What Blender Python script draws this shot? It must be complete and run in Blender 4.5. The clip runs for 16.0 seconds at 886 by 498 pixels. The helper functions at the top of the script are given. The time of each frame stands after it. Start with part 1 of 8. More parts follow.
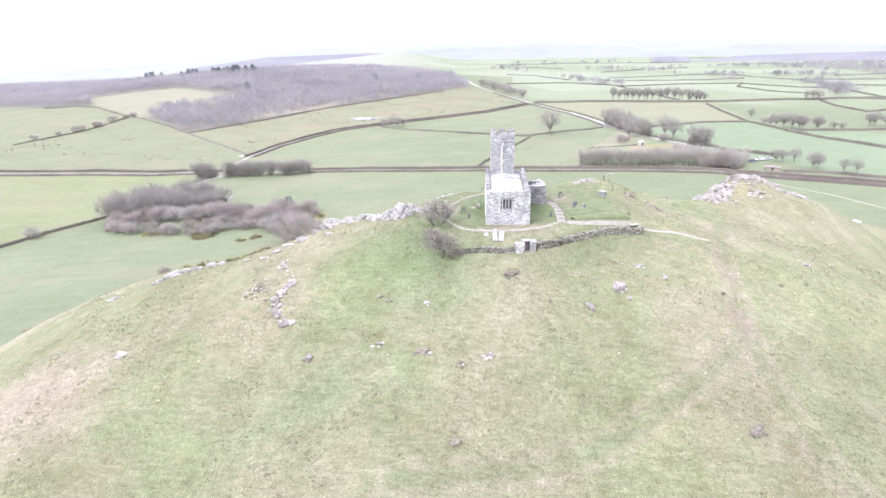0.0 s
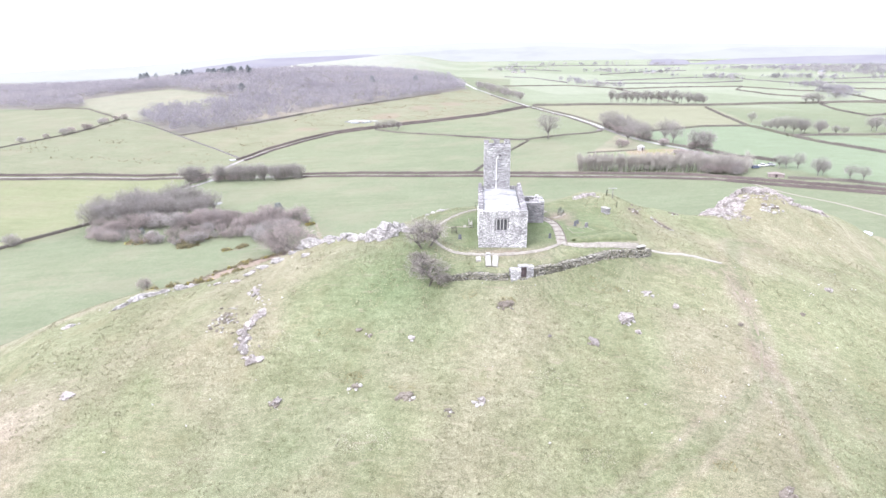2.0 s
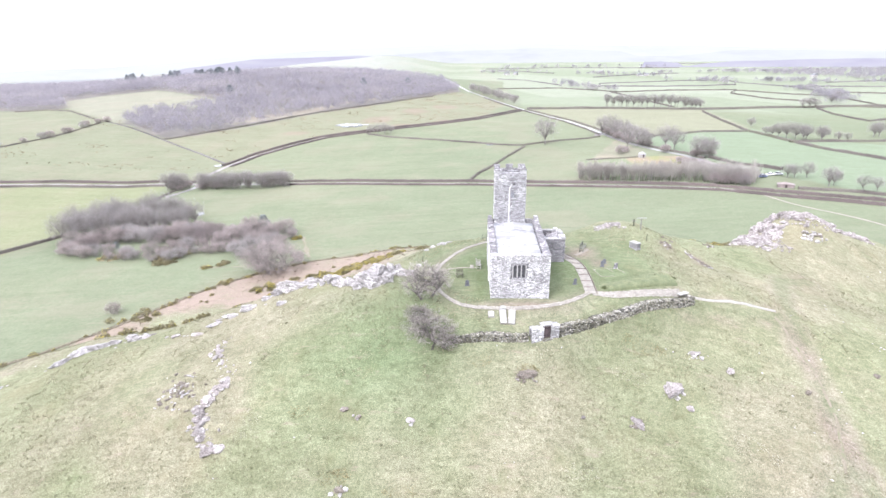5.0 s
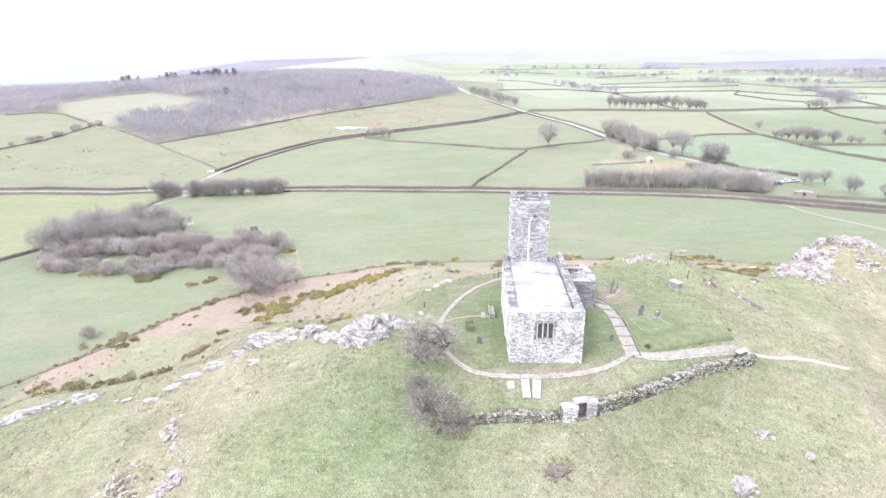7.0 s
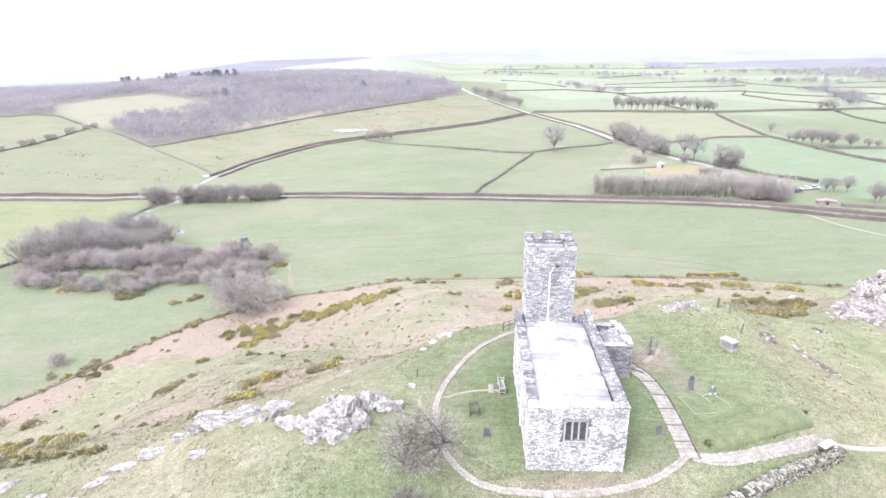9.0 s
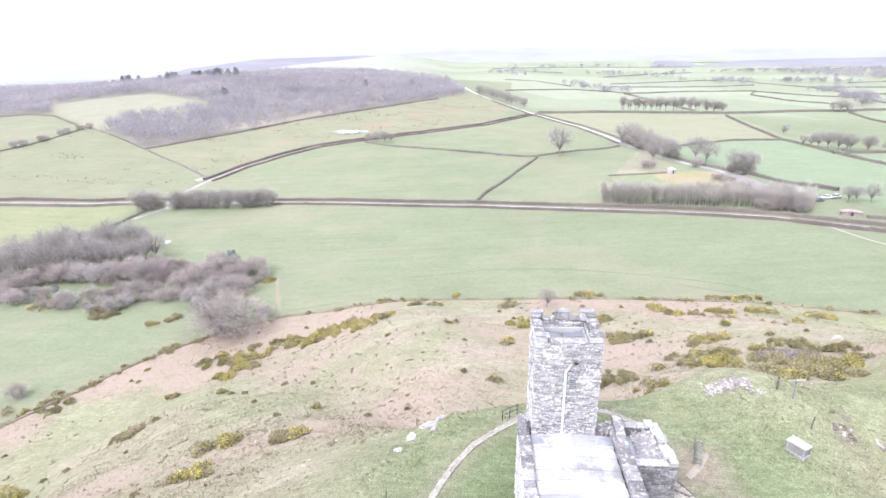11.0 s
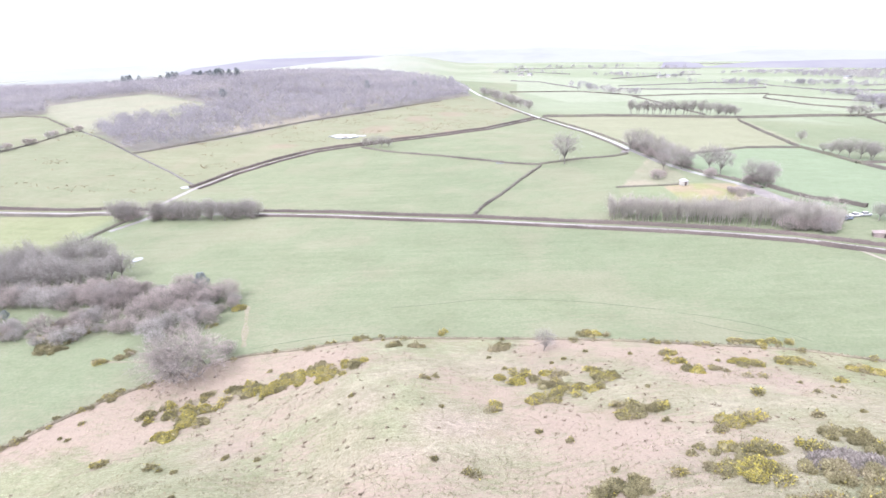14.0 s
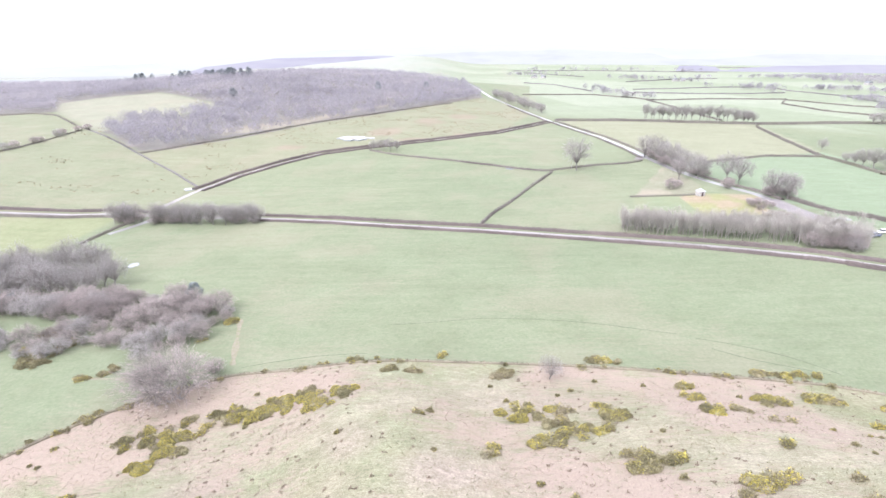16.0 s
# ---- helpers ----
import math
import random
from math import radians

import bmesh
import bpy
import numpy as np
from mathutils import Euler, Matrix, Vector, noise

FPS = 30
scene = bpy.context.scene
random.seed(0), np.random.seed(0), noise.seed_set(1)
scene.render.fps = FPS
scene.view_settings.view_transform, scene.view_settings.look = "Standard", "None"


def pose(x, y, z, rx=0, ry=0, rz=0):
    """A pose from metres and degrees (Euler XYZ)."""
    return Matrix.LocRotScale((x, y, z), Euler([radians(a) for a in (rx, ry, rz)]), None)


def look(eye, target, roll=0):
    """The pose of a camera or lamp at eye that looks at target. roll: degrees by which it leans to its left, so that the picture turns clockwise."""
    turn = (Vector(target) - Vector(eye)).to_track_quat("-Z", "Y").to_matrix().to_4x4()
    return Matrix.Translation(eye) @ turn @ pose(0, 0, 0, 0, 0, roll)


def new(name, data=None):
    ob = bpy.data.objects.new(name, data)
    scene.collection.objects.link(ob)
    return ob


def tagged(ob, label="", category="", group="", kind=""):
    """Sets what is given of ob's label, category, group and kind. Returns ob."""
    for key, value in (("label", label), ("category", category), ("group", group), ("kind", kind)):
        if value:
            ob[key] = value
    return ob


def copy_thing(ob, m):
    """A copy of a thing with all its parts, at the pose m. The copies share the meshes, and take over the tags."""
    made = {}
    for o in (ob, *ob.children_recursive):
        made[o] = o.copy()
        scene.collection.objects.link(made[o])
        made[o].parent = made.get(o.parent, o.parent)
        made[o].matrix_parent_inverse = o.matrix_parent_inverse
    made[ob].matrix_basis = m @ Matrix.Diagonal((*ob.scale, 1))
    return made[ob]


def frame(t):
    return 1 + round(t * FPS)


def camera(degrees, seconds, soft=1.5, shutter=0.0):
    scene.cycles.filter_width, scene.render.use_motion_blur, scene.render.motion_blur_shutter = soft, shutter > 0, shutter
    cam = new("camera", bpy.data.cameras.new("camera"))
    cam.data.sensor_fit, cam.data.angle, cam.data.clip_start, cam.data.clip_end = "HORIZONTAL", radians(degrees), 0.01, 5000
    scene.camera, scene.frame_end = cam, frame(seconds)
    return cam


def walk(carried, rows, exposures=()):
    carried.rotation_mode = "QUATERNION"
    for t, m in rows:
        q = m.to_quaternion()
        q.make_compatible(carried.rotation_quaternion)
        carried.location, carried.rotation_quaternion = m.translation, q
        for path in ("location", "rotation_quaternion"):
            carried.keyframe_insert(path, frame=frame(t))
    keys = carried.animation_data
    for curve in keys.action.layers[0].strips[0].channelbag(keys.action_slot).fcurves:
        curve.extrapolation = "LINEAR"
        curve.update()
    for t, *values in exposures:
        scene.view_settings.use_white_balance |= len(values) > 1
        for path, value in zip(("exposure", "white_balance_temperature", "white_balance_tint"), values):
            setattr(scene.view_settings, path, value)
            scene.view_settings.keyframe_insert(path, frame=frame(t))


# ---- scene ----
cam = camera(78.0, 16.0)
PATH = [
    (0, (-4.234, -74.001, 22.917), (-4.36, -72.123, 22.242), -1.1),
    (0.5, (-4.094, -71.91, 22.682), (-4.218, -70.031, 22.008), -1.0),
    (1, (-3.819, -69.956, 22.782), (-3.942, -68.076, 22.109), -0.9),
    (1.5, (-3.627, -68.092, 23.13), (-3.751, -66.212, 22.458), -0.9),
    (2, (-3.476, -66.046, 23.242), (-3.593, -64.165, 22.572), -0.9),
    (2.5, (-3.618, -64.118, 23.354), (-3.726, -62.236, 22.685), -0.8),
    (3, (-3.743, -61.873, 23.413), (-3.843, -59.99, 22.746), -0.8),
    (3.5, (-4.079, -59.842, 23.72), (-4.173, -57.959, 23.053), -0.8),
    (4, (-4.573, -57.675, 23.825), (-4.662, -55.791, 23.158), -0.6),
    (6.5, (-6.541, -44.042, 24.523), (-6.626, -42.158, 23.858), -0.7),
    (7, (-6.704, -40.868, 24.566), (-6.789, -38.983, 23.902), -0.7),
    (7.5, (-6.847, -37.961, 24.771), (-6.933, -36.076, 24.107), -0.7),
    (8, (-6.917, -35.029, 25.017), (-7.006, -33.145, 24.352), -0.8),
    (8.5, (-6.903, -31.921, 25.072), (-6.994, -30.037, 24.406), -0.8),
    (9, (-6.744, -28.571, 24.999), (-6.84, -26.687, 24.335), -0.8),
    (11.5, (-5.082, -12.765, 26.218), (-5.197, -10.884, 25.548), -0.7),
    (12, (-4.231, -9.466, 26.439), (-4.353, -7.585, 25.77), -0.7),
    (12.5, (-3.618, -6.15, 26.524), (-3.744, -4.27, 25.853), -0.8),
    (13, (-3.03, -2.983, 26.412), (-3.159, -1.102, 25.744), -0.7),
    (13.5, (-2.269, -0.162, 26.71), (-2.4, 1.719, 26.042), -0.7),
    (14, (-1.792, 2.529, 27.075), (-1.924, 4.409, 26.406), -0.6),
    (14.5, (-1.171, 5.414, 27.262), (-1.306, 7.294, 26.594), -0.4),
    (15, (-0.654, 8.041, 27.454), (-0.801, 9.921, 26.787), -0.3),
    (15.5, (-0.439, 10.024, 27.687), (-0.597, 11.904, 27.023), -0.1),
    (16, (-0.387, 11.037, 27.934), (-0.557, 12.915, 27.267), 0.0),
]
walk(cam, [(t, look(eye, target, roll)) for t, eye, target, roll in PATH], exposures=[(0, 1.68, 6180, 15), (5, 1.70, 6180, 15), (9, 1.74, 6180, 15), (16, 1.72, 6180, 15)])

# ---- world and light: a bright overcast day ----
world = bpy.data.worlds.new("overcast")
scene.world = world
world.use_nodes = True
wn = world.node_tree
sky = wn.nodes.new("ShaderNodeTexSky")
sky.sky_type = "NISHITA"
sky.sun_disc = False
sky.sun_elevation = radians(48)
sky.sun_rotation = radians(215)
sky.air_density, sky.dust_density, sky.ozone_density = 1.0, 3.0, 1.0
soft_sky = wn.nodes.new("ShaderNodeHueSaturation")
soft_sky.inputs["Saturation"].default_value = 0.30
cloud = wn.nodes.new("ShaderNodeMix")
cloud.data_type = "RGBA"
cloud.inputs["Factor"].default_value = 0.6
cloud.inputs["B"].default_value = (9.0, 9.1, 9.5, 1)
wn.links.new(sky.outputs["Color"], soft_sky.inputs["Color"])
wn.links.new(soft_sky.outputs["Color"], cloud.inputs["A"])
wn.links.new(cloud.outputs["Result"], wn.nodes["Background"].inputs["Color"])
wn.nodes["Background"].inputs["Strength"].default_value = 0.13

sun = new("sun", bpy.data.lights.new("sun", "SUN"))
sun.data.energy = 1.0
sun.data.angle = radians(14)
sun.data.color = (1.0, 0.97, 0.93)
sun.matrix_world = look((0, 0, 0), (0.42, 0.60, -0.80))

# ---- materials ----
def node(nt, kind, **inputs):
    n = nt.nodes.new(kind)
    for key, value in inputs.items():
        n.inputs[key.replace("_", " ")].default_value = value
    return n


def mix(nt, a, b, factor, mode="MIX"):
    n = nt.nodes.new("ShaderNodeMix")
    n.data_type, n.blend_type = "RGBA", mode
    for socket, value in (("Factor", factor), ("A", a), ("B", b)):
        if hasattr(value, "links"):
            nt.links.new(value, n.inputs[socket])
        elif socket == "Factor":
            n.inputs[socket].default_value = value
        else:
            n.inputs[socket].default_value = (*value[:3], 1)
    return n.outputs["Result"]


def ramp(nt, value, stops):
    n = nt.nodes.new("ShaderNodeValToRGB")
    while len(n.color_ramp.elements) < len(stops):
        n.color_ramp.elements.new(0.5)
    for e, (at, c) in zip(n.color_ramp.elements, stops):
        e.position = at
        e.color = (*c, 1) if len(c) == 3 else c
    nt.links.new(value, n.inputs["Fac"])
    return n.outputs["Color"]


def noisy(nt, scale, detail=6.0, rough=0.6, vector=None):
    n = node(nt, "ShaderNodeTexNoise", Scale=scale, Detail=detail, Roughness=rough)
    if vector is not None:
        nt.links.new(vector, n.inputs["Vector"])
    return n.outputs["Fac"]


def material(name, colours, scale=1.0, fine=14.0, rough=0.9, bump=0.25, depth=0.03, metal=0.0, spots=None, spot_scale=2.5,
             spot_at=0.56, pieces=0.0, islands=0.0, spec=0.3, contrast=0.35, thin=0.0, uneven=0.0):
    """A surface with a broad drift of colour, a fine grain, optional blotches, and relief."""
    m = bpy.data.materials.new(name)
    m.use_nodes = True
    nt = m.node_tree
    bsdf = nt.nodes["Principled BSDF"]
    place = nt.nodes.new("ShaderNodeNewGeometry").outputs["Position"]
    broad = noisy(nt, scale, 5.0, 0.6, place)
    count = max(len(colours) - 1, 1)
    c = ramp(nt, broad, [(0.32 + 0.36 * i / count, col) for i, col in enumerate(colours)])
    grain = noisy(nt, fine, 8.0, 0.7, place)
    low, high = 1 - contrast, 1 + contrast
    c = mix(nt, c, ramp(nt, grain, [(0.3, (low,) * 3), (0.7, (high,) * 3)]), 1.0, "MULTIPLY")
    if spots:
        blot = noisy(nt, spot_scale, 7.0, 0.68, place)
        if uneven:
            shift = nt.nodes.new("ShaderNodeMath")
            shift.operation = "MULTIPLY_ADD"
            nt.links.new(noisy(nt, 0.8, 4.0, 0.6, place), shift.inputs[0])
            shift.inputs[1].default_value = uneven
            nt.links.new(blot, shift.inputs[2])
            blot = shift.outputs["Value"]
            spot_at += 0.5 * uneven
        c = mix(nt, c, spots, ramp(nt, blot, [(spot_at, (0, 0, 0)), (spot_at + 0.07, (1, 1, 1))]))
    if pieces:
        info = nt.nodes.new("ShaderNodeObjectInfo").outputs["Random"]
        c = mix(nt, c, ramp(nt, info, [(0.0, (1 - pieces,) * 3), (0.35, (1 - pieces * 0.4,) * 3), (0.6, (1, 1, 1.01)), (1.0, (1 + pieces * 0.8,) * 3)]), 1.0, "MULTIPLY")
    if islands:
        info = nt.nodes.new("ShaderNodeNewGeometry").outputs["Random Per Island"]
        c = mix(nt, c, ramp(nt, info, [(0.0, (1 - islands,) * 3), (0.5, (1, 1, 1)), (1.0, (1 + islands,) * 3)]), 1.0, "MULTIPLY")
    nt.links.new(c, bsdf.inputs["Base Color"])
    bsdf.inputs["Roughness"].default_value = rough
    bsdf.inputs["Metallic"].default_value = metal
    bsdf.inputs["Specular IOR Level"].default_value = spec
    if bump:
        b = node(nt, "ShaderNodeBump", Strength=bump, Distance=depth)
        nt.links.new(grain, b.inputs["Height"])
        nt.links.new(b.outputs["Normal"], bsdf.inputs["Normal"])
    if thin:
        through_light = nt.nodes.new("ShaderNodeBsdfTranslucent")
        nt.links.new(c, through_light.inputs["Color"])
        both = node(nt, "ShaderNodeMixShader", Fac=thin)
        nt.links.new(bsdf.outputs["BSDF"], both.inputs[1])
        nt.links.new(through_light.outputs["BSDF"], both.inputs[2])
        nt.links.new(both.outputs["Shader"], nt.nodes["Material Output"].inputs["Surface"])
    return m


JOINED = {}


def stones(name, colours, vary, **keys):
    """One stone for pieces of their own, and the same stone for joined work, varied from piece to piece either way."""
    JOINED[name] = material(name + " in bulk", colours, islands=vary, **keys)
    return material(name, colours, pieces=vary, **keys)


WALL = dict(scale=0.7, fine=18.0, contrast=0.45, spot_scale=7.0, uneven=0.35)
M_STONE = stones("church stone with white lichen", [(0.235, 0.23, 0.24), (0.31, 0.304, 0.312), (0.39, 0.384, 0.39)], 0.42, spots=(0.56, 0.56, 0.558), spot_at=0.525, **WALL)
M_STONE_GREY = stones("grey tower stone with lichen", [(0.20, 0.195, 0.207), (0.275, 0.27, 0.28), (0.36, 0.355, 0.36)], 0.40, spots=(0.53, 0.53, 0.53), spot_at=0.55, **WALL)
M_STONE_DARK = stones("dark porch stone", [(0.13, 0.128, 0.138), (0.19, 0.186, 0.195), (0.27, 0.265, 0.27)], 0.4, spots=(0.42, 0.42, 0.42), spot_at=0.60, **WALL)
M_MORTAR = material("wall joints with old mortar", [(0.085, 0.08, 0.088), (0.15, 0.145, 0.15)], 1.2, 16, spots=(0.34, 0.335, 0.335), spot_scale=3.5, spot_at=0.53)
M_COPING = material("coping slate with lichen", [(0.12, 0.115, 0.125), (0.22, 0.21, 0.22)], 0.9, 9, spots=(0.48, 0.48, 0.475), spot_scale=3.6, spot_at=0.55, pieces=0.35, contrast=0.45)
M_DRESSED = material("dressed granite", [(0.29, 0.285, 0.29), (0.39, 0.385, 0.385)], 2, 30, contrast=0.25)
M_LEAD = material("pale weathered roof sheet", [(0.29, 0.292, 0.298), (0.335, 0.337, 0.343), (0.37, 0.37, 0.374)], 0.6, 6, rough=0.6, bump=0.05, contrast=0.10, pieces=0.16, spots=(0.225, 0.225, 0.24), spot_scale=0.55, spot_at=0.54)
M_LEAD_STAIN = material("rain-stained roof sheet", [(0.20, 0.20, 0.215), (0.255, 0.256, 0.27), (0.31, 0.31, 0.32)], 0.9, 6, rough=0.5, bump=0.05, contrast=0.10, pieces=0.1)
M_LEAD_GREY = material("grey lead sheet", [(0.16, 0.17, 0.20), (0.26, 0.27, 0.295)], 0.8, 7, rough=0.6, bump=0.05, contrast=0.12, pieces=0.25)
M_PAINT = material("white weathered paint", [(0.70, 0.70, 0.69), (0.80, 0.80, 0.79)], 2, 20, contrast=0.08)
M_DARKGLASS = material("dark leaded glass", [(0.05, 0.05, 0.06), (0.10, 0.10, 0.11)], 4, 30, rough=0.25, bump=0.1, spec=0.5)
M_DOOR = material("dark brown oak boards", [(0.05, 0.036, 0.04), (0.09, 0.068, 0.072)], 3, 40, rough=0.7, pieces=0.25)
M_IRON = material("dark iron", [(0.03, 0.03, 0.035), (0.06, 0.055, 0.055)], 5, 40, rough=0.6, metal=0.6)
M_SLATE = material("dark slate headstone", [(0.07, 0.073, 0.085), (0.13, 0.135, 0.15)], 3, 20, rough=0.7, contrast=0.2)
M_LEDGER = material("pale granite slab", [(0.24, 0.235, 0.225), (0.34, 0.335, 0.325)], 1.5, 18, spots=(0.44, 0.435, 0.425), spot_scale=3, contrast=0.25)
M_BENCH = material("silvered bench timber", [(0.14, 0.135, 0.12), (0.25, 0.24, 0.225)], 3, 30, pieces=0.25)
M_BENCH_GREEN = material("greenish weathered bench timber", [(0.11, 0.118, 0.095), (0.20, 0.205, 0.175)], 3, 30, pieces=0.35)
M_BENCH_PALE = material("bleached bench timber", [(0.26, 0.25, 0.23), (0.40, 0.39, 0.365)], 3, 30, pieces=0.2)
M_KERB = material("mossy grave kerb", [(0.17, 0.18, 0.125), (0.27, 0.265, 0.215)], 1.5, 12)
M_BENCH_DARK = material("mossy dark bench timber", [(0.08, 0.085, 0.06), (0.15, 0.15, 0.11)], 3, 30, pieces=0.25)
M_FLAG = stones("path flagstone", [(0.235, 0.218, 0.197), (0.305, 0.288, 0.262)], 0.15, scale=1.0, fine=12, spots=(0.18, 0.17, 0.14), spot_scale=4, spot_at=0.58)
M_TRODDEN = material("trodden bare turf", [(0.165, 0.15, 0.11), (0.215, 0.19, 0.15)], 0.6, 9, spots=(0.15, 0.155, 0.095), spot_scale=0.9, spot_at=0.52)
M_GRIT = material("pale path grit", [(0.245, 0.232, 0.212), (0.305, 0.292, 0.272)], 1.2, 14)
M_PATH = material("trodden earth path", [(0.2, 0.178, 0.152), (0.265, 0.24, 0.21)], 1.2, 14)
M_DRYSTONE = stones("dry stone with white lichen", [(0.085, 0.085, 0.055), (0.12, 0.113, 0.09), (0.18, 0.172, 0.155)], 0.7, scale=0.5, fine=12, spots=(0.50, 0.50, 0.48), spot_scale=9, spot_at=0.555, contrast=0.5)
M_ROCK = material("grey tor rock with white lichen", [(0.235, 0.22, 0.215), (0.32, 0.305, 0.30), (0.38, 0.365, 0.36)], 0.9, 7.0, depth=0.12, bump=0.9, spots=(0.50, 0.49, 0.483), spot_scale=2.4, spot_at=0.53, contrast=0.32, pieces=0.2)
M_ROCK_PINK = material("pinkish knoll rock with lichen", [(0.20, 0.178, 0.172), (0.275, 0.25, 0.243), (0.345, 0.322, 0.316)], 0.9, 6.0, depth=0.14, bump=1.0, spots=(0.48, 0.462, 0.455), spot_scale=2.0, spot_at=0.55, contrast=0.42, pieces=0.22)
M_ROCK_BROWN = material("brown mossy rock", [(0.13, 0.112, 0.098), (0.22, 0.195, 0.168)], 0.6, 7, depth=0.15, bump=1.0, spots=(0.38, 0.36, 0.35), spot_scale=1.8, spot_at=0.62, contrast=0.5)
M_BARK = material("grey winter bark", [(0.16, 0.145, 0.14), (0.25, 0.23, 0.22)], 3, 20)
M_TWIG = material("bare grey twigs", [(0.31, 0.291, 0.288), (0.44, 0.414, 0.408)], 0.05, 5, bump=0, islands=0.22, thin=0.45)
M_TWIG_BROWN = material("bare brown twigs", [(0.305, 0.263, 0.257), (0.48, 0.423, 0.409)], 0.05, 5, bump=0, islands=0.22, thin=0.45)
# purple-grey winter twigs, paled and blued so the colour carries distance haze
M_TWIG_FAR = material("haze-tinted winter woodland twigs", [(0.262, 0.247, 0.275), (0.325, 0.308, 0.336), (0.372, 0.345, 0.358)], 0.012, 0.2, bump=0, islands=0.2, contrast=0.22, thin=0.5)
M_THORN_BARK = material("dark thorn bark", [(0.09, 0.08, 0.075), (0.15, 0.137, 0.128)], 3, 20)
M_THORN = material("lichened thorn twigs", [(0.33, 0.298, 0.285), (0.47, 0.43, 0.412)], 0.5, 5, bump=0, islands=0.22, thin=0.45)
M_POLE = material("pale plantation twigs", [(0.34, 0.318, 0.295), (0.48, 0.45, 0.42)], 0.1, 5, bump=0, islands=0.22, thin=0.45)
M_BANK = material("earth field bank", [(0.13, 0.115, 0.09), (0.21, 0.185, 0.14)], 0.2, 5, bump=0, islands=0.4)
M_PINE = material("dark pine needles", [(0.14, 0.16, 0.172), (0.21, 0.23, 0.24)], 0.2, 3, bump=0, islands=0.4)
M_HEDGE = material("winter hedge of bramble and beech", [(0.078, 0.068, 0.064), (0.12, 0.108, 0.098), (0.115, 0.112, 0.085)], 0.05, 3, bump=0, islands=0.4)
# the hedge colour again, lightened to stand for haze over distance
M_HEDGE_FAR = material("haze-paled field hedge", [(0.115, 0.108, 0.11), (0.17, 0.162, 0.155)], 0.02, 1, bump=0, islands=0.3)
M_HEDGE_BROWN = material("red-brown flailed hedge", [(0.072, 0.06, 0.058), (0.12, 0.098, 0.094)], 0.05, 3, bump=0, islands=0.4)
M_GORSE = material("gorse needles", [(0.15, 0.138, 0.08), (0.235, 0.213, 0.128), (0.28, 0.245, 0.17)], 0.12, 4, bump=0, islands=0.45, thin=0.25)
M_GORSE_FLOWER = material("yellow gorse flowers", [(0.40, 0.345, 0.07), (0.53, 0.46, 0.10)], 1.0, 8, bump=0, islands=0.3)
M_BRAMBLE = material("bare purple-brown brambles", [(0.18, 0.16, 0.155), (0.25, 0.225, 0.215)], 0.3, 4, bump=0, islands=0.4)
M_BRACKEN = material("dead bracken", [(0.255, 0.205, 0.172), (0.33, 0.275, 0.235)], 0.4, 4, bump=0, islands=0.35)
M_TUFT = material("pale winter grass tufts", [(0.20, 0.205, 0.13), (0.33, 0.31, 0.22)], 0.3, 4, bump=0, islands=0.35, thin=0.4)
M_RUSH = material("brown rushes", [(0.16, 0.12, 0.08), (0.23, 0.18, 0.12)], 0.1, 4, bump=0, islands=0.35)
M_ROAD = material("wet worn asphalt", [(0.175, 0.158, 0.161), (0.25, 0.23, 0.234)], 0.08, 5, rough=0.45, bump=0.1, contrast=0.15)
M_ROAD_WET = material("wet road surface", [(0.14, 0.136, 0.14), (0.205, 0.197, 0.20)], 0.05, 3, rough=0.32, bump=0.05, contrast=0.12, spec=0.5)
M_GRAVEL = material("car park gravel", [(0.15, 0.135, 0.14), (0.21, 0.19, 0.195)], 0.1, 3, contrast=0.2)
M_WATER = material("still pond water", [(0.20, 0.21, 0.22), (0.26, 0.27, 0.28)], 0.3, 2, rough=0.06, bump=0.02, spec=0.5, contrast=0.1)
M_RENDER = material("pale cottage render", [(0.30, 0.29, 0.28), (0.40, 0.385, 0.37)], 0.8, 8, contrast=0.15)
M_SHED = material("pinkish weathered shed boards", [(0.20, 0.165, 0.165), (0.28, 0.235, 0.23)], 0.8, 8, contrast=0.15)
M_SLATEROOF = material("grey slate roof", [(0.13, 0.13, 0.15), (0.20, 0.20, 0.22)], 0.8, 8, contrast=0.2)
M_TIN = material("pale metal sheet", [(0.30, 0.31, 0.335), (0.40, 0.41, 0.43)], 0.8, 8, rough=0.5, contrast=0.1)
M_CARPAINT = [material("car paint " + n, [c, tuple(v * 1.15 for v in c)], 2, 10, rough=0.3, bump=0, contrast=0.03, spec=0.5)
              for n, c in (("white", (0.62, 0.62, 0.63)), ("blue", (0.05, 0.07, 0.14)), ("silver", (0.38, 0.39, 0.41)))]
M_RUBBER = material("black rubber", [(0.02, 0.02, 0.02), (0.035, 0.035, 0.035)], 5, 30)


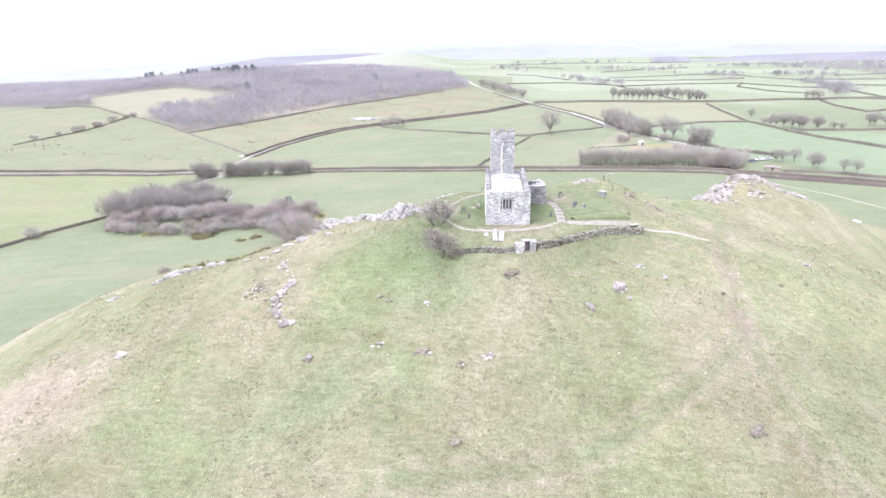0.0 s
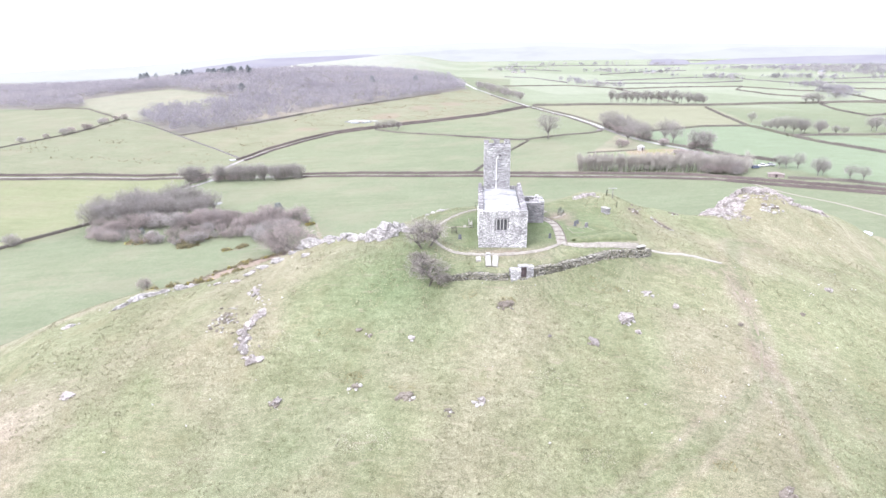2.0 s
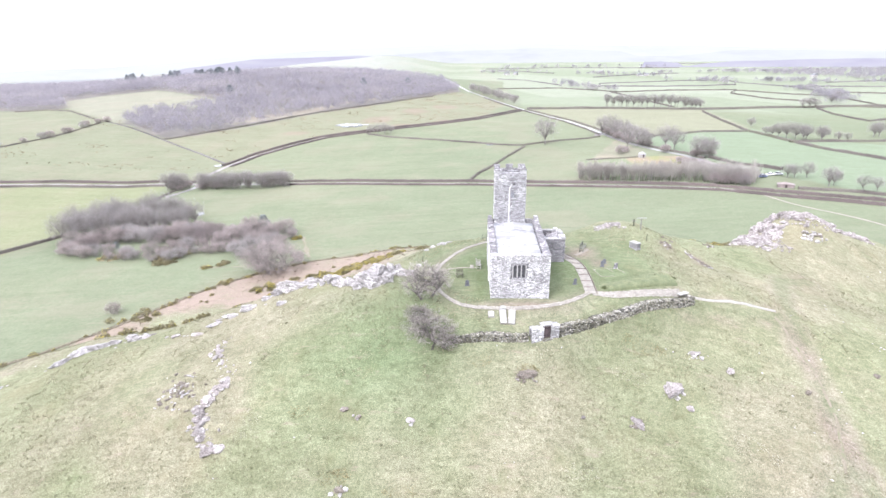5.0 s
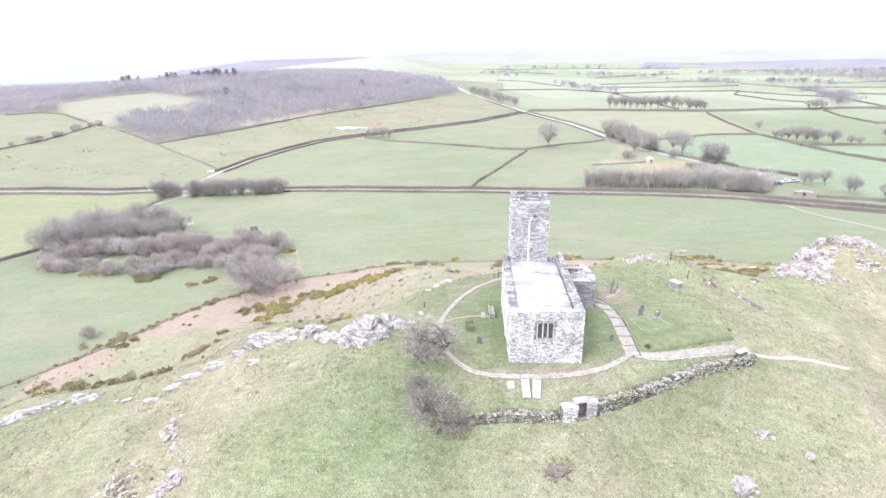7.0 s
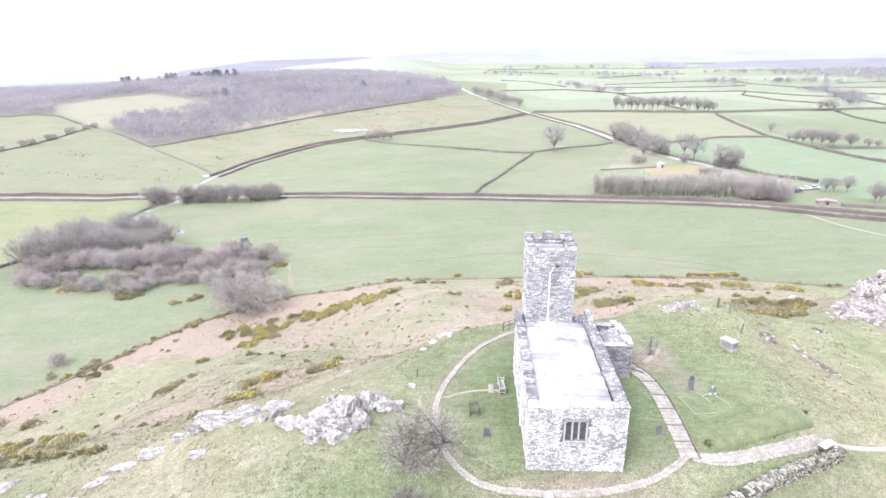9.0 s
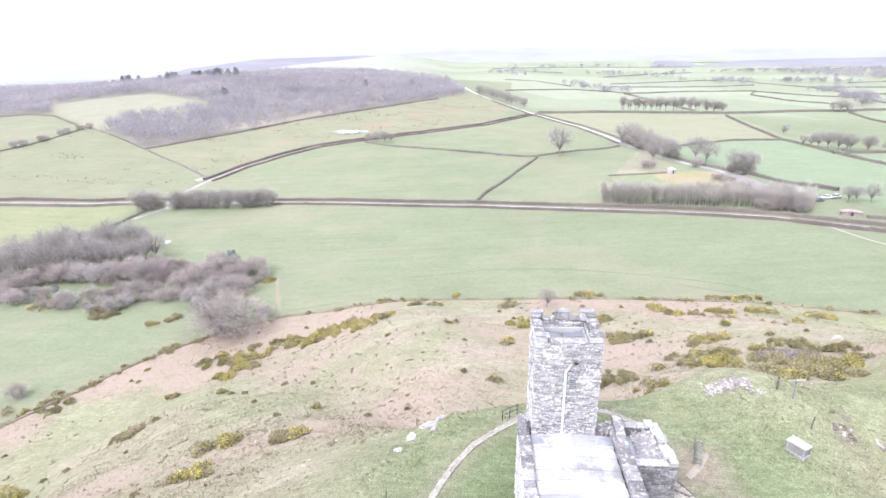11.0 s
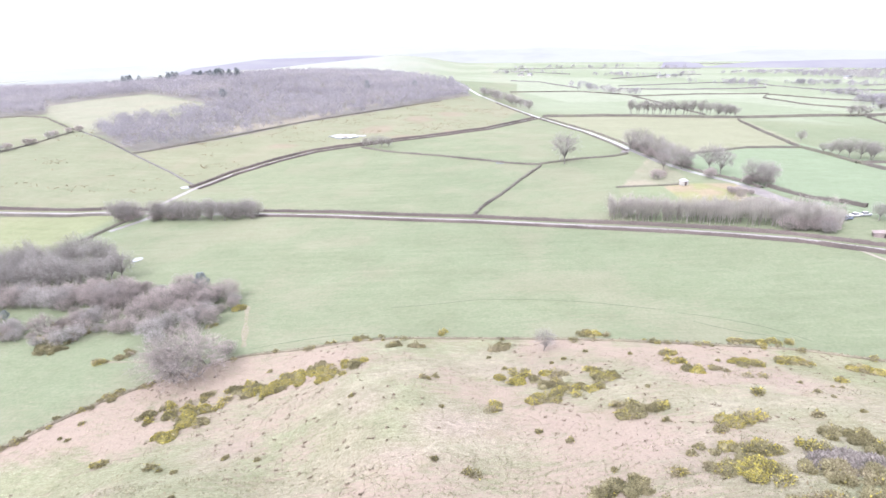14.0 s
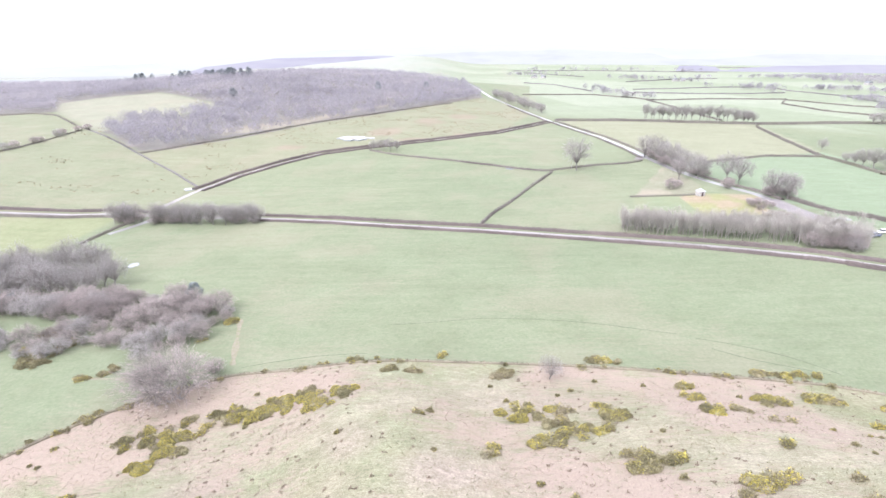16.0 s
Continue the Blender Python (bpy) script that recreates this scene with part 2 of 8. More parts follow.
# ---- building helpers ----
def mesh_of(name, verts, faces, mats, smooth=False, slots=None):
    """A mesh from arrays: faces all of one size, or a list of such arrays."""
    groups = [np.asarray(f, int) for f in (faces if isinstance(faces, list) else [faces]) if len(f)]
    me = bpy.data.meshes.new(name)
    loops = np.concatenate([g.ravel() for g in groups])
    sizes = np.concatenate([np.full(len(g), g.shape[1]) for g in groups])
    me.vertices.add(len(verts))
    me.vertices.foreach_set("co", np.asarray(verts, np.float32).ravel())
    me.loops.add(len(loops))
    me.loops.foreach_set("vertex_index", loops.astype(np.int32))
    me.polygons.add(len(sizes))
    me.polygons.foreach_set("loop_start", np.r_[0, np.cumsum(sizes)[:-1]].astype(np.int32))
    for m in mats if isinstance(mats, (list, tuple)) else [mats]:
        me.materials.append(m)
    if slots is not None:
        me.polygons.foreach_set("material_index", np.asarray(slots, np.int32))
    me.update(calc_edges=True)
    me.polygons.foreach_set("use_smooth", np.full(len(sizes), smooth))
    me.validate()
    return me


def part(name, bm, mat, parent, label="", smooth=False):
    """Links a bmesh as one mesh object under a thing or a part."""
    me = bpy.data.meshes.new(name)
    bm.to_mesh(me)
    bm.free()
    if smooth:
        me.polygons.foreach_set("use_smooth", np.full(len(me.polygons), True))
    return part_of(name, me, mat, parent, label)


def part_of(name, me, mat, parent, label=""):
    if mat is not None and not me.materials:
        me.materials.append(mat)
    ob = new(name, me)
    ob.parent = parent
    return tagged(ob, label) if label else ob


def thing(name, label, category, m=None, group="", kind=""):
    ob = new(name)
    ob.empty_display_size = 0.3
    if m is not None:
        ob.matrix_basis = m
    return tagged(ob, label, category, group, kind)


def box(bm, x0, x1, y0, y1, z0, z1, bevel=0.0, jitter=0.0, rng=random):
    made = bmesh.ops.create_cube(bm, size=1.0)["verts"]
    for v in made:
        v.co = Vector(((x0 + x1) / 2 + v.co.x * (x1 - x0), (y0 + y1) / 2 + v.co.y * (y1 - y0), (z0 + z1) / 2 + v.co.z * (z1 - z0)))
        if jitter:
            v.co += Vector([rng.uniform(-jitter, jitter) for _ in range(3)])
    if bevel:
        edges = list({e for v in made for e in v.link_edges})
        bmesh.ops.bevel(bm, geom=edges, offset=bevel, segments=1, affect="EDGES", profile=0.5)
    return bm


def boxed(*args, **keys):
    return box(bmesh.new(), *args, **keys)


# ---- the lie of the land ----
HX, HY = 4.0, 10.0
NA = 16
def sstep(a, b, v):
    s = np.clip((v - a) / (b - a), 0, 1)
    return s * s * (3 - 2 * s)
def base(x, y):
    r = np.hypot(x, y)
    near = -34.5 + 0.06 * np.clip(x, -200, 100) - 0.012 * np.clip(y - 100, 0, 200)
    k = sstep(230, 520, r)
    z = near * (1 - k) - 33.0 * k
    z = z + 34 * np.exp(-(((x + 330) / 330) ** 2 + ((y - 1020) / 400) ** 2))
    z = z + 19 * np.exp(-(((x + 980) / 330) ** 2 + ((y - 930) / 380) ** 2))
    q = np.clip((x + 0.40 * y) / (0.25 * np.abs(y) + 200), 0, 1)
    z = z + sstep(750, 2800, r) * (15 * q - 70 * (1 - q))
    u = x / np.maximum(y, 1)
    z = z + 66 * sstep(1330, 2050, r) * sstep(-0.64, -0.44, u) * sstep(-0.02, -0.17, u) * (y > 0)
    return z
def around(a, table):
    u = (np.arctan2(a[1], a[0]) / (2 * np.pi) * NA) % NA
    i = np.floor(u).astype(int); f = u - i
    t = np.asarray(table)
    p0, p1, p2, p3 = t[(i - 1) % NA], t[i % NA], t[(i + 1) % NA], t[(i + 2) % NA]
    return p1 + 0.5 * f * (p2 - p0 + f * (2 * p0 - 5 * p1 + 4 * p2 - p3 + f * (3 * (p1 - p2) + p3 - p0)))

TOP = [8.94, 11.05, 17.61, 11.21, 2.0, 2.0, 9.91, 12.97, 15.04, 18.56, 13.31, 9.62, 7.33, 2.0, 2.0, 4.08]
ROUND = [6.36, 3.34, 4.06, 2.62, 2.0, 2.0, 2.0, 4.51, 7.34, 9.76, 6.57, 3.39, 2.38, 2.96, 4.46, 5.43]
SLOPE = [0.34, 0.36, 0.61, 0.86, 1.02, 1.01, 0.68, 0.65, 0.56, 0.54, 0.64, 0.67, 0.63, 0.48, 0.46, 0.44]
FALL = [187.57, 24.85, 24.95, 24.78, 24.98, 24.72, 61.93, 76.93, 24.95, 30.02, 39.89, 26.95, 44.09, 77.65, 138.12, 196.89]
def height(x, y):
    x = np.asarray(x, float); y = np.asarray(y, float)
    a = (x - HX, y - HY)
    r = np.hypot(*a)
    r1, r2, h1, s = (around(a, t) for t in (TOP, ROUND, SLOPE, FALL))
    d = np.maximum(r - r1, 0)
    e = np.sqrt(d * d + r2 * r2) - r2
    z = -h1 * s * (1 - np.exp(-e / s)) - 3 * np.logaddexp(0, (r - 72) / 8)
    w = 1 - sstep(0.72, 1.15, np.hypot((x - 3) / 17, (y - 11) / 14))
    z = z * (1 - w)
    z = z + 1.1 * np.exp(-(((x + 31) / 9) ** 2 + ((y - 7.5) / 4.5) ** 2)) + 0.85 * np.exp(-(((x + 25) / 6) ** 2 + ((y - 7.5) / 3) ** 2)) - 0.7 * np.logaddexp(0, (-60 - x) / 4) * sstep(60, 25, y)
    z = z - 1.2 * np.logaddexp(0, (x - 68) / 5) * sstep(75, 55, y)
    z = z + 4.6 * np.exp(-(((x - 49) / 7.2) ** 2 + ((y - 40.0) / 5.2) ** 2)) + 1.5 * np.exp(-(((x - 15.5) / 6) ** 2 + ((y - 24.5) / 4.5) ** 2)) + 1.3 * np.exp(-(((x - 20.8) / 4.5) ** 2 + ((y - 20) / 4) ** 2)) + 1.3 * np.exp(-(((x - 27) / 5) ** 2 + ((y - 25.5) / 4) ** 2))
    return np.logaddexp(z / 2.5, base(x, y) / 2.5) * 2.5


def lattice(i, j, seed):
    h = np.sin(i * 127.1 + j * 311.7 + seed * 74.7) * 43758.5453
    return h - np.floor(h)


def vnoise(x, y, size, seed=0):
    """Smooth value noise, 0 to 1, with cells of that size."""
    u, v = np.asarray(x, float) / size, np.asarray(y, float) / size
    i, j = np.floor(u), np.floor(v)
    f, g = u - i, v - j
    f, g = f * f * (3 - 2 * f), g * g * (3 - 2 * g)
    a, b = lattice(i, j, seed), lattice(i + 1, j, seed)
    c, d = lattice(i, j + 1, seed), lattice(i + 1, j + 1, seed)
    return (a * (1 - f) + b * f) * (1 - g) + (c * (1 - f) + d * f) * g


def fbm(x, y, size, seed=0, octaves=4):
    return sum(vnoise(x, y, size / 2 ** k, seed + 13 * k) * 0.5 ** (k + 1) for k in range(octaves)) / (1 - 0.5 ** octaves)


def along(pts, step):
    """Points every step metres along a line, and the directions there."""
    p = np.asarray(pts, float)
    seg = np.hypot(*np.diff(p, axis=0).T)
    s = np.r_[0, np.cumsum(seg)]
    u = np.linspace(0, s[-1], max(int(s[-1] / step), 1) + 1)
    q = np.stack([np.interp(u, s, p[:, 0]), np.interp(u, s, p[:, 1])], 1)
    if len(q) > 4 and len(p) > 2:
        for _ in range(max(1, int(6 / step))):
            q[1:-1] = (q[:-2] + 2 * q[1:-1] + q[2:]) / 4
    d = np.gradient(q, axis=0)
    return q, d / np.maximum(np.hypot(*d.T), 1e-6)[:, None]


def off_line(x, y, pts):
    """Distance of points from a line."""
    best = np.full(np.shape(x), 1e9)
    for (ax, ay), (bx, by) in zip(pts[:-1], pts[1:]):
        l2 = (bx - ax) ** 2 + (by - ay) ** 2
        k = np.clip(((x - ax) * (bx - ax) + (y - ay) * (by - ay)) / l2, 0, 1)
        best = np.minimum(best, np.hypot(x - ax - k * (bx - ax), y - ay - k * (by - ay)))
    return best


def inside(x, y, poly):
    hit = np.zeros(np.shape(x), bool)
    for (ax, ay), (bx, by) in zip(poly, poly[1:] + poly[:1]):
        if ay != by:
            hit ^= ((ay > y) != (by > y)) & (x < (bx - ax) * (y - ay) / (by - ay) + ax)
    return hit


def lumps(x, y):
    """Hummocks on the hill, none on the church's platform and little on the fields."""
    high = sstep(1.0, 7.0, height(x, y) - base(x, y))
    yard = 1 - sstep(0.75, 1.25, np.hypot((x - 3) / 17, (y - 11) / 14))
    k = high * (1 - yard)
    return k * ((fbm(x, y, 9, 3) - 0.5) * 1.3 + (vnoise(x, y, 1.6, 8) - 0.5) * 0.16) + (1 - high) * (fbm(x, y, 60, 5) - 0.5) * 1.0


def ground_z(x, y):
    x, y = np.asarray(x, float), np.asarray(y, float)
    return height(x, y) + lumps(x, y)


def gz(x, y):
    return float(ground_z(np.array([x]), np.array([y]))[0])


# ---- the lines of the country: roads, hedges, fields, woods ----
LANE = [(-700, 190), (-420, 215), (-287, 231), (-237, 243), (-183, 249), (-162, 247), (-107, 242), (-65, 232), (-27, 221), (-2, 214), (25, 205), (46, 198), (71, 189), (105, 173), (137, 157), (155, 146), (240, 105), (420, 40)]
SIDE_LANE = [(-164, 250), (-160, 290), (-151, 320), (-135, 350), (-117, 377), (-93, 395), (-48, 424), (3, 466), (53, 543)]
HIGH_ROAD = [(-120, 1180), (-44, 978), (-5, 769), (20, 674), (39, 603), (54, 547), (67, 502), (82, 451), (92, 391), (95, 358), (99, 321), (106, 291), (113, 272), (118, 260), (119, 250)]
FIELD_BANK = [(-118, 42), (-102, 58), (-94, 68), (-86.6, 80), (-83.5, 85.3), (-78, 92.5), (-73.6, 96.5), (-68.3, 101), (-61, 106.5), (-54.7, 110), (-45, 110.8), (-32, 111.5), (-20, 112), (-2, 112.5), (16, 111.5), (32, 109.5), (47, 107), (62, 105), (76, 100), (100, 92)]
WOOD = [(-243, 366), (-222, 378), (-188, 427), (-152, 500), (-95, 592), (-14, 756), (-50, 960), (-150, 1120), (-330, 1250), (-800, 1300), (-1300, 1150), (-1250, 760), (-800, 600), (-480, 520), (-438, 536), (-485, 604), (-470, 655), (-425, 700), (-284, 590), (-300, 520), (-326, 482), (-308, 425)]
CLEARING = [(-491, 604), (-470, 651), (-425, 696), (-284, 586), (-307, 518), (-326, 482), (-308, 422), (-435, 534)]
RIDE = [(-228, 450), (-181, 504), (-150, 590), (-120, 640), (-112, 628), (-142, 575), (-168, 478), (-211, 421)]
MOOR = [(-160, 290), (-135, 350), (-93, 395), (3, 461), (39, 603), (20, 674), (-26, 757), (-103, 595), (-195, 428), (-245, 370)]
ROUGH = [(-165, 252), (-160, 290), (-245, 370), (-308, 422), (-435, 534), (-480, 516), (-700, 420), (-700, 200), (-287, 233)]
SHEEP = [(67, 502), (92, 391), (125, 345), (169, 371), (217, 395), (230, 463), (241, 548), (145, 566), (58, 552)]
YELLOW = [(-700, 190), (-287, 229), (-175, 246), (-174, 157), (-191, 117), (-420, 60), (-700, 60)]
PADDOCK = [(54, 224), (64, 258), (96, 329), (100, 283), (97, 263), (118, 259), (108, 222), (83, 224)]
PADDOCK_STRAW = [(64, 259), (96, 329), (100, 281), (93, 259)]
PADDOCK_YELLOW = [(83, 257.5), (96, 262), (118, 259), (107, 222), (83, 225)]
BRIGHT = [(95, 345), (125, 345), (217, 395), (219, 336), (330, 250), (330, 120), (160, 150), (132, 224), (106, 291)]
TRACKS = [[(19, 4.6), (30.5, 6.6), (32.0, -0.3), (31.0, -6.0), (28, -12.4), (22, -18.5), (16.4, -23.5), (11.5, -27.0), (6.0, -30.0), (0.4, -32), (-12, -35)],
          [(31.0, -4.0), (29.8, -9.8), (29.5, -15.2), (29.5, -21.5), (30.7, -28), (33, -36)], [(32, 3), (34.3, 12), (38, 19.3), (43.8, 22)]]

LOOP = [(7.4, 16.4), (6.6, 18.5), (4.2, 20.2), (1.0, 20.5), (-1.3, 19.6), (-3.1, 18.1), (-5.7, 15.8), (-7.4, 12.8), (-8.8, 9.3), (-9.35, 6.3), (-9.05, 3.1), (-8.2, 1.1), (-7.1, -0.5), (-5.6, -1.35), (-3.5, -1.6), (-0.8, -1.65), (1.8, -1.4), (3.8, -0.95), (5.8, 0.0), (7.6, 1.5)]


fallen = None


def tints(x, y):
    """The colour of the turf, crop or litter that covers each place, with haze put into the far fields."""
    z, low = height(x, y), base(x, y)
    r = np.hypot(x, y)
    c = np.empty(x.shape + (3,))
    big = fbm(x, y, 90, 21)
    c[...] = (0.148, 0.168, 0.110)
    c += (big - 0.5)[..., None] * np.array((0.05, 0.035, 0.03))
    # a patchwork of small fields far off, their colours paled to paint haze
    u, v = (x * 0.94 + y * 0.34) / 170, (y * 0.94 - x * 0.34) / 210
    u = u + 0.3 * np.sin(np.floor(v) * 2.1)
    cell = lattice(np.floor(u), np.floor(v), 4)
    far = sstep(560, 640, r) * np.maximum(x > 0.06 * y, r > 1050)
    hazy_quilt = np.stack([0.166 + 0.05 * cell, 0.191 + 0.045 * cell, 0.130 + 0.05 * cell], -1)
    c = c * (1 - far[..., None]) + hazy_quilt * far[..., None]
    for poly, colour in ((ROUGH, (0.160, 0.170, 0.115)), (MOOR, (0.168, 0.174, 0.118)), (CLEARING, (0.198, 0.199, 0.152)), (SHEEP, (0.19, 0.194, 0.135)),
                         (YELLOW, (0.170, 0.184, 0.110)), (BRIGHT, (0.158, 0.194, 0.130)), (WOOD, (0.15, 0.143, 0.132)), (RIDE, (0.20, 0.182, 0.148))):
        c[inside(x, y, poly)] = colour
    for cx, cy, rx, ry in ((-143, 394, 12, 9), (-88, 462, 15, 20), (-60, 520, 16, 26), (-30, 560, 14, 22), (-20, 455, 14, 8), (-60, 430, 16, 7)):
        k = (sstep(1.15, 0.55, np.hypot((x - cx) / rx, (y - cy) / ry) + 0.9 * (fbm(x, y, 14, 31) - 0.5)) * inside(x, y, MOOR) * 0.8)[..., None]
        c = c * (1 - k) + np.array((0.19, 0.158, 0.122)) * k
    pad = inside(x, y, PADDOCK)
    c[pad] = np.stack([0.145 + 0.03 * fbm(x, y, 9, 40), 0.168 + 0.02 * fbm(x, y, 9, 41), 0.115 + 0 * x], -1)[pad]
    mown = fbm(x, y, 11, 43)
    for poly, green, worn in ((PADDOCK_STRAW, (0.185, 0.185, 0.135), (0.225, 0.205, 0.16)), (PADDOCK_YELLOW, (0.20, 0.20, 0.105), (0.235, 0.195, 0.14))):
        lot = inside(x, y, poly)
        k = sstep(0.42, 0.6, mown)[..., None]
        c[lot] = (np.array(green) * (1 - k) + np.array(worn) * k)[lot]
    # haze painted on the rising land far left: ground blended towards near-white
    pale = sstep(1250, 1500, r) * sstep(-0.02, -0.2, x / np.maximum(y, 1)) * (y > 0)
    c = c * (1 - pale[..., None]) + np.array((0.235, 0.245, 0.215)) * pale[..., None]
    # the hill: pale winter turf, greener round the church, dead bracken on the far slope
    hill = np.maximum(sstep(0.6, 2.2, z - low) * (y < 60), inside(x, y, FIELD_BANK + [(130, 40), (110, -200), (-118, -200)]) * ((z - low > 0.3) | (x > -100) & (x < 60)))
    bank = off_line(x, y, FIELD_BANK)
    turf = np.empty_like(c)
    turf[...] = (0.172, 0.171, 0.109)
    patch = fbm(x, y, 14, 51)
    turf += (patch - 0.5)[..., None] * np.array((0.05, 0.03, 0.035))
    drift = sstep(0.36, 0.66, fbm(x, y, 11, 53, 5))[..., None]
    turf = turf * 0.45 + 0.55 * (np.array((0.140, 0.158, 0.090)) * (1 - drift) + np.array((0.186, 0.174, 0.124)) * drift)
    mid = fbm(x, y, 4.5, 57)
    turf += (np.clip(mid - 0.52, 0, 1) * 0.25)[..., None] * np.array((0.22, 0.13, 0.12))
    lush = 1.05 * np.maximum(1 - np.hypot((x + 13) / 15, (y + 6) / 12), 0) + 1.5 * np.maximum(1.25 - np.hypot((x - 3) / 17, (y - 11) / 15), 0)
    lush += 0.15 * np.maximum(1 - np.hypot((x + 30) / 28, (y + 26) / 17), 0)
    lush += 0.5 * np.maximum(1 - np.hypot((x + 21) / 12, (y + 24) / 12), 0) + 0.35 * np.maximum(1 - np.hypot((x - 30) / 18, (y - 26) / 10), 0)
    k = np.clip(lush * 0.9 * (0.5 + 1.0 * patch), 0, 1)[..., None]
    turf = turf * (1 - k) + np.array((0.118, 0.147, 0.080)) * k
    turf *= (1 + 0.13 * sstep(8, 24, x) * sstep(-14, 0, y))[..., None]
    k = (0.5 * np.exp(-((off_line(x, y, LOOP) - 0.5) / 0.7) ** 2) * (0.4 + patch))[..., None]
    turf = turf * (1 - k) + np.array((0.178, 0.160, 0.122)) * k
    k = (0.6 * np.exp(-((x + 4.1) / 0.9) ** 2) * sstep(-2, 1, y) * sstep(13, 10, y))[..., None]
    turf = turf * (1 - k) + np.array((0.100, 0.130, 0.062)) * k
    for line in TRACKS:
        d = off_line(x, y, line) + (patch - 0.5) * 0.8
        k = (np.clip(1.5 - d / 1.1, 0, 1) * 0.5)[..., None]
        turf = turf * (1 - k) + np.array((0.140, 0.151, 0.094)) * k
        k = (np.clip(1 - np.abs(d - 1.4) / 0.6, 0, 1) * 0.55)[..., None]
        turf = turf * (1 - k) + np.array((0.235, 0.203, 0.162)) * k
    brow = np.interp(x, [-90, -66, -54, -40, -30, -20, -12, -8, 5, 20, 45, 60], [-12, -5, 3, 7, 10, 11, 15, 22, 26, 29, 38, 50])
    behind = sstep(0.5, 6, y - brow + 3 * (fbm(x, y, 5, 58) - 0.5))
    behind = behind * sstep(66, 50, x) * (1 - np.exp(-(((x - 48) / 9) ** 2 + ((y - 37) / 8) ** 2)))
    litter = np.clip((fbm(x, y, 16, 61) - 0.42 + 0.12 * sstep(-4, 18, x)) * 2.2 + 0.38 * np.exp(-bank / 10), 0, 1)
    global fallen
    fallen = behind * litter
    k = (behind * (1 - litter) * 0.85)[..., None]
    sward = sstep(0.4, 0.62, fbm(x, y, 13, 68))[..., None]
    turf = turf * (1 - k) + (np.array((0.188, 0.192, 0.125)) * sward + np.array((0.228, 0.207, 0.155)) * (1 - sward)) * k
    for cx, cy, rx, ry in ((-57, -23, 9, 9), (-20, 75, 5, 5), (-31, 84, 6, 3), (-12, 58, 5, 3), (9, 92, 12, 6), (40, 86, 12, 7), (4, 68, 8, 4), (26, 56, 9, 6), (-42, 70, 6, 4), (-55, 58, 6, 3), (-6, 67, 5, 4), (20, 60, 6, 5)):
        k = np.clip(1.4 - np.hypot((x - cx) / rx, (y - cy) / ry), 0, 1)[..., None] * 0.45
        turf = turf * (1 - k) + np.array((0.25, 0.20, 0.175)) * k
    for cx, cy, rx, ry in ((30.0, -8.6, 1.7, 3.4), (31.6, 1.5, 1.2, 4.0), (8.6, 13.4, 2.2, 1.6), (0.5, -0.8, 5, 0.7), (10.5, 10.5, 1.2, 2), (9.6, 14.6, 1.8, 2.4), (21.5, 18.6, 1.3, 1.2), (25.6, 17.7, 1.3, 2.0)):
        k = np.clip(1.3 - np.hypot((x - cx) / rx, (y - cy) / ry), 0, 1)[..., None] * 0.8
        turf = turf * (1 - k) + np.array((0.20, 0.165, 0.138)) * k
    k = hill[..., None]
    return np.concatenate([np.clip(c * (1 - k) + turf * k, 0.02, 1), 0.22 + 0.78 * k], -1)


def spread(first, last, step, grow, end):
    out, v = list(np.arange(first, last + 1e-6, step)), step
    while out[-1] < end:
        v *= grow
        out.append(out[-1] + v)
    return out


def grid_axis(lo, hi, mid_lo, mid_hi, grow_lo, grow_hi):
    up = spread(hi, mid_hi, 4, grow_hi, 4600)[1:]
    down = [-v for v in spread(-lo, -mid_lo, 4, grow_lo, 4600)][1:]
    return np.array(down[::-1] + list(np.arange(lo, hi + 0.01, 1.0)) + up)


gx = grid_axis(-100, 112, -520, 440, 1.12, 1.12)
gy = grid_axis(-46, 126, -60, 700, 1.25, 1.06)
X, Y = np.meshgrid(gx, gy)
Z = ground_z(X, Y)
n, k = X.shape[1], X.shape[0]
idx = (np.arange(k - 1)[:, None] * n + np.arange(n - 1)).ravel()
ground_me = mesh_of("ground", np.stack([X, Y, Z], -1).reshape(-1, 3), np.stack([idx, idx + 1, idx + n + 1, idx + n], 1), [], smooth=True)
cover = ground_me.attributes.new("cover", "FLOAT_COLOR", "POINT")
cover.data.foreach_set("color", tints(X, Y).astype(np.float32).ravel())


bracken = ground_me.attributes.new("bracken", "FLOAT", "POINT")
bracken.data.foreach_set("value", np.asarray(fallen, np.float32).ravel())


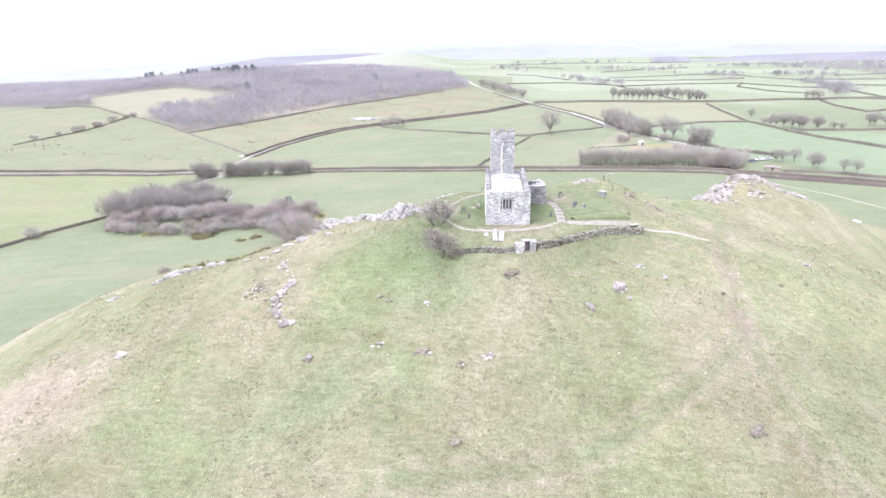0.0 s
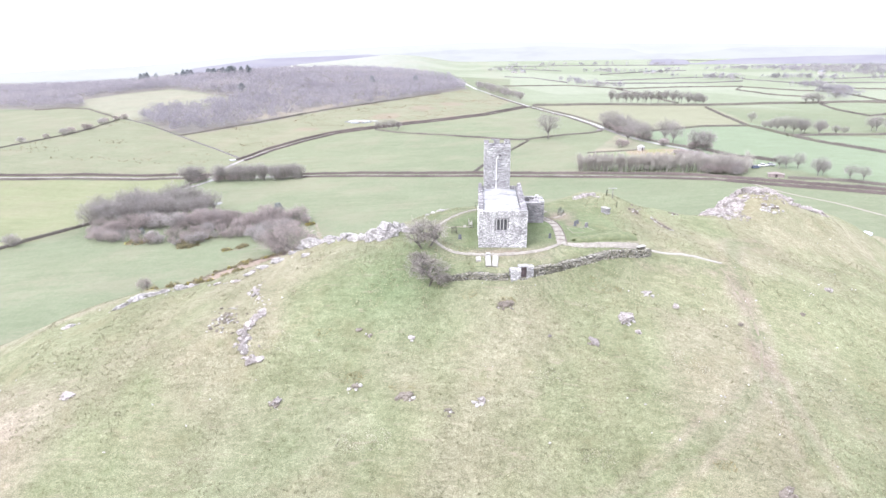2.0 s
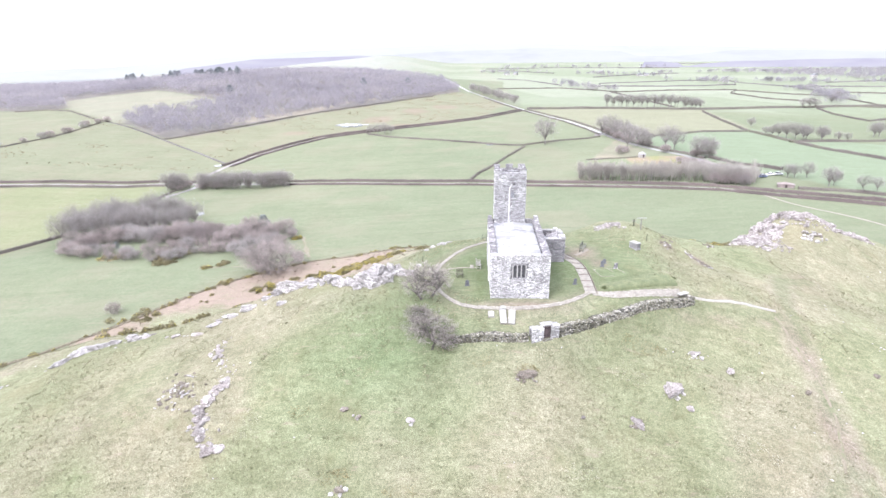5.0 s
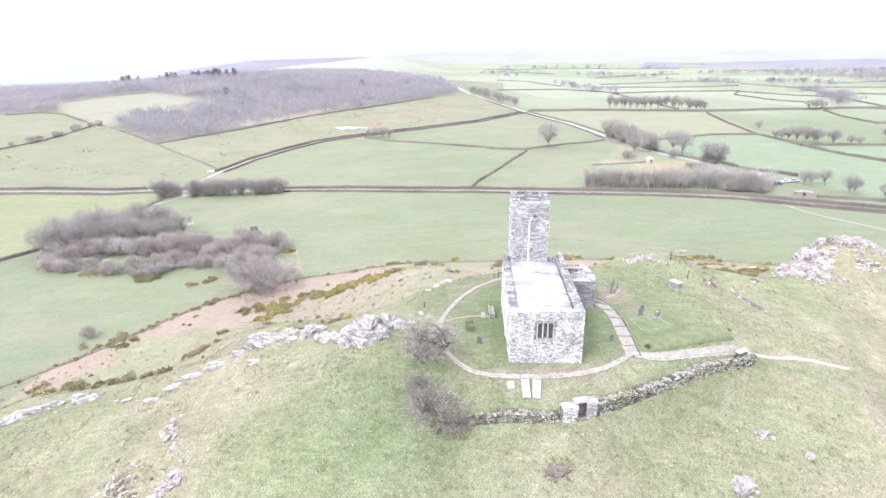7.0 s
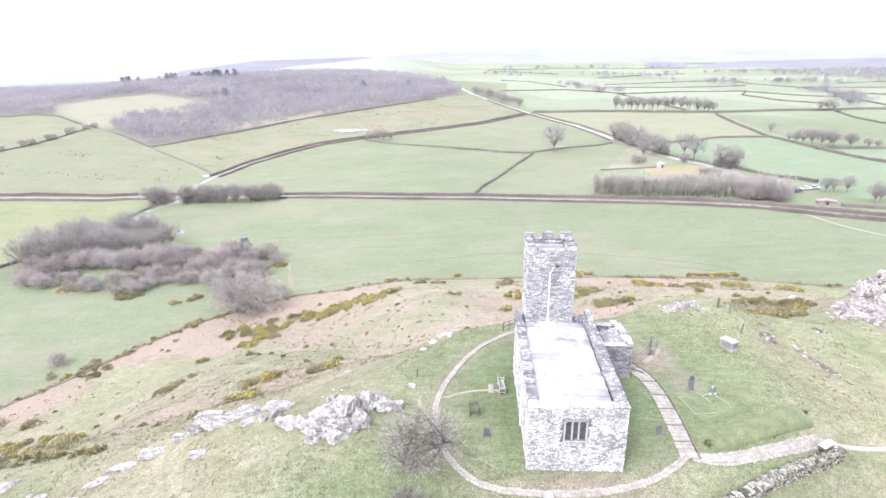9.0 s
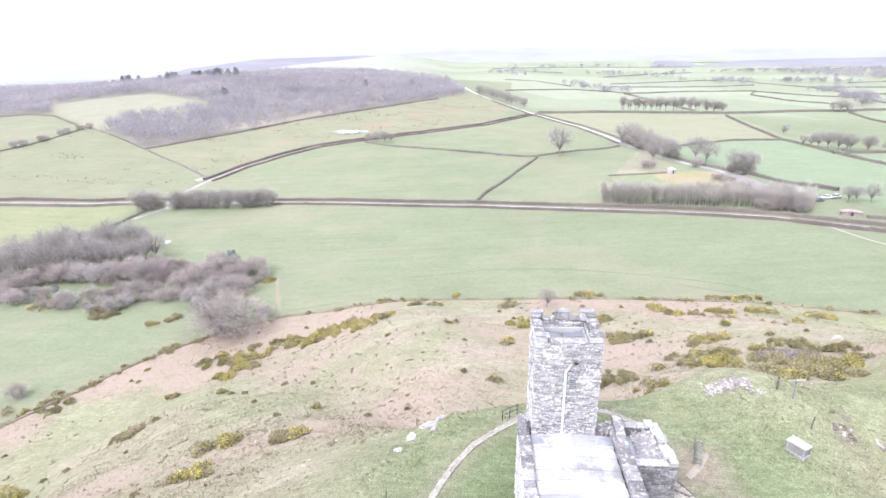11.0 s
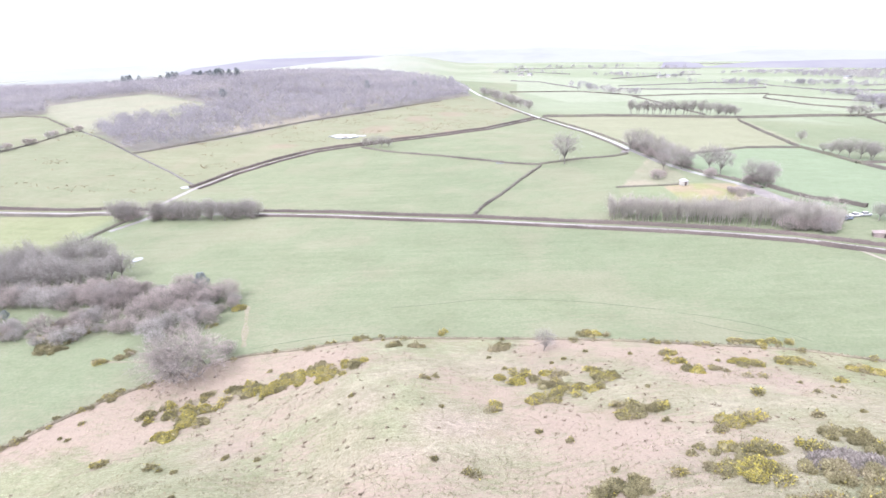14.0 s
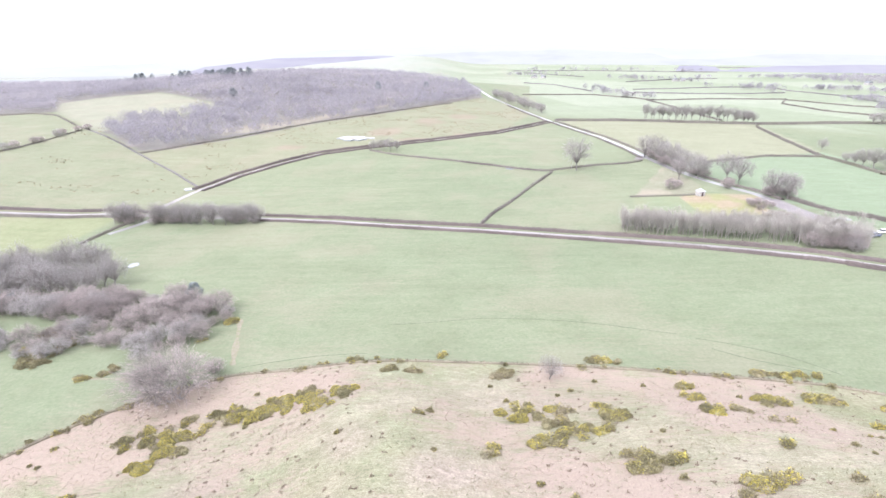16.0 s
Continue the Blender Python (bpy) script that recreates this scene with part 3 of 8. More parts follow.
def turf_material():
    m = bpy.data.materials.new("winter turf and pasture")
    m.use_nodes = True
    nt = m.node_tree
    bsdf = nt.nodes["Principled BSDF"]
    at = nt.nodes.new("ShaderNodeAttribute")
    at.attribute_name = "cover"
    place = nt.nodes.new("ShaderNodeNewGeometry").outputs["Position"]
    c = at.outputs["Color"]
    for size, lo, hi in ((0.035, 0.92, 1.08), (0.2, 0.88, 1.12), (0.9, 0.89, 1.11), (2.8, 0.84, 1.16), (9.0, 0.58, 1.42), (22.0, 0.78, 1.22)):
        grain = noisy(nt, size, 5, 0.65, place)
        c = mix(nt, c, ramp(nt, grain, [(0.33, (lo, lo, lo * 0.98)), (0.67, (hi, hi, hi * 1.02))]), 1.0, "MULTIPLY")
    straw = noisy(nt, 0.8, 8, 0.75, place)
    c = mix(nt, c, (0.29, 0.265, 0.195), mix(nt, (0, 0, 0), ramp(nt, straw, [(0.57, (0, 0, 0)), (0.72, (0.32, 0.32, 0.32))]), 1.0))
    slope = nt.nodes.new("ShaderNodeMapping")
    slope.inputs["Scale"].default_value = (0.5, 2.2, 1.5)
    slope.inputs["Rotation"].default_value = (0, 0, 0.35)
    nt.links.new(place, slope.inputs["Vector"])
    c = mix(nt, c, ramp(nt, noisy(nt, 1.0, 6, 0.7, slope.outputs["Vector"]), [(0.34, (0.86, 0.87, 0.85)), (0.66, (1.14, 1.13, 1.15))]), 1.0, "MULTIPLY")
    litter = nt.nodes.new("ShaderNodeAttribute")
    litter.attribute_name = "bracken"
    edge = nt.nodes.new("ShaderNodeMath")
    edge.operation = "MULTIPLY_ADD"
    nt.links.new(litter.outputs["Fac"], edge.inputs[0])
    edge.inputs[1].default_value = 0.30
    nt.links.new(noisy(nt, 0.55, 10, 0.82, slope.outputs["Vector"]), edge.inputs[2])
    fronds = mix(nt, (0.195, 0.148, 0.127), (0.325, 0.264, 0.228), ramp(nt, noisy(nt, 3.0, 9, 0.85, place), [(0.3, (0, 0, 0)), (0.7, (1, 1, 1))]))
    c = mix(nt, c, fronds, ramp(nt, edge.outputs["Value"], [(0.56, (0, 0, 0)), (0.72, (0.85, 0.85, 0.85))]))
    moss = noisy(nt, 0.16, 7, 0.7, place)
    c = mix(nt, c, (0.200, 0.168, 0.108), ramp(nt, moss, [(0.54, (0, 0, 0)), (0.70, (0.3, 0.3, 0.3))]))
    green = noisy(nt, 0.33, 8, 0.75, place)
    c = mix(nt, c, (0.118, 0.145, 0.074), ramp(nt, green, [(0.55, (0, 0, 0)), (0.72, (0.45, 0.45, 0.45))]))
    smooth = mix(nt, at.outputs["Color"], ramp(nt, noisy(nt, 0.05, 6, 0.6, place), [(0.3, (0.92, 0.92, 0.91)), (0.7, (1.08, 1.08, 1.09))]), 1.0, "MULTIPLY")
    lie_of = nt.nodes.new("ShaderNodeMapping")
    lie_of.inputs["Scale"].default_value = (0.03, 0.30, 0.1)
    lie_of.inputs["Rotation"].default_value = (0, 0, 0.12)
    nt.links.new(place, lie_of.inputs["Vector"])
    smooth = mix(nt, smooth, ramp(nt, noisy(nt, 1.0, 4, 0.6, lie_of.outputs["Vector"]), [(0.32, (0.93, 0.94, 0.92)), (0.68, (1.06, 1.05, 1.07))]), 1.0, "MULTIPLY")
    smooth = mix(nt, smooth, ramp(nt, noisy(nt, 1.3, 8, 0.8, place), [(0.34, (0.80, 0.83, 0.79)), (0.66, (1.19, 1.16, 1.20))]), 1.0, "MULTIPLY")
    smooth = mix(nt, smooth, ramp(nt, noisy(nt, 0.33, 7, 0.75, place), [(0.36, (0.93, 0.96, 0.92)), (0.64, (1.07, 1.04, 1.08))]), 1.0, "MULTIPLY")
    c = mix(nt, smooth, c, at.outputs["Alpha"])
    nt.links.new(c, bsdf.inputs["Base Color"])
    bsdf.inputs["Roughness"].default_value = 0.95
    bsdf.inputs["Specular IOR Level"].default_value = 0.1
    b = node(nt, "ShaderNodeBump", Strength=0.5, Distance=0.12)
    nt.links.new(noisy(nt, 6.0, 8, 0.75, place), b.inputs["Height"])
    nt.links.new(b.outputs["Normal"], bsdf.inputs["Normal"])
    return m


ground_me.materials.append(turf_material())
ground = tagged(new("ground", ground_me), "grassy hill above a patchwork of winter fields", "ground", kind="structure")

# ---- stone laying ----
def stone_shape(seed):
    """A roughly squared unit stone, its face towards -y at y = 0, with worn edges."""
    rng = random.Random(seed)
    c = [(x + rng.uniform(-0.05, 0.05), z + rng.uniform(-0.07, 0.07)) for x, z in ((-0.5, -0.5), (0.5, -0.5), (0.5, 0.5), (-0.5, 0.5))]
    inner = [(x * rng.uniform(0.78, 0.9), z * rng.uniform(0.68, 0.85)) for x, z in c]
    v = [(x, 1.0, z) for x, z in c] + [(x, rng.uniform(0.25, 0.45), z) for x, z in c] + [(x, rng.uniform(0.0, 0.2), z) for x, z in inner]
    f = [(0, 1, 5, 4), (1, 2, 6, 5), (2, 3, 7, 6), (3, 0, 4, 7), (4, 5, 9, 8), (5, 6, 10, 9), (6, 7, 11, 10), (7, 4, 8, 11), (8, 9, 10, 11)]
    return np.array(v), np.array(f)


STONES = [stone_shape(s) for s in range(14)]
STONE_MESHES = {}


def stone_mesh(k, mat):
    if (k, mat.name) not in STONE_MESHES:
        v, f = STONES[k]
        STONE_MESHES[k, mat.name] = mesh_of("stone", v, f, mat)
    return STONE_MESHES[k, mat.name]


def courses(width, low, high, course, length, seed, holes=(), ragged=0.0):
    """Stones of an uneven coursed face: middle, height, width and depth of each."""
    rng = random.Random(seed)
    z, out = low, []
    while z < high - course * 0.4:
        h = min(course * rng.choice((0.6, 0.8, 1.0, 1.0, 1.3)), high - z)
        x = -width / 2 - rng.uniform(0, 0.02)
        while x < width / 2 - 0.05:
            w = min(length * rng.uniform(0.45, 1.7), width / 2 - x)
            if width / 2 - x - w < 0.12:
                w = width / 2 - x
            cx, cz = x + w / 2, z + h / 2
            if not any(a < cx + w * 0.3 and cx - w * 0.3 < b and c < cz < d for a, b, c, d in holes):
                out.append((cx, cz + rng.uniform(-ragged, ragged), w * 0.95, h * 0.86, rng.choice((0.03, 0.04, 0.05, 0.075)), rng.randrange(len(STONES))))
            x += w
        z += h
    return out


def lay(parent, m, stones, mat, single=0, name="stone"):
    """Lays stones on a face: m takes the face's own axes (x along it, y inwards, z up) to the parent's. The first are pieces of their own."""
    verts, faces, at = [], [], 0
    for i, (cx, cz, w, h, proud, k) in enumerate(stones):
        place = m @ Matrix.Translation((cx, -proud, cz)) @ Matrix.Diagonal((w, proud + 0.05, h, 1))
        if i < single:
            ob = new(name, stone_mesh(k, mat))
            ob.parent = parent
            ob.matrix_basis = place
        else:
            v, f = STONES[k]
            a = np.array(place)
            verts.append(v @ a[:3, :3].T + a[:3, 3])
            faces.append(f + at)
            at += len(v)
    if verts:
        ob = part_of(name + "work", mesh_of(name + "work", np.concatenate(verts), np.concatenate(faces), JOINED.get(mat.name, mat)), None, parent)
        tagged(ob, kind="stuff")


def face(x, y, z, turn):
    return pose(x, y, z, 0, 0, turn)


# ---- the church ----
church = thing("church", "small medieval stone church with a battlemented tower on a grassy summit", "church")
NAVE_L, NAVE_W, WALL_T = 11.5, 3.0, 0.55
TX0, TX1, TY0, TY1, TTOP = -2.22, 1.36, 10.75, 13.95, 11.0


def nave_top(y):
    return 4.70 + 0.045 * y


def block(x0, x1, y0, y1, z0, za, zb):
    bm = boxed(x0, x1, y0, y1, z0, 4)
    for v in bm.verts:
        if v.co.z > 3.9:
            v.co.z = za + (zb - za) * (v.co.y - y0) / (y1 - y0)
    return bm


WIN = (-0.80, 0.56, 2.28, 3.70)


def framed(xs, zs, y0, y1):
    """One slab of wall with an opening in its middle cell."""
    bm = bmesh.new()
    v = {(i, k, y): bm.verts.new((x, y, z)) for i, x in enumerate(xs) for k, z in enumerate(zs) for y in (y0, y1)}
    for i in range(3):
        for k in range(3):
            if (i, k) == (1, 1):
                continue
            bm.faces.new([v[c] for c in ((i, k, y0), (i + 1, k, y0), (i + 1, k + 1, y0), (i, k + 1, y0))])
            bm.faces.new([v[c] for c in ((i, k, y1), (i, k + 1, y1), (i + 1, k + 1, y1), (i + 1, k, y1))])
    ring = lambda a, b: [(a, a), (b, a), (b, b), (a, b)]
    for loop in ([(i, 0) for i in range(3)] + [(3, k) for k in range(3)] + [(i, 3) for i in range(3, 0, -1)] + [(0, k) for k in range(3, 0, -1)], ring(1, 2)):
        for (a, b), (c, d) in zip(loop, loop[1:] + loop[:1]):
            bm.faces.new([v[a, b, y0], v[c, d, y0], v[c, d, y1], v[a, b, y1]])
    bmesh.ops.recalc_face_normals(bm, faces=bm.faces)
    return bm


bm = framed((-NAVE_W, WIN[0], WIN[1], NAVE_W), (-0.6, WIN[2], WIN[3], 4.66), 0, WALL_T)
wall_e = part("nave_wall", bm, M_MORTAR, church, "lichen-whitened rubble wall with a three-light window")
wall_s = part("nave_wall", block(-NAVE_W, -2.46, WALL_T, NAVE_L, -0.6, nave_top(0) - 0.04, nave_top(NAVE_L) - 0.04), M_MORTAR, church)
wall_n = part("nave_wall", block(2.32, NAVE_W, WALL_T, NAVE_L, -0.6, nave_top(0) - 0.04, nave_top(NAVE_L) - 0.04), M_MORTAR, church)
part("nave_wall", boxed(-2.46, TX0, NAVE_L - 0.55, NAVE_L, -0.6, 5.35), M_MORTAR, church)
part("nave_wall", boxed(TX1, 2.32, NAVE_L - 0.55, NAVE_L, -0.6, 5.35), M_MORTAR, church)


def parapet(x0, x1, y, y_end, lift, seed):
    """Flat coping slabs along a wall head."""
    rng = random.Random(seed)
    while y < y_end - 0.05:
        w = min(rng.uniform(0.45, 0.9), y_end - y)
        z = nave_top(y + w / 2) + rng.uniform(-0.03, 0.04) + lift
        part("coping_stone", boxed(x0 + rng.uniform(-0.04, 0.02), x1 + rng.uniform(-0.02, 0.04), y + 0.01, y + w - 0.01, z - 0.12, z + 0.05, bevel=0.025, jitter=0.015, rng=rng), M_COPING, church)
        y += w


parapet(-3.06, -2.42, 0.62, NAVE_L, 0.04, 1)
parapet(2.28, 3.06, 0.62, NAVE_L, 0.04, 2)
rng = random.Random(5)
x = -3.06
while x < 3.02:
    w = min(rng.uniform(0.35, 0.75), 3.06 - x)
    part("coping_stone", boxed(x + 0.01, x + w - 0.01, -0.07 + rng.uniform(-0.03, 0.02), 0.60, 4.65, 4.82 + rng.uniform(-0.03, 0.03), bevel=0.025, jitter=0.015, rng=rng), M_STONE, church)
    x += w
# raked kneelers where the parapets meet the tower end
for x0, x1, y0, y1 in ((-3.03, -2.55, 10.2, 11.7), (2.50, 3.03, 9.9, 11.7)):
    bm = bmesh.new()
    box(bm, x0, x1, y0, y1, 5.0, 5.3)
    for v in bm.verts:
        if v.co.z > 5.2:
            v.co.z = 5.24 if v.co.y < (y0 + y1) / 2 else 5.72
    bmesh.ops.bevel(bm, geom=bm.edges[:], offset=0.04, segments=1, affect="EDGES")
    part("kneeler", bm, M_COPING, church)

# roof: broad pale sheets with welted joints, falling gently to both sides
roof_core = bmesh.new()
box(roof_core, -2.44, 2.30, 0.57, TY0 + 0.2, 4.2, 4.35)
roof = part("roof", roof_core, M_LEAD, church, "flat roof of pale weathered metal sheets")
rng = random.Random(9)
y = 0.60
while y < TY0 - 0.02:
    w = min(rng.choice((0.75, 0.85, 0.95)), TY0 - y)
    for x0, x1, z0, z1 in ((-2.40, -0.08, 0.0, 0.16), (-0.08, 2.26, 0.16, 0.0)):
        bm = bmesh.new()
        box(bm, x0, x1, y, y + w - 0.012, 0, 0.03)
        za = 4.42 + 0.045 * y + rng.uniform(-0.008, 0.008)
        for v in bm.verts:
            k = (v.co.x - x0) / (x1 - x0)
            v.co.z += za + z0 * (1 - k) + z1 * k + (0.02 if v.co.y > y + w / 2 else 0.0)
        part("roof_sheet", bm, M_LEAD_STAIN if x0 > -0.1 and y < 2.2 or x0 < -0.1 and 5.4 < y < 6.2 else M_LEAD, roof)
    y += w
for x0, x1 in ((-2.45, -2.36), (2.22, 2.31)):
    part("gutter", block(x0, x1, 0.58, TY0, 4.2, 4.47, 4.93), M_IRON, church, "dark roof gutter behind the parapet")
part("flashing", boxed(-2.4, 2.28, TY0 - 0.75, TY0 - 0.01, 4.90, 4.96, bevel=0.01), M_LEAD_GREY, church)
part("hopper", boxed(-0.85, -0.3, TY0 - 0.3, TY0 - 0.02, 5.02, 5.12, bevel=0.02), M_LEAD, church)

# east window: granite frame, three arched lights
window = part("window", boxed(WIN[0] - 0.10, WIN[1] + 0.10, -0.10, 0.02, WIN[2] - 0.10, WIN[2] - 0.01, bevel=0.02), M_STONE_GREY, church, "three-light granite window with dark glass")
part("lintel", boxed(WIN[0] - 0.10, WIN[1] + 0.10, -0.09, 0.03, WIN[3] + 0.0, WIN[3] + 0.10, bevel=0.02), M_STONE_GREY, window)
for x in (WIN[0] - 0.005, WIN[1] + 0.005):
    part("jamb", boxed(x - 0.05, x + 0.05, -0.05, 0.30, WIN[2] - 0.008, WIN[3] - 0.002, bevel=0.02), M_DRESSED, window)
light_w = (WIN[1] - WIN[0] - 0.13) / 3
for i in range(3):
    x0 = WIN[0] + 0.065 + i * light_w
    if i:
        part("mullion", boxed(x0 - 0.05, x0 + 0.05, 0.02, 0.26, WIN[2], WIN[3] - 0.002, bevel=0.02), M_DRESSED, window)
    part("pane", boxed(x0 + 0.03, x0 + light_w - 0.03, 0.17, 0.19, WIN[2] + 0.01, WIN[3] - 0.02), M_DARKGLASS, window)
    bm = bmesh.new()
    r, cx, cz = light_w / 2 - 0.04, x0 + light_w / 2, WIN[3] - light_w / 2 - 0.02
    arc = [(cx + r * math.cos(a), cz + 1.25 * r * math.sin(a)) for a in np.linspace(0, math.pi, 11)]
    rim = [(cx + (0.5 * light_w) * (1 - i / 5), WIN[3] - 0.004) for i in range(11)]
    front = [[bm.verts.new((x, y, z)) for x, z in pts] for y in (0.05, 0.24) for pts in (arc, rim)]
    for a, b in ((0, 1), (3, 2), (2, 0), (1, 3)):
        for j in range(10):
            bm.faces.new((front[a][j], front[a][j + 1], front[b][j + 1], front[b][j]))
    bmesh.ops.recalc_face_normals(bm, faces=bm.faces)
    part("arch", bm, M_DRESSED, window)

# tower
T = 0.5
bm = bmesh.new()
loops = [[bm.verts.new((x, y, z)) for x, y in ((TX0 + o, TY0 + o), (TX1 - o, TY0 + o), (TX1 - o, TY1 - o), (TX0 + o, TY1 - o))] for o, z in ((0, -0.6), (0, TTOP), (T, TTOP), (T, -0.6))]
for a, b in zip(loops, loops[1:] + loops[:1]):
    for i in range(4):
        bm.faces.new((a[i], a[(i + 1) % 4], b[(i + 1) % 4], b[i]))
bmesh.ops.recalc_face_normals(bm, faces=bm.faces)
tower = part("tower", bm, M_MORTAR, church, "square rubble tower with battlements and white lichen")
rng = random.Random(21)


def merlon(x0, x1, y0, y1, top):
    part("merlon", boxed(x0, x1, y0, y1, TTOP - 0.01, top, bevel=0.05, jitter=0.035, rng=rng), M_STONE_GREY, tower)
    part("merlon_cap", boxed(x0 - 0.05, x1 + 0.05, y0 - 0.05, y1 + 0.05, top - 0.01, top + 0.09, bevel=0.03, jitter=0.02, rng=rng), M_COPING, tower)


for y0, y1 in ((TY0 - 0.02, TY0 + 0.42), (TY1 - 0.42, TY1 + 0.02)):
    high = 11.50 if y0 > 12 else 11.42
    for x0, x1 in ((TX0 - 0.02, TX0 + 0.62), (-0.82, -0.06), (TX1 - 0.72, TX1 + 0.02)):
        if y0 > 12 or x0 != -0.82:
            merlon(x0, x1, y0, y1, high + rng.uniform(-0.06, 0.06))
for x0, x1 in ((TX0 - 0.02, TX0 + 0.42), (TX1 - 0.42, TX1 + 0.02)):
    for y0, y1 in ((TY0 + 0.46, TY0 + 0.78), (TY0 + 1.28, TY0 + 1.95), (TY1 - 0.80, TY1 - 0.46)):
        merlon(x0, x1, y0, y1, 11.42 + rng.uniform(-0.08, 0.06))
for x0, x1, y0, y1 in ((TX0 + 0.64, TX1 - 0.74, TY0 - 0.04, TY0 + 0.5), (TX0 + 0.64, -0.84, TY1 - 0.5, TY1 + 0.04), (-0.04, TX1 - 0.74, TY1 - 0.5, TY1 + 0.04)):
    part("coping_stone", boxed(x0, x1, y0, y1, TTOP, TTOP + 0.09, bevel=0.03, jitter=0.03, rng=rng), M_COPING, tower)
# sunken lead roof of the tower, with its upstand and centre roll
troof = part("tower_roof", boxed(TX0 + T, TX1 - T, TY0 + T, TY1 - T, 9.95, 10.15), M_LEAD_GREY, tower, "grey lead tower roof in four sheets")
ix0, ix1, iy0, iy1 = TX0 + T + 0.02, TX1 - T - 0.02, TY0 + T + 0.02, TY1 - T - 0.02
xm = (ix0 + ix1) / 2 - 0.05
for i, (x0, x1) in enumerate(((ix0, xm - 0.03), (xm + 0.03, ix1))):
    for j in range(3):
        y0 = iy0 + (iy1 - iy0) * j / 3
        y1 = iy0 + (iy1 - iy0) * (j + 1) / 3 - 0.015
        bm = boxed(x0, x1, y0, y1, 10.15, 10.18)
        for v in bm.verts:
            k = (v.co.x - x0) / (x1 - x0)
            v.co.z += 0.18 * (1 - k if i else k) * -1 + 0.2 + 0.03 * j
        part("lead_sheet", bm, M_LEAD_GREY, troof)
part("valley", boxed(xm - 0.05, xm + 0.05, iy0 + 0.5, iy1, 10.20, 10.24, bevel=0.01), material("green mossy gutter", [(0.06, 0.08, 0.035), (0.12, 0.13, 0.07)], 2, 20), troof)
for a in (((ix0, ix1), (iy1 - 0.10, iy1)), ((ix0, ix0 + 0.14), (iy0, iy1 - 0.1)), ((ix1 - 0.16, ix1), (iy0, iy1 - 0.1))):
    part("flashing", boxed(*a[0], *a[1], 10.15, 10.62, bevel=0.03, jitter=0.02, rng=rng), M_LEAD, troof)
# conductor strip, louvre and putlog hole on the east face
conduit = bmesh.new()
box(conduit, -0.60, -0.51, TY0 - 0.13, TY0 - 0.07, 5.1, 9.3, bevel=0.01)
part("downpipe", conduit, M_PAINT, tower, "white pipe down the tower face")
bm = boxed(-0.04, 0.04, -0.03, 0.03, -0.28, 0.28, bevel=0.01)
bmesh.ops.transform(bm, matrix=pose(-0.42, TY0 - 0.10, 9.5, 0, 28, 0), verts=bm.verts)
part("downpipe", bm, M_PAINT, tower)
lv = part("louvre", boxed(-0.34, -0.06, TY0 - 0.12, TY0 - 0.04, 8.15, 8.85, bevel=0.02), M_LEAD_GREY, tower, "small grey louvred opening")
for i in range(5):
    part("slat", boxed(-0.32, -0.08, TY0 - 0.15, TY0 - 0.10, 8.2 + i * 0.13, 8.26 + i * 0.13), M_SLATE, lv)
part("putlog_hole", boxed(-0.12, 0.12, TY0 - 0.085, TY0 - 0.03, 9.72, 9.84), M_IRON, tower)
# south side pipe on the nave
part("downpipe", boxed(-3.16, -3.07, 3.95, 4.05, 0.3, 4.4, bevel=0.02), M_PAINT, church)
for z in (1.2, 3.2):
    part("bracket", boxed(-3.13, -3.0, 3.9, 4.1, z, z + 0.06), M_PAINT, church)

# porch on the north side, its own low parapet round a sunken roof
PX0, PX1, PY0, PY1, PTOP = NAVE_W + 0.02, 6.35, 10.75, 14.7, 2.95
porch = part("porch", boxed(PX0, PX1, PY0, PY0 + 0.5, -0.6, PTOP), M_MORTAR, church, "square stone porch with a sunken roof")
part("porch_wall", boxed(PX1 - 0.55, PX1, PY0 + 0.5, PY1 - 0.5, -0.6, PTOP), M_MORTAR, porch)
part("porch_wall", boxed(PX0, PX1, PY1 - 0.5, PY1, -0.6, PTOP), M_MORTAR, porch)
part("porch_roof", boxed(PX0, PX0 + 1.5, PY0 + 0.5, PY1 - 0.5, 2.2, 2.32), M_LEAD_GREY, porch)
bm = boxed(PX0 + 1.5, PX1 - 0.55, PY0 + 0.5, PY1 - 0.5, 2.2, 2.4)
for v in bm.verts:
    if v.co.x > PX0 + 2 and v.co.z > 2.3:
        v.co.z = 2.9
part("porch_roof", bm, M_COPING, porch)
for x0, x1, y0, y1 in ((PX0, PX1 + 0.05, PY0 - 0.06, PY0 + 0.5), (PX1 - 0.6, PX1 + 0.06, PY0 + 0.5, PY1 - 0.5), (PX0, PX1 + 0.05, PY1 - 0.5, PY1 + 0.06)):
    along_x = x1 - x0 > y1 - y0
    a, b = (x0, x1) if along_x else (y0, y1)
    while a < b - 0.05:
        w = min(rng.uniform(0.45, 0.8), b - a)
        z = PTOP + rng.choice((0.08, 0.08, 0.28))
        args = (a + 0.01, a + w - 0.01, y0, y1) if along_x else (x0, x1, a + 0.01, a + w - 0.01)
        part("coping_stone", boxed(*args, PTOP - 0.02, z, bevel=0.03, jitter=0.02, rng=rng), M_STONE, porch)
        a += w
part("porch_door", boxed(4.2, 5.3, PY1 + 0.01, PY1 + 0.07, 0, 2.0, bevel=0.02), M_DOOR, porch)

# interior floor so that the openings look onto a dark room
part("nave_floor", boxed(-2.45, 2.3, 0.56, NAVE_L - 0.56, -0.1, 0.02), M_FLAG, church)

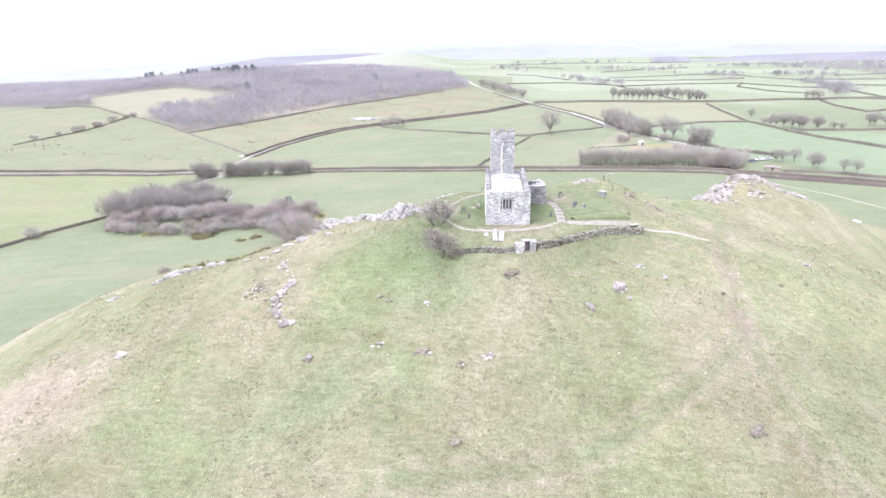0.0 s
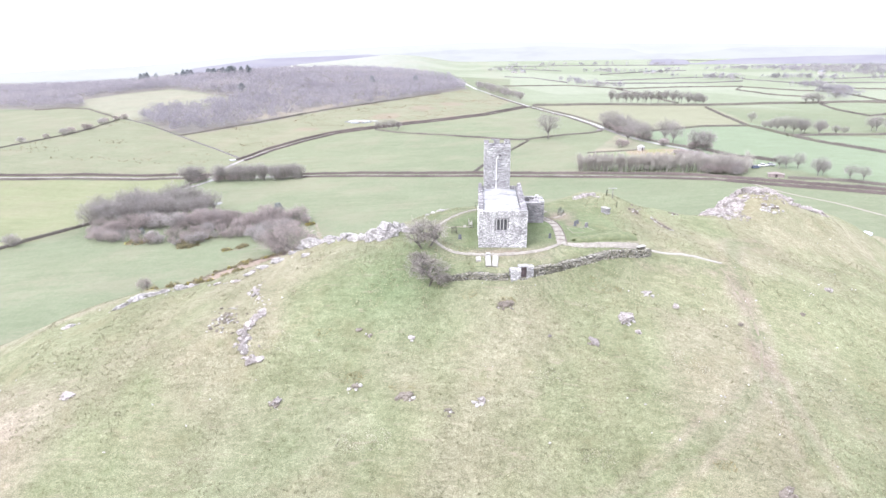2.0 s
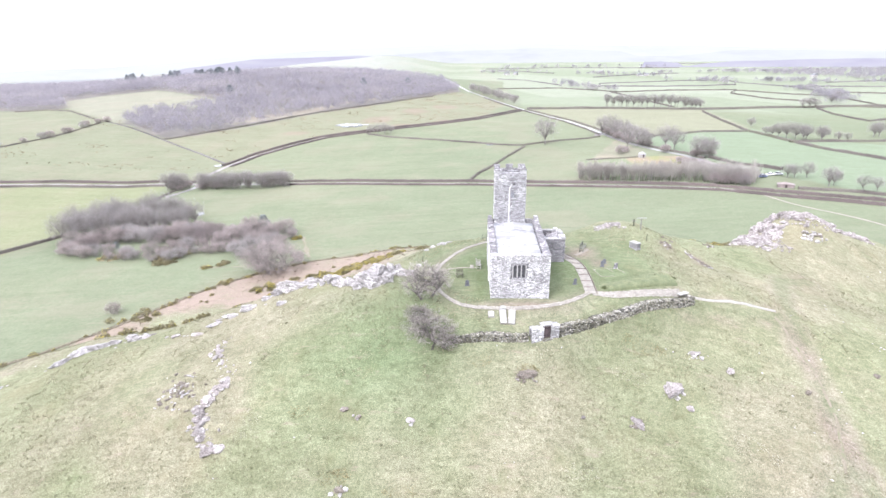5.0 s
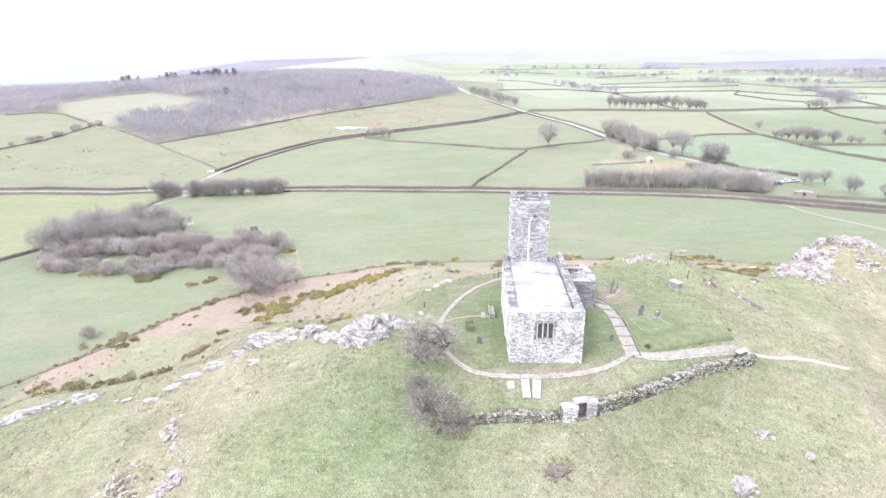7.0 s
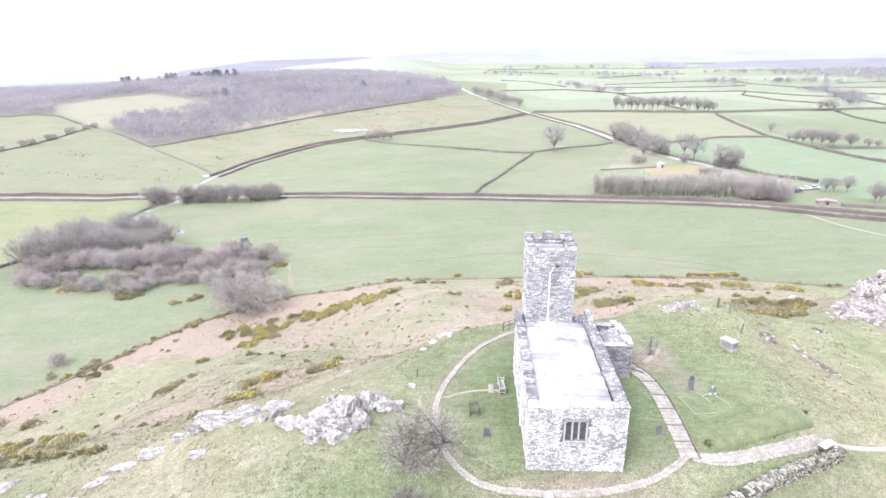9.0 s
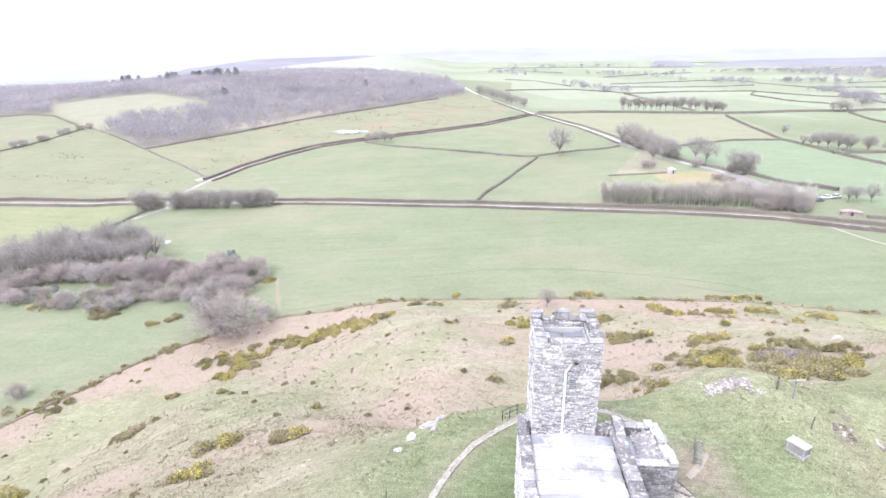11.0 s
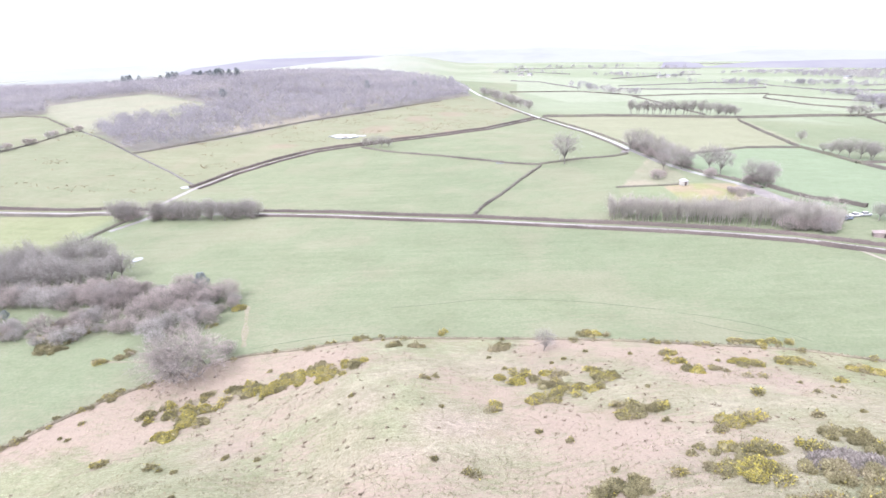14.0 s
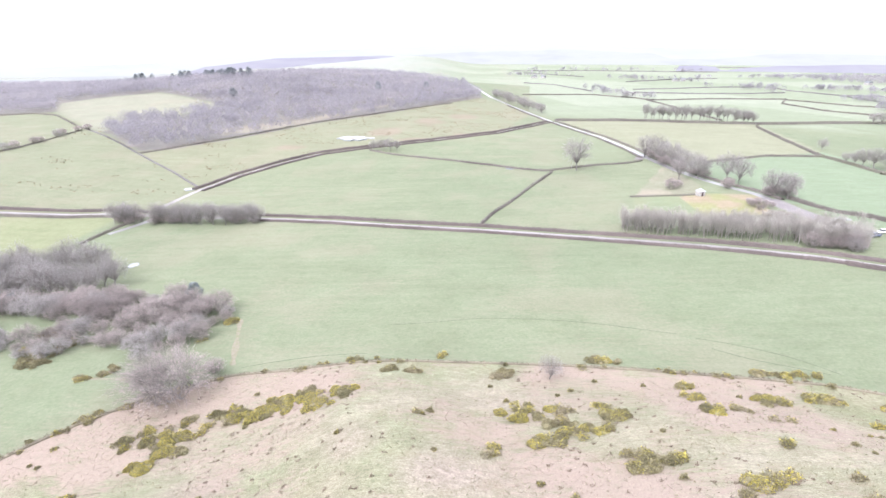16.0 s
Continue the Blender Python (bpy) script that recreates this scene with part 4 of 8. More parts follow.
# ---- the churchyard ----
def lie(x, y, turn=0.0, lift=0.0):
    """A pose on the ground, tilted with it."""
    e = 0.4
    nx, ny = gz(x - e, y) - gz(x + e, y), gz(x, y - e) - gz(x, y + e)
    up = Vector((nx, ny, 2 * e)).normalized()
    q = Vector((0, 0, 1)).rotation_difference(up)
    return Matrix.Translation((x, y, gz(x, y) + lift)) @ q.to_matrix().to_4x4() @ pose(0, 0, 0, 0, 0, turn)


def stand(x, y, turn=0.0, lift=0.0, rx=0.0, ry=0.0):
    return pose(x, y, gz(x, y) + lift, rx, ry, turn)


def strip(name, pts, width, lift, mat, label, category, step=0.5, across=5, wobble=0.1, seed=0, kind="structure", parent=None):
    """A ribbon that follows the ground, a little proud of it, with turned-down edges."""
    q, d = along(pts, step)
    side = np.stack([-d[:, 1], d[:, 0]], 1)
    u = np.linspace(-1, 1, across)
    w = width / 2 * (1 + wobble * (vnoise(np.arange(len(q)) * step, np.zeros(len(q)), 2.0, seed) - 0.5) * 2)
    P = q[:, None] + side[:, None] * (u[None, :, None] * w[:, None, None])
    z = ground_z(P[..., 0], P[..., 1]) + lift
    z[:, 0] -= lift + 0.1
    z[:, -1] -= lift + 0.1
    V = np.concatenate([P, z[..., None]], -1).reshape(-1, 3)
    i = (np.arange(len(q) - 1)[:, None] * across + np.arange(across - 1)).ravel()
    ob = new(name, mesh_of(name, V, np.stack([i + across, i + across + 1, i + 1, i], 1), mat, smooth=True))
    if parent:
        ob.parent = parent
        return ob
    return tagged(ob, label, category, kind=kind)


RIGHT = [(7.7, 1.6), (7.85, 3.9), (8.0, 6.6), (7.95, 9.2), (7.75, 11.0), (6.7, 12.6), (5.6, 15.2)]
TO_GATE = [(8.0, 1.5), (9.2, 1.25), (11.7, 2.0), (14.6, 3.3), (18.8, 5.6)]
OUT = [(18.8, 5.6), (20.6, 6.0), (24.6, 6.7), (28.9, 7.3), (31, 7.5)]
SPUR = [(-8.6, 7.6), (-7.2, 8.6), (-5.6, 8.9), (-4.4, 8.7)]
path_loop = strip("path", LOOP, 0.52, 0.03, M_PATH, "narrow flagged path curving round the church", "path")
path_right = strip("path", RIGHT, 1.3, 0.03, M_PATH, "flagged path with shallow steps up to the porch", "path")
path_gate = strip("path", TO_GATE, 0.9, 0.03, M_PATH, "cobbled path along the foot of a turf bank", "path")
strip("path", OUT, 0.44, 0.06, M_GRIT, "pale gravel path leading onto the open hill", "path")
strip("worn_track", TRACKS[0][1:5], 0.6, 0.03, M_TRODDEN, "narrow trodden track over the open hill", "track", 0.6, 5, 0.5, 12)
strip("path", SPUR, 0.45, 0.02, M_PATH, "faint worn path to a bench", "path")


def flags(parent, pts, width, rows, length, mat, seed, single, lift=0.03, wild=9):
    """Paving stones laid side by side along a path."""
    rng = random.Random(seed)
    q, d = along(pts, length)
    done = 0
    rest_v, rest_f, at = [], [], 0
    for (x, y), (dx, dy) in zip(q, d):
        for r in range(rows):
            w = width / rows
            o = (r + 0.5) * w - width / 2 + rng.uniform(-0.04, 0.04)
            px, py = x - dy * o, y + dx * o
            turn = math.atan2(dy, dx) + radians(rng.uniform(-wild, wild))
            m = lie(px, py, math.degrees(turn), lift + rng.uniform(-0.008, 0.008)) @ Matrix.Rotation(radians(-90), 4, "X")
            m = m @ Matrix.Diagonal((length * rng.uniform(0.86, 0.99), 0.035 + rng.uniform(0, 0.02), w * rng.uniform(0.86, 0.99), 1)) @ Matrix.Translation((0, -0.9, 0))
            k = rng.randrange(len(STONES))
            if done < single:
                ob = new("flagstone", stone_mesh(k, mat))
                ob.parent = parent
                ob.matrix_basis = Matrix.Translation((0, 0, 0)) @ m
                done += 1
            else:
                v, f = STONES[k]
                a = np.array(m)
                rest_v.append(v @ a[:3, :3].T + a[:3, 3])
                rest_f.append(f + at)
                at += len(v)
    if rest_v:
        tagged(part_of("flagstones", mesh_of("flagstones", np.concatenate(rest_v), np.concatenate(rest_f), JOINED[mat.name]), None, parent), kind="stuff")


# step edges across the path to the porch
for x, y, turn in ((7.8, 2.9, 90), (7.9, 4.7, 90), (8.0, 6.6, 90), (7.98, 8.4, 89), (7.85, 10.2, 84), (7.25, 11.8, 58), (6.55, 13.0, 40), (6.2, 13.8, 30), (5.9, 14.5, 25)):
    part("step_edge", boxed(-0.06, 0.06, -0.62, 0.62, -0.12, 0.12, bevel=0.015, jitter=0.01), M_ROCK_BROWN, path_right).matrix_basis = stand(x, y, turn)
rng = random.Random(17)
for (x, y), (dx, dy) in zip(*along(RIGHT[:-1], 0.55)):
    part("edge_stone", boxed(-0.25, 0.25, -0.05, 0.05, -0.12, 0.13 + rng.uniform(-0.02, 0.03), bevel=0.015, jitter=0.012, rng=rng), M_ROCK_BROWN, path_right).matrix_basis = stand(x + dy * 0.68, y - dx * 0.68, math.degrees(math.atan2(dy, dx)) + rng.uniform(-4, 4))

# dry stone wall with the gateway
YARD_WALL = [(-6.8, -5.0), (-4.2, -4.8), (-2.0, -4.55), (0.5, -4.3)]
YARD_WALL_2 = [(3.55, -3.7), (4.2, -3.4), (5.9, -2.5), (8.6, -1.25), (11.3, 0.0), (15.0, 2.1), (20.2, 5.2)]


def drystone(pts, h0, h1, seed, single, label):
    rng = random.Random(seed)
    q, d = along(pts, 0.28)
    wall = thing("boundary_wall", label, "stone wall")
    n = len(q)
    hs = np.linspace(h0, h1, n) + 0.16 * (vnoise(np.arange(n) * 0.28, np.zeros(n), 1.1, seed) - 0.5)
    zb = ground_z(q[:, 0] + d[:, 1] * 0.5, q[:, 1] - d[:, 0] * 0.5)
    side = np.stack([-d[:, 1], d[:, 0]], 1)
    V = np.concatenate([np.c_[q + side * o, zb + dz if dz < 0 else zb + hs - 0.12] for o, dz in ((-0.26, -0.5), (-0.22, 1), (0.22, 1), (0.26, -0.5))])
    i = np.arange(n - 1)
    F = np.concatenate([np.stack([a * n + i, a * n + i + 1, b * n + i + 1, b * n + i], 1) for a, b in ((0, 1), (1, 2), (2, 3))])
    part_of("wall_core", mesh_of("wall_core", V, F, M_MORTAR), None, wall)
    done, rv, rf, at = 0, [], [], 0
    for j in range(n - 1):
        x, y = (q[j] + q[j + 1]) / 2
        turn = math.atan2(d[j, 1], d[j, 0])
        z = zb[j] - 0.25
        for row in range(20):
            h = rng.uniform(0.09, 0.17)
            top = z + h > zb[j] + hs[j] - 0.05
            for o, flip in ((-0.25, 0), (0.25, math.pi)):
                w = rng.uniform(0.18, 0.36)
                m = Matrix.Translation((x - math.sin(turn) * o + rng.uniform(-0.06, 0.06), y + math.cos(turn) * o, z + h / 2)) @ Matrix.Rotation(turn + flip + rng.uniform(-0.12, 0.12), 4, "Z")
                m = m @ Matrix.Rotation(rng.uniform(-0.15, 0.15), 4, "Y") @ Matrix.Diagonal((w, 0.3 if top else 0.2, h * 1.02, 1)) @ Matrix.Translation((0, -0.3 - rng.uniform(0, 0.2), 0))
                k = rng.randrange(len(STONES))
                if done < single and flip == 0:
                    ob = new("stone", stone_mesh(k, M_DRYSTONE))
                    ob.parent = wall
                    ob.matrix_basis = m
                    done += 1
                else:
                    v, f = STONES[k]
                    a = np.array(m)
                    rv.append(v @ a[:3, :3].T + a[:3, 3])
                    rf.append(f + at)
                    at += len(v)
            z += h
            if top:
                break
        # rough cock-and-hen top stones
        m = Matrix.Translation((x, y, zb[j] + hs[j] - 0.02)) @ Matrix.Rotation(turn + rng.uniform(-0.3, 0.3), 4, "Z") @ Matrix.Rotation(-math.pi / 2, 4, "X") @ Matrix.Diagonal((rng.uniform(0.2, 0.32), 0.12, rng.uniform(0.3, 0.5), 1)) @ Matrix.Translation((0, -0.6, 0))
        v, f = STONES[rng.randrange(len(STONES))]
        a = np.array(m)
        rv.append(v @ a[:3, :3].T + a[:3, 3])
        rf.append(f + at)
        at += len(v)
    tagged(part_of("stonework", mesh_of("stonework", np.concatenate(rv), np.concatenate(rf), JOINED[M_DRYSTONE.name]), None, wall), kind="stuff")
    return wall


# gateway: two rendered piers, a lintelled opening and a plank door
gx0, gy0 = 2.35, -3.95
gate_z = gz(gx0, gy0 - 0.3)
gateway = thing("gateway", "whitened stone gateway with a dark plank door in the yard wall", "gateway", pose(gx0, gy0, gate_z, 0, 0, 16))
for x0, x1, h in ((-1.6, -0.40, 1.12), (0.40, 1.25, 1.28)):
    part("pier", boxed(x0, x1, -0.32, 0.45, -0.7, h, bevel=0.06, jitter=0.03, rng=random.Random(int(x0 * 10))), M_MORTAR, gateway)
    rng = random.Random(int(70 + x0 * 10))
    x = x0
    while x < x1 - 0.05:
        w = min(rng.uniform(0.22, 0.42), x1 - x)
        part("coping_stone", boxed(x + 0.01, x + w - 0.01, -0.36 + rng.uniform(-0.05, 0.05), 0.46 + rng.uniform(-0.06, 0.05), h - 0.03, h + rng.uniform(0.04, 0.16), bevel=0.03, jitter=0.03, rng=rng), M_STONE, gateway)
        x += w
part("lintel", boxed(-0.6, 0.6, -0.30, 0.42, 1.42, 1.56, bevel=0.03, jitter=0.02, rng=random.Random(4)), M_STONE, gateway)
part("step", boxed(-0.5, 0.5, -0.5, 0.5, -0.3, 0.04, bevel=0.02), M_DRYSTONE, gateway)
door = part("door", boxed(-0.40, 0.40, -0.18, -0.14, 0.05, 1.40, bevel=0.01), M_DOOR, gateway, "dark plank door")
for i in range(6):
    part("plank", boxed(-0.39 + i * 0.13, -0.27 + i * 0.13, -0.21, -0.18, 0.06, 1.39, bevel=0.008), M_DOOR, door)
for z in (0.35, 1.1):
    part("hinge", boxed(-0.39, 0.2, -0.225, -0.21, z, z + 0.05), M_IRON, door)
part("latch", boxed(0.26, 0.34, -0.24, -0.21, 0.75, 0.85), M_IRON, door)
wall_end = thing("wall_end_slab", "rough lichened slab on the end of the dry stone wall", "slab", pose(19.0, 5.0, gz(19.0, 5.0) + 0.72, 0, 0, 30))
part("slab", boxed(-0.9, 0.5, -0.3, 0.28, -0.02, 0.07, bevel=0.03, jitter=0.02, rng=random.Random(8)), M_LEDGER, wall_end)
part("pier", boxed(-0.75, 0.38, -0.23, 0.21, -1.2, -0.02, bevel=0.05, jitter=0.04, rng=random.Random(9)), M_DRYSTONE, wall_end)


# graves
def ledger(x, y, w, l, turn, label):
    t = thing("grave_slab", label, "grave slab", lie(x, y, turn), "grave slabs below the east wall")
    part("slab", boxed(-w / 2, w / 2, -l / 2, l / 2, 0.06, 0.2, bevel=0.025, jitter=0.015, rng=random.Random(int(x * 10))), M_LEDGER, t)
    part("plinth", boxed(-w / 2 - 0.05, w / 2 + 0.05, -l / 2 - 0.05, l / 2 + 0.05, -0.3, 0.07, bevel=0.02), M_FLAG, t)
    if l > 1.7:
        part("head_block", boxed(-w * 0.36, w * 0.36, l / 2 - 0.3, l / 2 + 0.04, 0.19, 0.42, bevel=0.04, jitter=0.02, rng=random.Random(12)), M_LEDGER, t)


ledger(-3.05, -2.35, 0.55, 0.65, 2, "small square pale grave slab beside the path")
ledger(-1.85, -2.45, 0.62, 1.85, 3, "long pale granite grave slab lying in the grass")
ledger(-0.98, -2.55, 0.66, 1.55, -4, "broad white grave slab lying in the grass")


def headstone(x, y, w, h, turn, lean, mat, label, arch=0.35):
    t = thing("headstone", label, "headstone", stand(x, y, turn, 0, lean), "headstones in the churchyard")
    bm = bmesh.new()
    pts = [(-w / 2, -0.3), (w / 2, -0.3)] + [(w / 2 * math.cos(a), h - w * arch + w * arch * math.sin(a)) for a in np.linspace(0, math.pi, 9)]
    a = [bm.verts.new((px, -0.05, pz)) for px, pz in pts]
    b = [bm.verts.new((px, 0.05, pz)) for px, pz in pts]
    bm.faces.new(a)
    bm.faces.new(b[::-1])
    for i in range(len(pts)):
        j = (i + 1) % len(pts)
        bm.faces.new((a[j], a[i], b[i], b[j]))
    bmesh.ops.recalc_face_normals(bm, faces=bm.faces)
    bmesh.ops.bevel(bm, geom=bm.edges[:], offset=0.012, segments=1, affect="EDGES")
    part("stone", bm, mat, t)
    part("base", boxed(-w / 2 - 0.08, w / 2 + 0.08, -0.14, 0.14, -0.3, 0.06, bevel=0.02), mat, t)
    return t


headstone(-5.5, 3.2, 0.42, 0.66, 4, -4, M_SLATE, "dark slate headstone standing in mown grass")
headstone(6.45, 3.8, 0.34, 0.7, 10, 5, M_SLATE, "dark slate headstone leaning beside the nave")
headstone(10.7, 9.3, 0.38, 0.72, -12, -6, M_SLATE, "tall grey slate headstone beside a kerbed grave")
headstone(11.2, 10.4, 0.35, 0.6, -10, 8, M_SLATE, "small leaning slate headstone in the grass")
headstone(12.15, 8.75, 0.5, 0.7, 24, 4, M_COPING, "pale granite headstone at the head of a grave", 0.15)
for i, (x, y, l, turn) in enumerate(((9.65, 7.0, 2.0, -78), (11.3, 8.2, 1.5, -66), (12.55, 7.9, 1.5, -66), (10.6, 6.15, 1.6, 8), (11.6, 8.55, 0.8, 22), (9.5, 8.15, 0.4, 5))):
    t = thing("grave_kerb", "narrow pale stone kerb round a grave", "kerb stone", lie(x, y, turn), "grave kerbs")
    part("kerb", boxed(-l / 2, l / 2, -0.045, 0.045, -0.15, 0.05, bevel=0.015, jitter=0.01), M_KERB, t)

tomb = thing("table_tomb", "grey stone table tomb with a white flat top", "tomb", stand(16.35, 15.7, -60) @ Matrix.Scale(0.82, 4))
part("top", boxed(-0.82, 0.82, -0.52, 0.52, 0.88, 1.0, bevel=0.03, jitter=0.015), M_LEDGER, tomb, "white weathered tomb slab")
part("chest", boxed(-0.70, 0.70, -0.42, 0.42, 0.1, 0.88, bevel=0.02), M_STONE_DARK, tomb)
part("plinth", boxed(-0.80, 0.80, -0.5, 0.5, -0.35, 0.14, bevel=0.03, jitter=0.02), M_STONE_DARK, tomb)
for x in (-0.67, 0.67):
    for y in (-0.40, 0.40):
        part("corner_post", boxed(x - 0.07, x + 0.07, y - 0.05, y + 0.05, 0.12, 0.875, bevel=0.02), M_STONE_DARK, tomb)


def bench(x, y, turn, mat, label, w=1.5, back=True):
    t = thing("bench", label, "bench", stand(x, y, turn), "churchyard benches")
    for i in range(4):
        part("seat_slat", boxed(-w / 2, w / 2, -0.24 + i * 0.125, -0.14 + i * 0.125, 0.42, 0.45, bevel=0.008), mat, t)
    for sx in (-w / 2 + 0.06, w / 2 - 0.06):
        for sy in (-0.22, 0.24):
            part("leg", boxed(sx - 0.04, sx + 0.04, sy - 0.04, sy + 0.04, -0.15, 0.60 if sy < 0 else 0.42 if not back else 0.92, bevel=0.01), mat, t)
        if back:
            part("armrest", boxed(sx - 0.05, sx + 0.05, -0.28, 0.22, 0.60, 0.64, bevel=0.01), mat, t)
        part("stretcher", boxed(sx - 0.03, sx + 0.03, -0.2, 0.22, 0.15, 0.21), mat, t)
    if back:
        part("top_rail", boxed(-w / 2, w / 2, 0.24, 0.29, 0.86, 0.95, bevel=0.01), mat, t)
        for i in range(3):
            part("back_slat", boxed(-w / 2 + 0.1, w / 2 - 0.1, 0.245, 0.275, 0.52 + i * 0.11, 0.60 + i * 0.11, bevel=0.006), mat, t)


bench(-4.15, 8.9, 92, M_BENCH_PALE, "weathered grey slatted bench standing on slabs beside the nave")
bench(-6.35, 5.6, 8, M_BENCH_DARK, "low mossy wooden bench in the grass", 0.8)
bench(9.55, 15.2, 68, M_BENCH_GREEN, "greenish weathered bench on a worn earth patch by the porch", 1.9)
slabs = strip("bench_paving", [(-5.0, 8.3), (-4.95, 9.5)], 0.7, 0.05, M_FLAG, "paved stand under a bench", "paving")
strip("bench_paving", [(8.2, 13.2), (9.1, 13.5), (10.2, 15.6)], 0.8, 0.03, M_PATH, "worn stone edging beside a bench", "paving")

# wooden posts on the brow, one with a small finger board
sign = thing("finger_post", "slim wooden post with a pale cross board on the brow", "post", stand(18.4, 20.5, 6))
part("post", boxed(-0.06, 0.06, -0.06, 0.06, -0.4, 1.7, bevel=0.01), M_BENCH, sign)
part("board", boxed(-0.7, 0.6, -0.12, -0.065, 1.56, 1.68, bevel=0.01), M_LEDGER, sign)
marker = thing("marker_post", "short dark wooden post with a small cross board on the brow", "post", stand(17.7, 21.5, 6))
part("post", boxed(-0.07, 0.07, -0.07, 0.07, -0.4, 1.0, bevel=0.01), M_BENCH_DARK, marker)
part("board", boxed(-0.3, 0.24, -0.12, -0.075, 0.72, 0.82, bevel=0.01), M_BENCH, marker)
for x, y, h, lean in ((18.5, 18.0, 0.95, 6), (18.0, 27.6, 0.8, 3), (-11.0, 10.4, 0.8, 4)):
    t = thing("stake", "weathered wooden stake driven into the turf", "stake", stand(x, y, 20, 0, 0, lean), "stakes on the summit")
    part("stake", boxed(-0.045, 0.045, -0.045, 0.045, -0.4, h, bevel=0.012), M_BENCH_DARK, t)


# iron handrail beside the path behind the tower
rail = thing("handrail", "thin dark iron handrail beside the path behind the tower", "handrail", stand(-2.9, 18.9, 35))
for px in (-0.7, 0.0, 0.7):
    part("post", boxed(px - 0.02, px + 0.02, -0.02, 0.02, -0.3, 0.95, bevel=0.005), M_IRON, rail)
for z in (0.5, 0.93):
    part("rail", boxed(-0.78, 0.78, -0.018, 0.018, z, z + 0.035, bevel=0.005), M_IRON, rail)


# turf bank north of the cobbled path, grown over with rough grass
def turf_bank():
    q, d = along([(9.2, 2.3), (11.4, 3.0), (14.2, 4.4), (18.6, 6.8)], 0.3)
    side = np.stack([-d[:, 1], d[:, 0]], 1)
    prof = [(-0.42, -0.2), (-0.36, 0.14), (-0.22, 0.28), (0.1, 0.30), (0.8, 0.18), (2.2, -0.12)]
    grow = np.minimum(1, np.arange(len(q)) / 5) * (0.75 + 0.5 * vnoise(np.arange(len(q)) * 0.3, np.zeros(len(q)), 0.9, 77))
    P = np.stack([np.c_[q + side * o, ground_z(*(q + side * o).T) + (h * grow if h > 0 else h)] for o, h in prof], 1)
    n = len(prof)
    i = (np.arange(len(q) - 1)[:, None] * n + np.arange(n - 1)).ravel()
    me = mesh_of("turf_bank", P.reshape(-1, 3), np.stack([i, i + 1, i + n + 1, i + n], 1)[:, ::-1], material("rough bank turf", [(0.105, 0.125, 0.068), (0.16, 0.175, 0.098)], 1.2, 8, depth=0.1, bump=0.8), smooth=True)
    tagged(new("turf_bank", me), "low grassy bank beside the cobbled path", "bank", kind="structure")


turf_bank()

# ---- rocks ----
def rock_mesh(seed, mat, rough=0.42, sharp=0.55, detail=4):
    """A broken tor block of unit size: planes cut off a ball, then weathered."""
    rng = random.Random(seed)
    bm = bmesh.new()
    bmesh.ops.create_icosphere(bm, subdivisions=detail, radius=1.0)
    cuts = [(Vector([rng.gauss(0, 1) for _ in range(3)]).normalized(), rng.uniform(0.55, 0.9)) for _ in range(9)]
    shift = Vector([rng.uniform(-50, 50) for _ in range(3)])
    for v in bm.verts:
        p = v.co.copy()
        for n_, far in cuts:
            over = p.dot(n_) - far
            if over > 0:
                p -= n_ * over * sharp * 1.7
        p += p.normalized() * (noise.noise(p * 1.7 + shift) * rough * 0.7 + noise.noise(p * 4.5 + shift) * rough * 0.35)
        crack = abs(noise.noise(Vector((p.x * 1.2, p.y * 1.2, p.z * 4.0)) + shift * 2))
        ridge = 1 - abs(noise.noise(Vector((p.x * 3.4, p.y * 3.4, p.z * 1.3)) - shift))
        fine = 1 - abs(noise.noise(Vector((p.x * 8.0, p.y * 8.0, p.z * 3.0)) + shift))
        p *= 1 - 0.20 * max(0, 0.10 - crack) / 0.10 + 0.05 * noise.noise(p * 11 + shift) - 0.10 * ridge ** 8 - 0.05 * fine ** 6
        v.co = p
    me = bpy.data.meshes.new("rock")
    bm.to_mesh(me)
    bm.free()
    me.materials.append(mat)
    return me


ROCKS = [rock_mesh(100 + i, M_ROCK, detail=5) for i in range(7)]
SHARDS = [rock_mesh(140 + i, M_ROCK, 0.3, 0.75, 2) for i in range(8)]
PINK = [rock_mesh(160 + i, M_ROCK_PINK, 0.36, 0.62, 4) for i in range(6)]
PINK_SHARDS = [rock_mesh(170 + i, M_ROCK_PINK, 0.3, 0.75, 2) for i in range(6)]
BROWN = [rock_mesh(120 + i, M_ROCK_BROWN, 0.45) for i in range(3)]


def outcrop(label, blocks, meshes=None, group=""):
    """Blocks of (x, y, half sizes, turn): one outcrop standing in the turf."""
    x0, y0 = blocks[0][0], blocks[0][1]
    t = thing("rock_outcrop", label, "rock outcrop", pose(x0, y0, gz(x0, y0)), group)
    rng = random.Random(int(x0 * 7 + y0 * 3))
    for x, y, sx, sy, sz, turn in blocks:
        ob = part_of("rock", rng.choice(meshes or ROCKS), None, t)
        ob.matrix_basis = Matrix.Translation((x - x0, y - y0, gz(x, y) - gz(x0, y0) + sz * 0.12)) @ Euler((rng.uniform(-0.15, 0.15), rng.uniform(-0.15, 0.15), radians(turn))).to_matrix().to_4x4() @ Matrix.Diagonal((sx * 1.25, sy * 1.2, sz * 1.2, 1))
    return t


